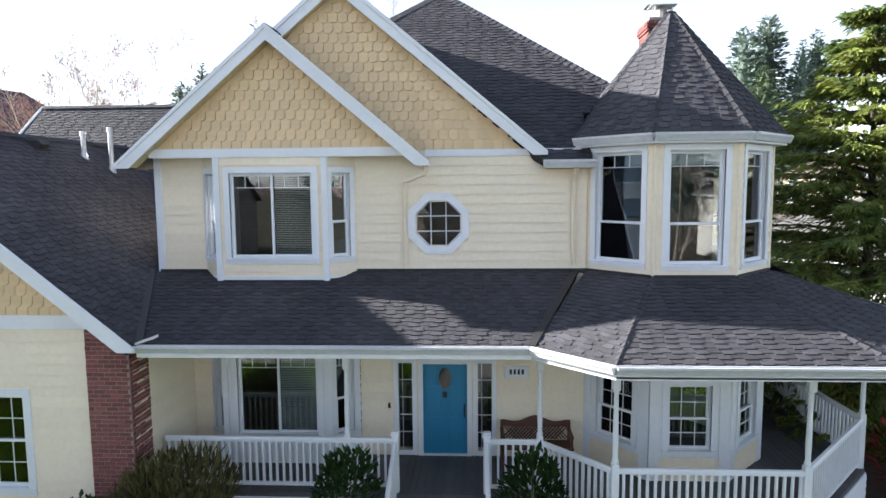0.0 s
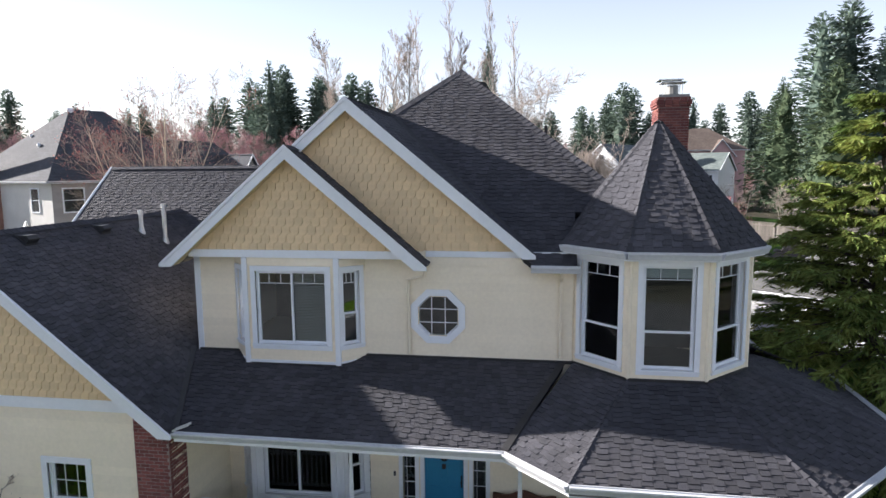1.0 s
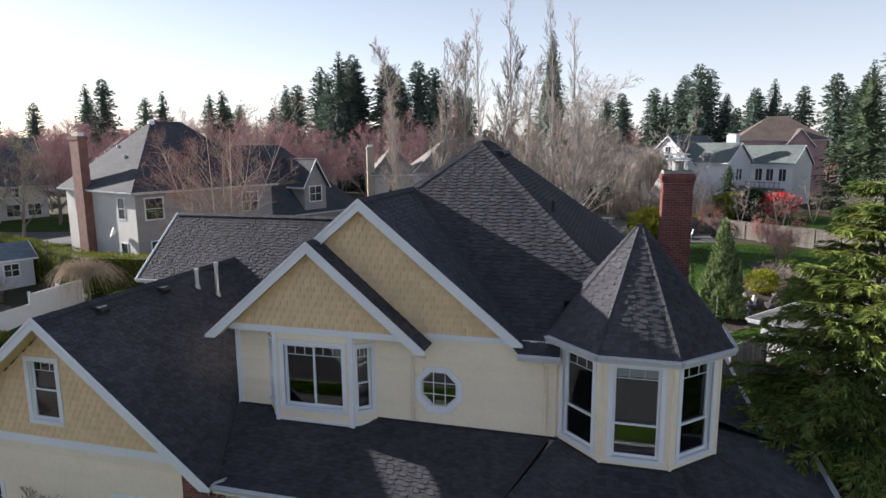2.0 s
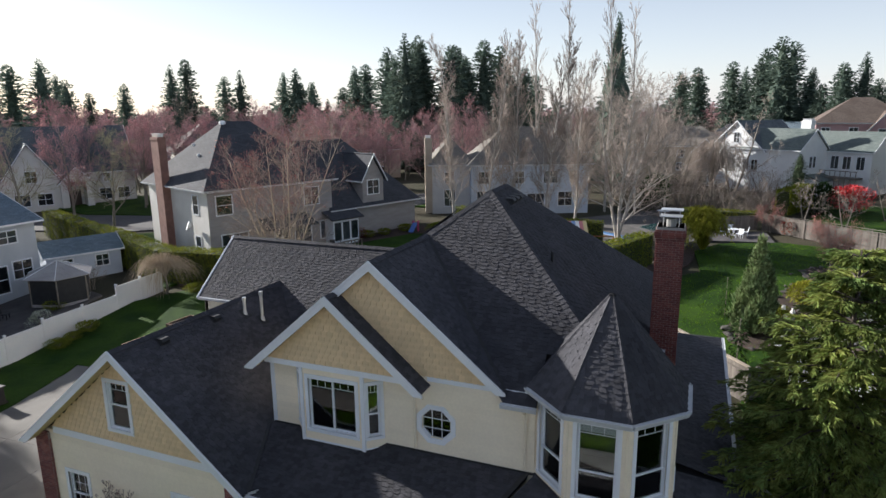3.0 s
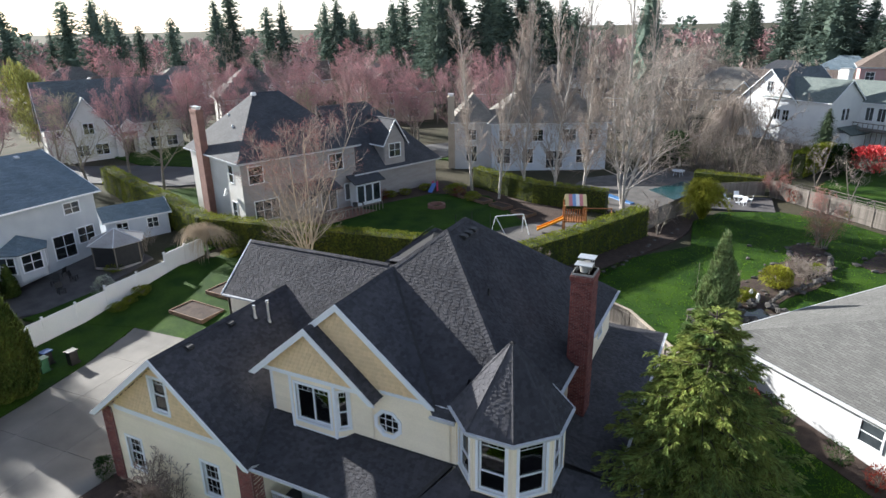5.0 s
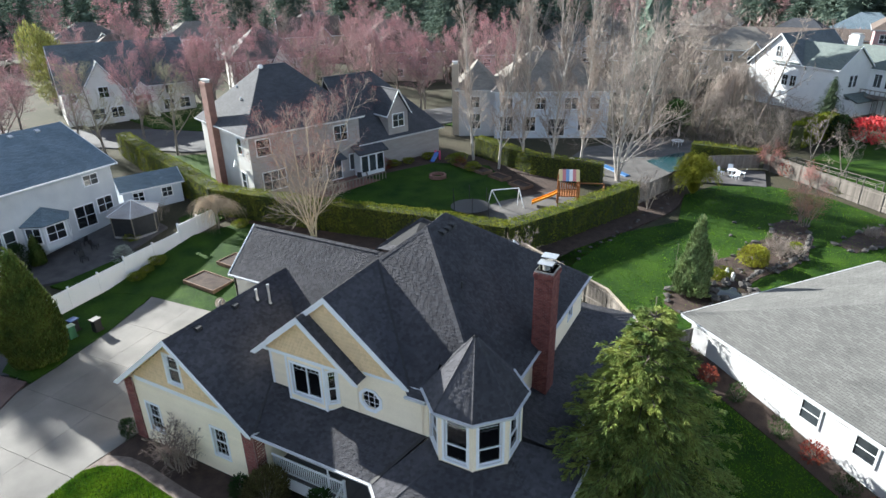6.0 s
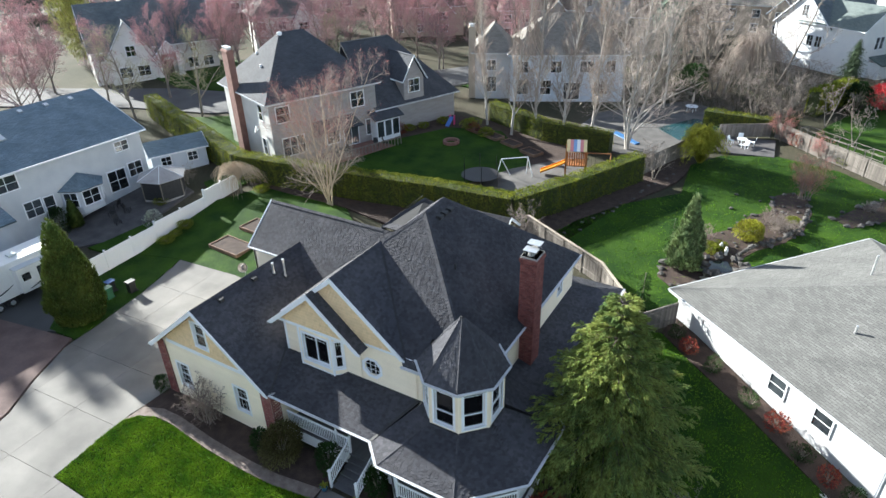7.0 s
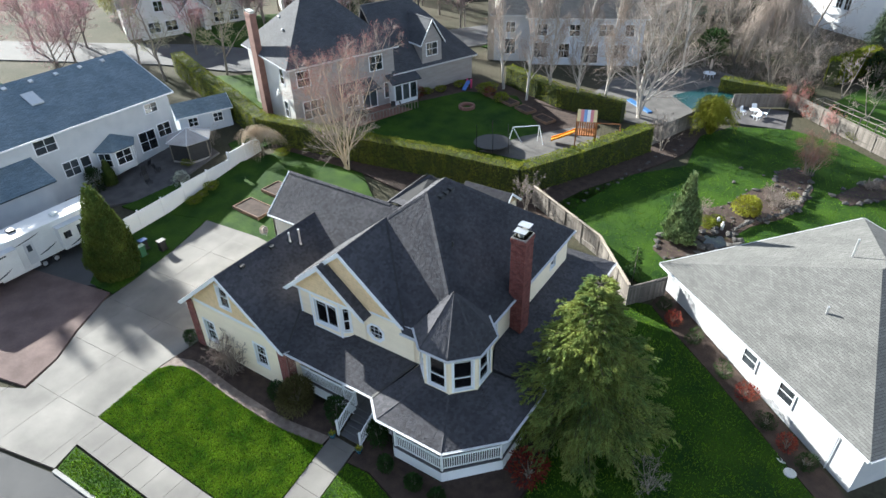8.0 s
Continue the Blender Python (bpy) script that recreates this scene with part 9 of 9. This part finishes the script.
farred = [bare_tree("red_budded_tree", "distant leafless tree with a red haze of buds", 9.5 + k, 240 + k, 0.17, M_BARK, M_REDTWIG, M_BUD, 1100, 0.28, group="red-budded street trees", kids=(9, 5, 4), spread=0.75, lean=0.45, first=0.2, frac=(0.5, 0.5, 0.5), thin=0.035) for k in range(2)]
put(farred[0], -100, 150)
put(farred[1], -60, 165)
for k, t in enumerate(redt):
    put(t, (-71, -48, -33)[k], (63, 70, 76)[k])
for k, t in enumerate(brown):
    put(t, (2, 12, -6)[k], (78, 82, 88)[k])
for k, t in enumerate(firs):
    put(t, (-57, -66, -50, -61)[k], (125, 128, 134, 138)[k], 1.2)
HOUSES = [(-86, 38), (-84, 78), (-62, 92), (-40, 98), (-14, 100), (-112, 62), (-58, 128), (-104, 112), (38, 128), (46, 165), (8, 150), (60, 110), (-33, 33), (-30, 45), (-14, 64), (16, 106), (22, 104), (-48, 5), (-150, 80)] + HOUSES_FAR


def free(x, y, d=8.0):
    return all((x - a - 4) ** 2 + (y - b - 4) ** 2 > d * d for a, b in HOUSES)


def scatter(kinds, n, az, dist, s, d=8.0):
    """Trees between two bearings (degrees from the house's depth axis) and distances."""
    made = 0
    while made < n:
        a, r = radians(rg.uniform(*az)), math.sqrt(rg.uniform(dist[0] ** 2, dist[1] ** 2))
        x, y = 8 + r * math.sin(a), -16 + r * math.cos(a)
        n -= 0.02
        if not free(x, y, d):
            continue
        again(kinds[rg.randrange(len(kinds))], x, y, rg.uniform(*s), rg.uniform(0, 6.28), None)
        made += 1


scatter(redt, 34, (-60, -18), (92, 150), (0.8, 1.2))
scatter(farred, 52, (-66, -14), (150, 300), (0.9, 1.5))
scatter(farred, 14, (-14, 4), (160, 260), (0.9, 1.3))
scatter(brown, 24, (-22, -2), (112, 175), (0.7, 1.15))
scatter(brown, 12, (-2, 16), (150, 220), (0.6, 0.9))
scatter(brown, 8, (-12, -4), (84, 112), (0.6, 0.85), 6)
scatter(brown, 14, (-60, -25), (120, 220), (0.7, 1.1))
for x, y, s in ((-100, 36, 1.1), (-33, 84, 1.0), (-26, 82, 1.0), (-46, 84, 1.1), (-84, 62, 1.1), (-92, 58, 1.2), (-76, 66, 1.1)):
    again(redt[int(abs(x)) % 3], x, y, s, x)
olive = bare_tree("bare_street_tree", "leafless olive-twigged tree beside the back street", 11.5, 230, 0.2, M_BARK, M_OLIVE, group="olive-twigged street trees", kids=(16, 9, 7), spread=0.75, lean=0.5, first=0.18, frac=(0.5, 0.5, 0.5), thin=0.016)
put(olive, -63.0, 30.6)
again(olive, -56.2, 36.2, 0.95, 2.0)
again(olive, -49.5, 56.5, 0.8, 4.0)
for x, y, s in ((11, 66, 0.42), (15, 70, 0.38), (19, 66, 0.4), (22, 60, 0.4), (8, 78, 0.6), (5, 74, 0.7), (28, 70, 0.4), (2, 84, 0.8), (-2, 90, 0.9)):
    again(brown[int(abs(x)) % 3], x, y, s, x)
# skyline firs by bearing, distance and height
for az, r, h in ((-60, 210, 24), (-56, 215, 27), (-54, 205, 28), (-52.5, 190, 22), (-51, 230, 20), (-48.5, 210, 22), (-45, 215, 28), (-43.8, 220, 30), (-42, 150, 14), (-39.6, 220, 27), (-36, 230, 27), (-35, 225, 28), (-33.5, 235, 24), (-30, 170, 25), (-29, 180, 26), (-26.5, 150, 26), (-25.6, 145, 30), (-24.4, 150, 30), (-21.5, 150, 28), (-18.6, 160, 30), (-17.2, 165, 29), (-15, 170, 24), (-1.6, 230, 24), (-0.6, 220, 26), (2.0, 215, 27), (3.0, 225, 26), (4.4, 210, 30), (5.4, 200, 32), (6.2, 205, 31), (7.6, 215, 24), (9.6, 190, 24), (11, 200, 27), (13, 190, 24), (-63, 200, 25), (15, 180, 26), (17, 185, 25)):
    a = radians(az)
    s = h / 24.0
    again(firs[int(r + h) % 4], 8 + r * math.sin(a), -16.6 + r * math.cos(a), s * rg.uniform(0.85, 1.05), az, s)
    if h > 23:
        s *= rg.uniform(0.72, 0.97)
        a += radians(rg.choice((-1, 1)) * rg.uniform(0.9, 1.5))
        again(firs[int(r) % 4], 8 + (r + 6) * math.sin(a), -16.6 + (r + 6) * math.cos(a), s * rg.uniform(0.85, 1.1), az * 2, s)
# unseen firs added beyond the blue-roofed house, to cast shade over the drive and its lawn
for x, y, sz in ((-83, 4, 1.1), (-86, 8, 1.18), (-83, 12.5, 1.12)):
    again(firs[abs(x) % 4], x, y, 0.85, x, sz)
# the group of great firs past the neighbour's roof
for x, y, s, sz in ((60, 130, 1.6, 1.6), (66, 132, 1.7, 1.72), (55, 136, 1.0, 1.1), (71, 127, 1.5, 1.45), (77, 133, 1.4, 1.6), (63, 122, 1.1, 1.0)):
    again(firs[x % 4], x, y, s, x, sz)
# the narrow sequoia
seq = conifer("sequoia", "narrow dark sequoia standing above the roofs", 29.5, 4.8, 60, 12, 8, 330, M_FIR, (0.7, 0.3), 0.0, 0.02, 0.8, 0.5, gap=0.02, core=0.8, rise=0.3)
put(seq, -7.0, 100.0)
# lone poplars behind the birches
pop = bare_tree("poplar", "tall slender leafless poplar", 27.0, 340, 0.18, M_BIRCH, M_TWIG, group="poplars", fork=1, kids=(34, 5, 4), spread=0.35, lean=1.2, first=0.12, frac=(0.17, 0.5, 0.5), thin=0.018)
put(pop, -8, 66)
for x, y, s in ((-12.5, 67, 0.95), (-4, 68, 1.0), (-20, 72, 0.85), (0, 66, 0.9)):
    again(pop, x, y, s, x)
# big conifers at the right boundary
big = conifer("spruce_tree", "large green spruce behind the back fence", 22.0, 7.4, 44, 10, 15, 350, M_SPRUCEDARK, (1.0, 0.28), 0.18, 0.04, 0.62, 0.35, gap=0.16, core=0.45)
put(big, 44, 84)
again(big, 40, 92, 0.9, 1)
again(big, 33, 58, 0.28, 1)
again(big, 21, 88, 0.3, 2)
again(big, -60, 70, 0.4, 2)
yt = bush("yellow_willow", "tall yellow-green willow by the far street", 3.3, 13.5, 6000, 360, M_WILLOW, (0.9, 0.13), 0.6, stems=9, category="tree")
put(yt, -101.5, 48.2)
redm = bush("red_azalea", "bright red flowering shrub beyond the fence", 2.2, 2.6, 1600, 361, surf("scarlet_leaf", (0.42, 0.02, 0.03), (0.52, 0.04, 0.04), 1, 8, 0.6, 0, island=0.3), (0.3, 0.14))
put(redm, 25.4, 77, 1.25)
# undergrowth between the gardens
for i, (x, y, s) in enumerate(((2, 72, 2.4), (6, 75, 2.2), (10, 72, 2.0), (16, 74, 2.2), (22, 74, 2.0), (31, 66, 1.6), (34, 62, 1.8), (14, 66, 1.5), (15.5, 62, 1.0), (-2, 76, 2.4), (34, 70, 2.0))):
    again(laur if i % 4 == 0 else small, x, y, s * (1.4 if i % 4 == 0 else 1.0), i, s * (0.9 if i % 4 == 0 else 0.75))
THICKET = [(-1, 66), (9, 64), (15, 64), (19, 74), (22, 84), (32, 90), (20, 92), (6, 100), (-6, 84)]
tk = Geo()
made = 0
while made < 1000:
    x, y = rg.uniform(-6, 38), rg.uniform(58, 100)
    if not inside(THICKET, x, y):
        continue
    made += 1
    z, hh = ground_z(x, y), rg.uniform(0.9, 2.8)
    for _ in range(7):
        d = Vector((rg.uniform(-0.9, 0.9), rg.uniform(-0.9, 0.9), 1))
        tk.leaf((x + rg.uniform(-0.2, 0.2), y + rg.uniform(-0.2, 0.2), z), d, rg.uniform(0.025, 0.05), hh * rg.uniform(0.6, 1.2), 0.0, rg.uniform(-1.5, 1.5))
single("thicket", tk, M_BRUSH, "dense brown leafless undergrowth beyond the gardens", "undergrowth", kind="stuff")
hedge("boundary_hedge", [(17.2, 70.5), (21.0, 79.0)], 1.6, 3.0, "dark green hedge beyond the back fence", 30, 13, (0.4, 0.16))
# low berry frame beyond the fence
frame_v = thing("berry_trellis", "low timber berry trellis beyond the board fence", "trellis", (20, 57.5, ground_z(20, 57.5)))
for k in range(6):
    f = k / 5
    x, y = 16.6 + f * 8.0, 60.6 - f * 6.2
    for dx, dy in ((0, 0), (0.75, 0.95)):
        g = Geo()
        g.box(x + dx - 0.05, x + dx + 0.05, y + dy - 0.05, y + dy + 0.05, ground_z(x, y) - 0.1, ground_z(x, y) + 1.25)
        part("post", g, M_CEDARF, frame_v)
    g = Geo()
    g.tube([(x, y, ground_z(x, y) + 1.2), (x + 0.75, y + 0.95, ground_z(x, y) + 1.2)], [0.04, 0.04], 4)
    part("cross_rail", g, M_CEDARF, frame_v)
for dx, dy in ((0, 0), (0.75, 0.95)):
    for z in (0.65, 1.22):
        g = Geo()
        g.tube([(16.6 + dx, 60.6 + dy, ground_z(0, 60.6) + z), (24.6 + dx, 54.4 + dy, ground_z(0, 54.4) + z)], [0.035, 0.035], 4)
        part("rail", g, M_CEDARF, frame_v)
# across the street, behind the viewer
far_house(6, -38, -1, 0.05, 17, 12, 5.6, 4.2, M_TANW, M_RBROWN, "tan house with a brown roof across the front street", "hip")
far_house(-24, -42, -1, -0.1, 16, 12, 5.8, 4.2, M_GREY, M_RDARK, "grey house with a dark roof across the front street")
far_house(40, -40, -1, 0.0, 17, 12, 5.6, 4.2, M_PALE, M_RGREY, "pale house with a grey roof across the front street", "hip")
for x, y, s in ((-9, -33, 0.8), (14, -31, 0.75), (24, -35, 0.8), (-36, -32, 0.8)):
    again(brown[int(abs(x)) % 3], x, y, s, x)
for x, y, s in ((-14, -52, 0.8), (22, -54, 0.9), (0, -56, 0.8), (-46, -50, 0.9)):
    again(firs[int(abs(x)) % 4], x, y, s, x)
# low woods closing the view
wood_g, bare_g = Geo(), Geo()
for k in range(760):
    a, r = radians(rg.uniform(-180, 180) if k < 240 else rg.uniform(-75, 35)), rg.uniform(280, 470)
    x, y = 8 + r * math.sin(a), -16 + r * math.cos(a)
    fir = k % 5 < 1
    h, w = (rg.uniform(9, 20), rg.uniform(4, 7)) if fir else (rg.uniform(7, 13), rg.uniform(4, 7))
    for _ in range(64):
        f = rg.random()
        b = rg.uniform(0, 6.28)
        q = w * (1 - f) ** (0.7 if fir else 0.4) * rg.uniform(0.5, 1.0)
        d = Vector((math.cos(b), math.sin(b), rg.uniform(0.4, 1.6) if fir else rg.uniform(1.0, 3.0)))
        (wood_g if fir else bare_g).leaf((x + q * math.cos(b), y + q * math.sin(b), ground_z(x, y) + h * f), d, 2.7 if fir else 0.9, 3.6, 0.3 if fir else 0.0, rg.uniform(-1.2, 1.2))
single("far_woods", wood_g, M_FIR, "dark belt of distant fir woodland", "woodland", kind="stuff")
single("far_bare_woods", bare_g, M_REDTWIG, "distant leafless brown woodland", "woodland", kind="stuff")
brush = Geo()
for _ in range(20000):
    a, r = radians(rg.uniform(-75, 30)), rg.uniform(150, 420)
    x, y = 8 + r * math.sin(a), -16 + r * math.cos(a)
    if not free(x, y, 10):
        continue
    brush.leaf((x, y, ground_z(x, y) + rg.uniform(0, 5.5)), rdir(rg, 0.8), rg.uniform(0.2, 0.6), rg.uniform(1.5, 3.5))
single("far_brush", brush, M_REDTWIG, "reddish brown leafless brush in the distance", "woodland", kind="stuff")
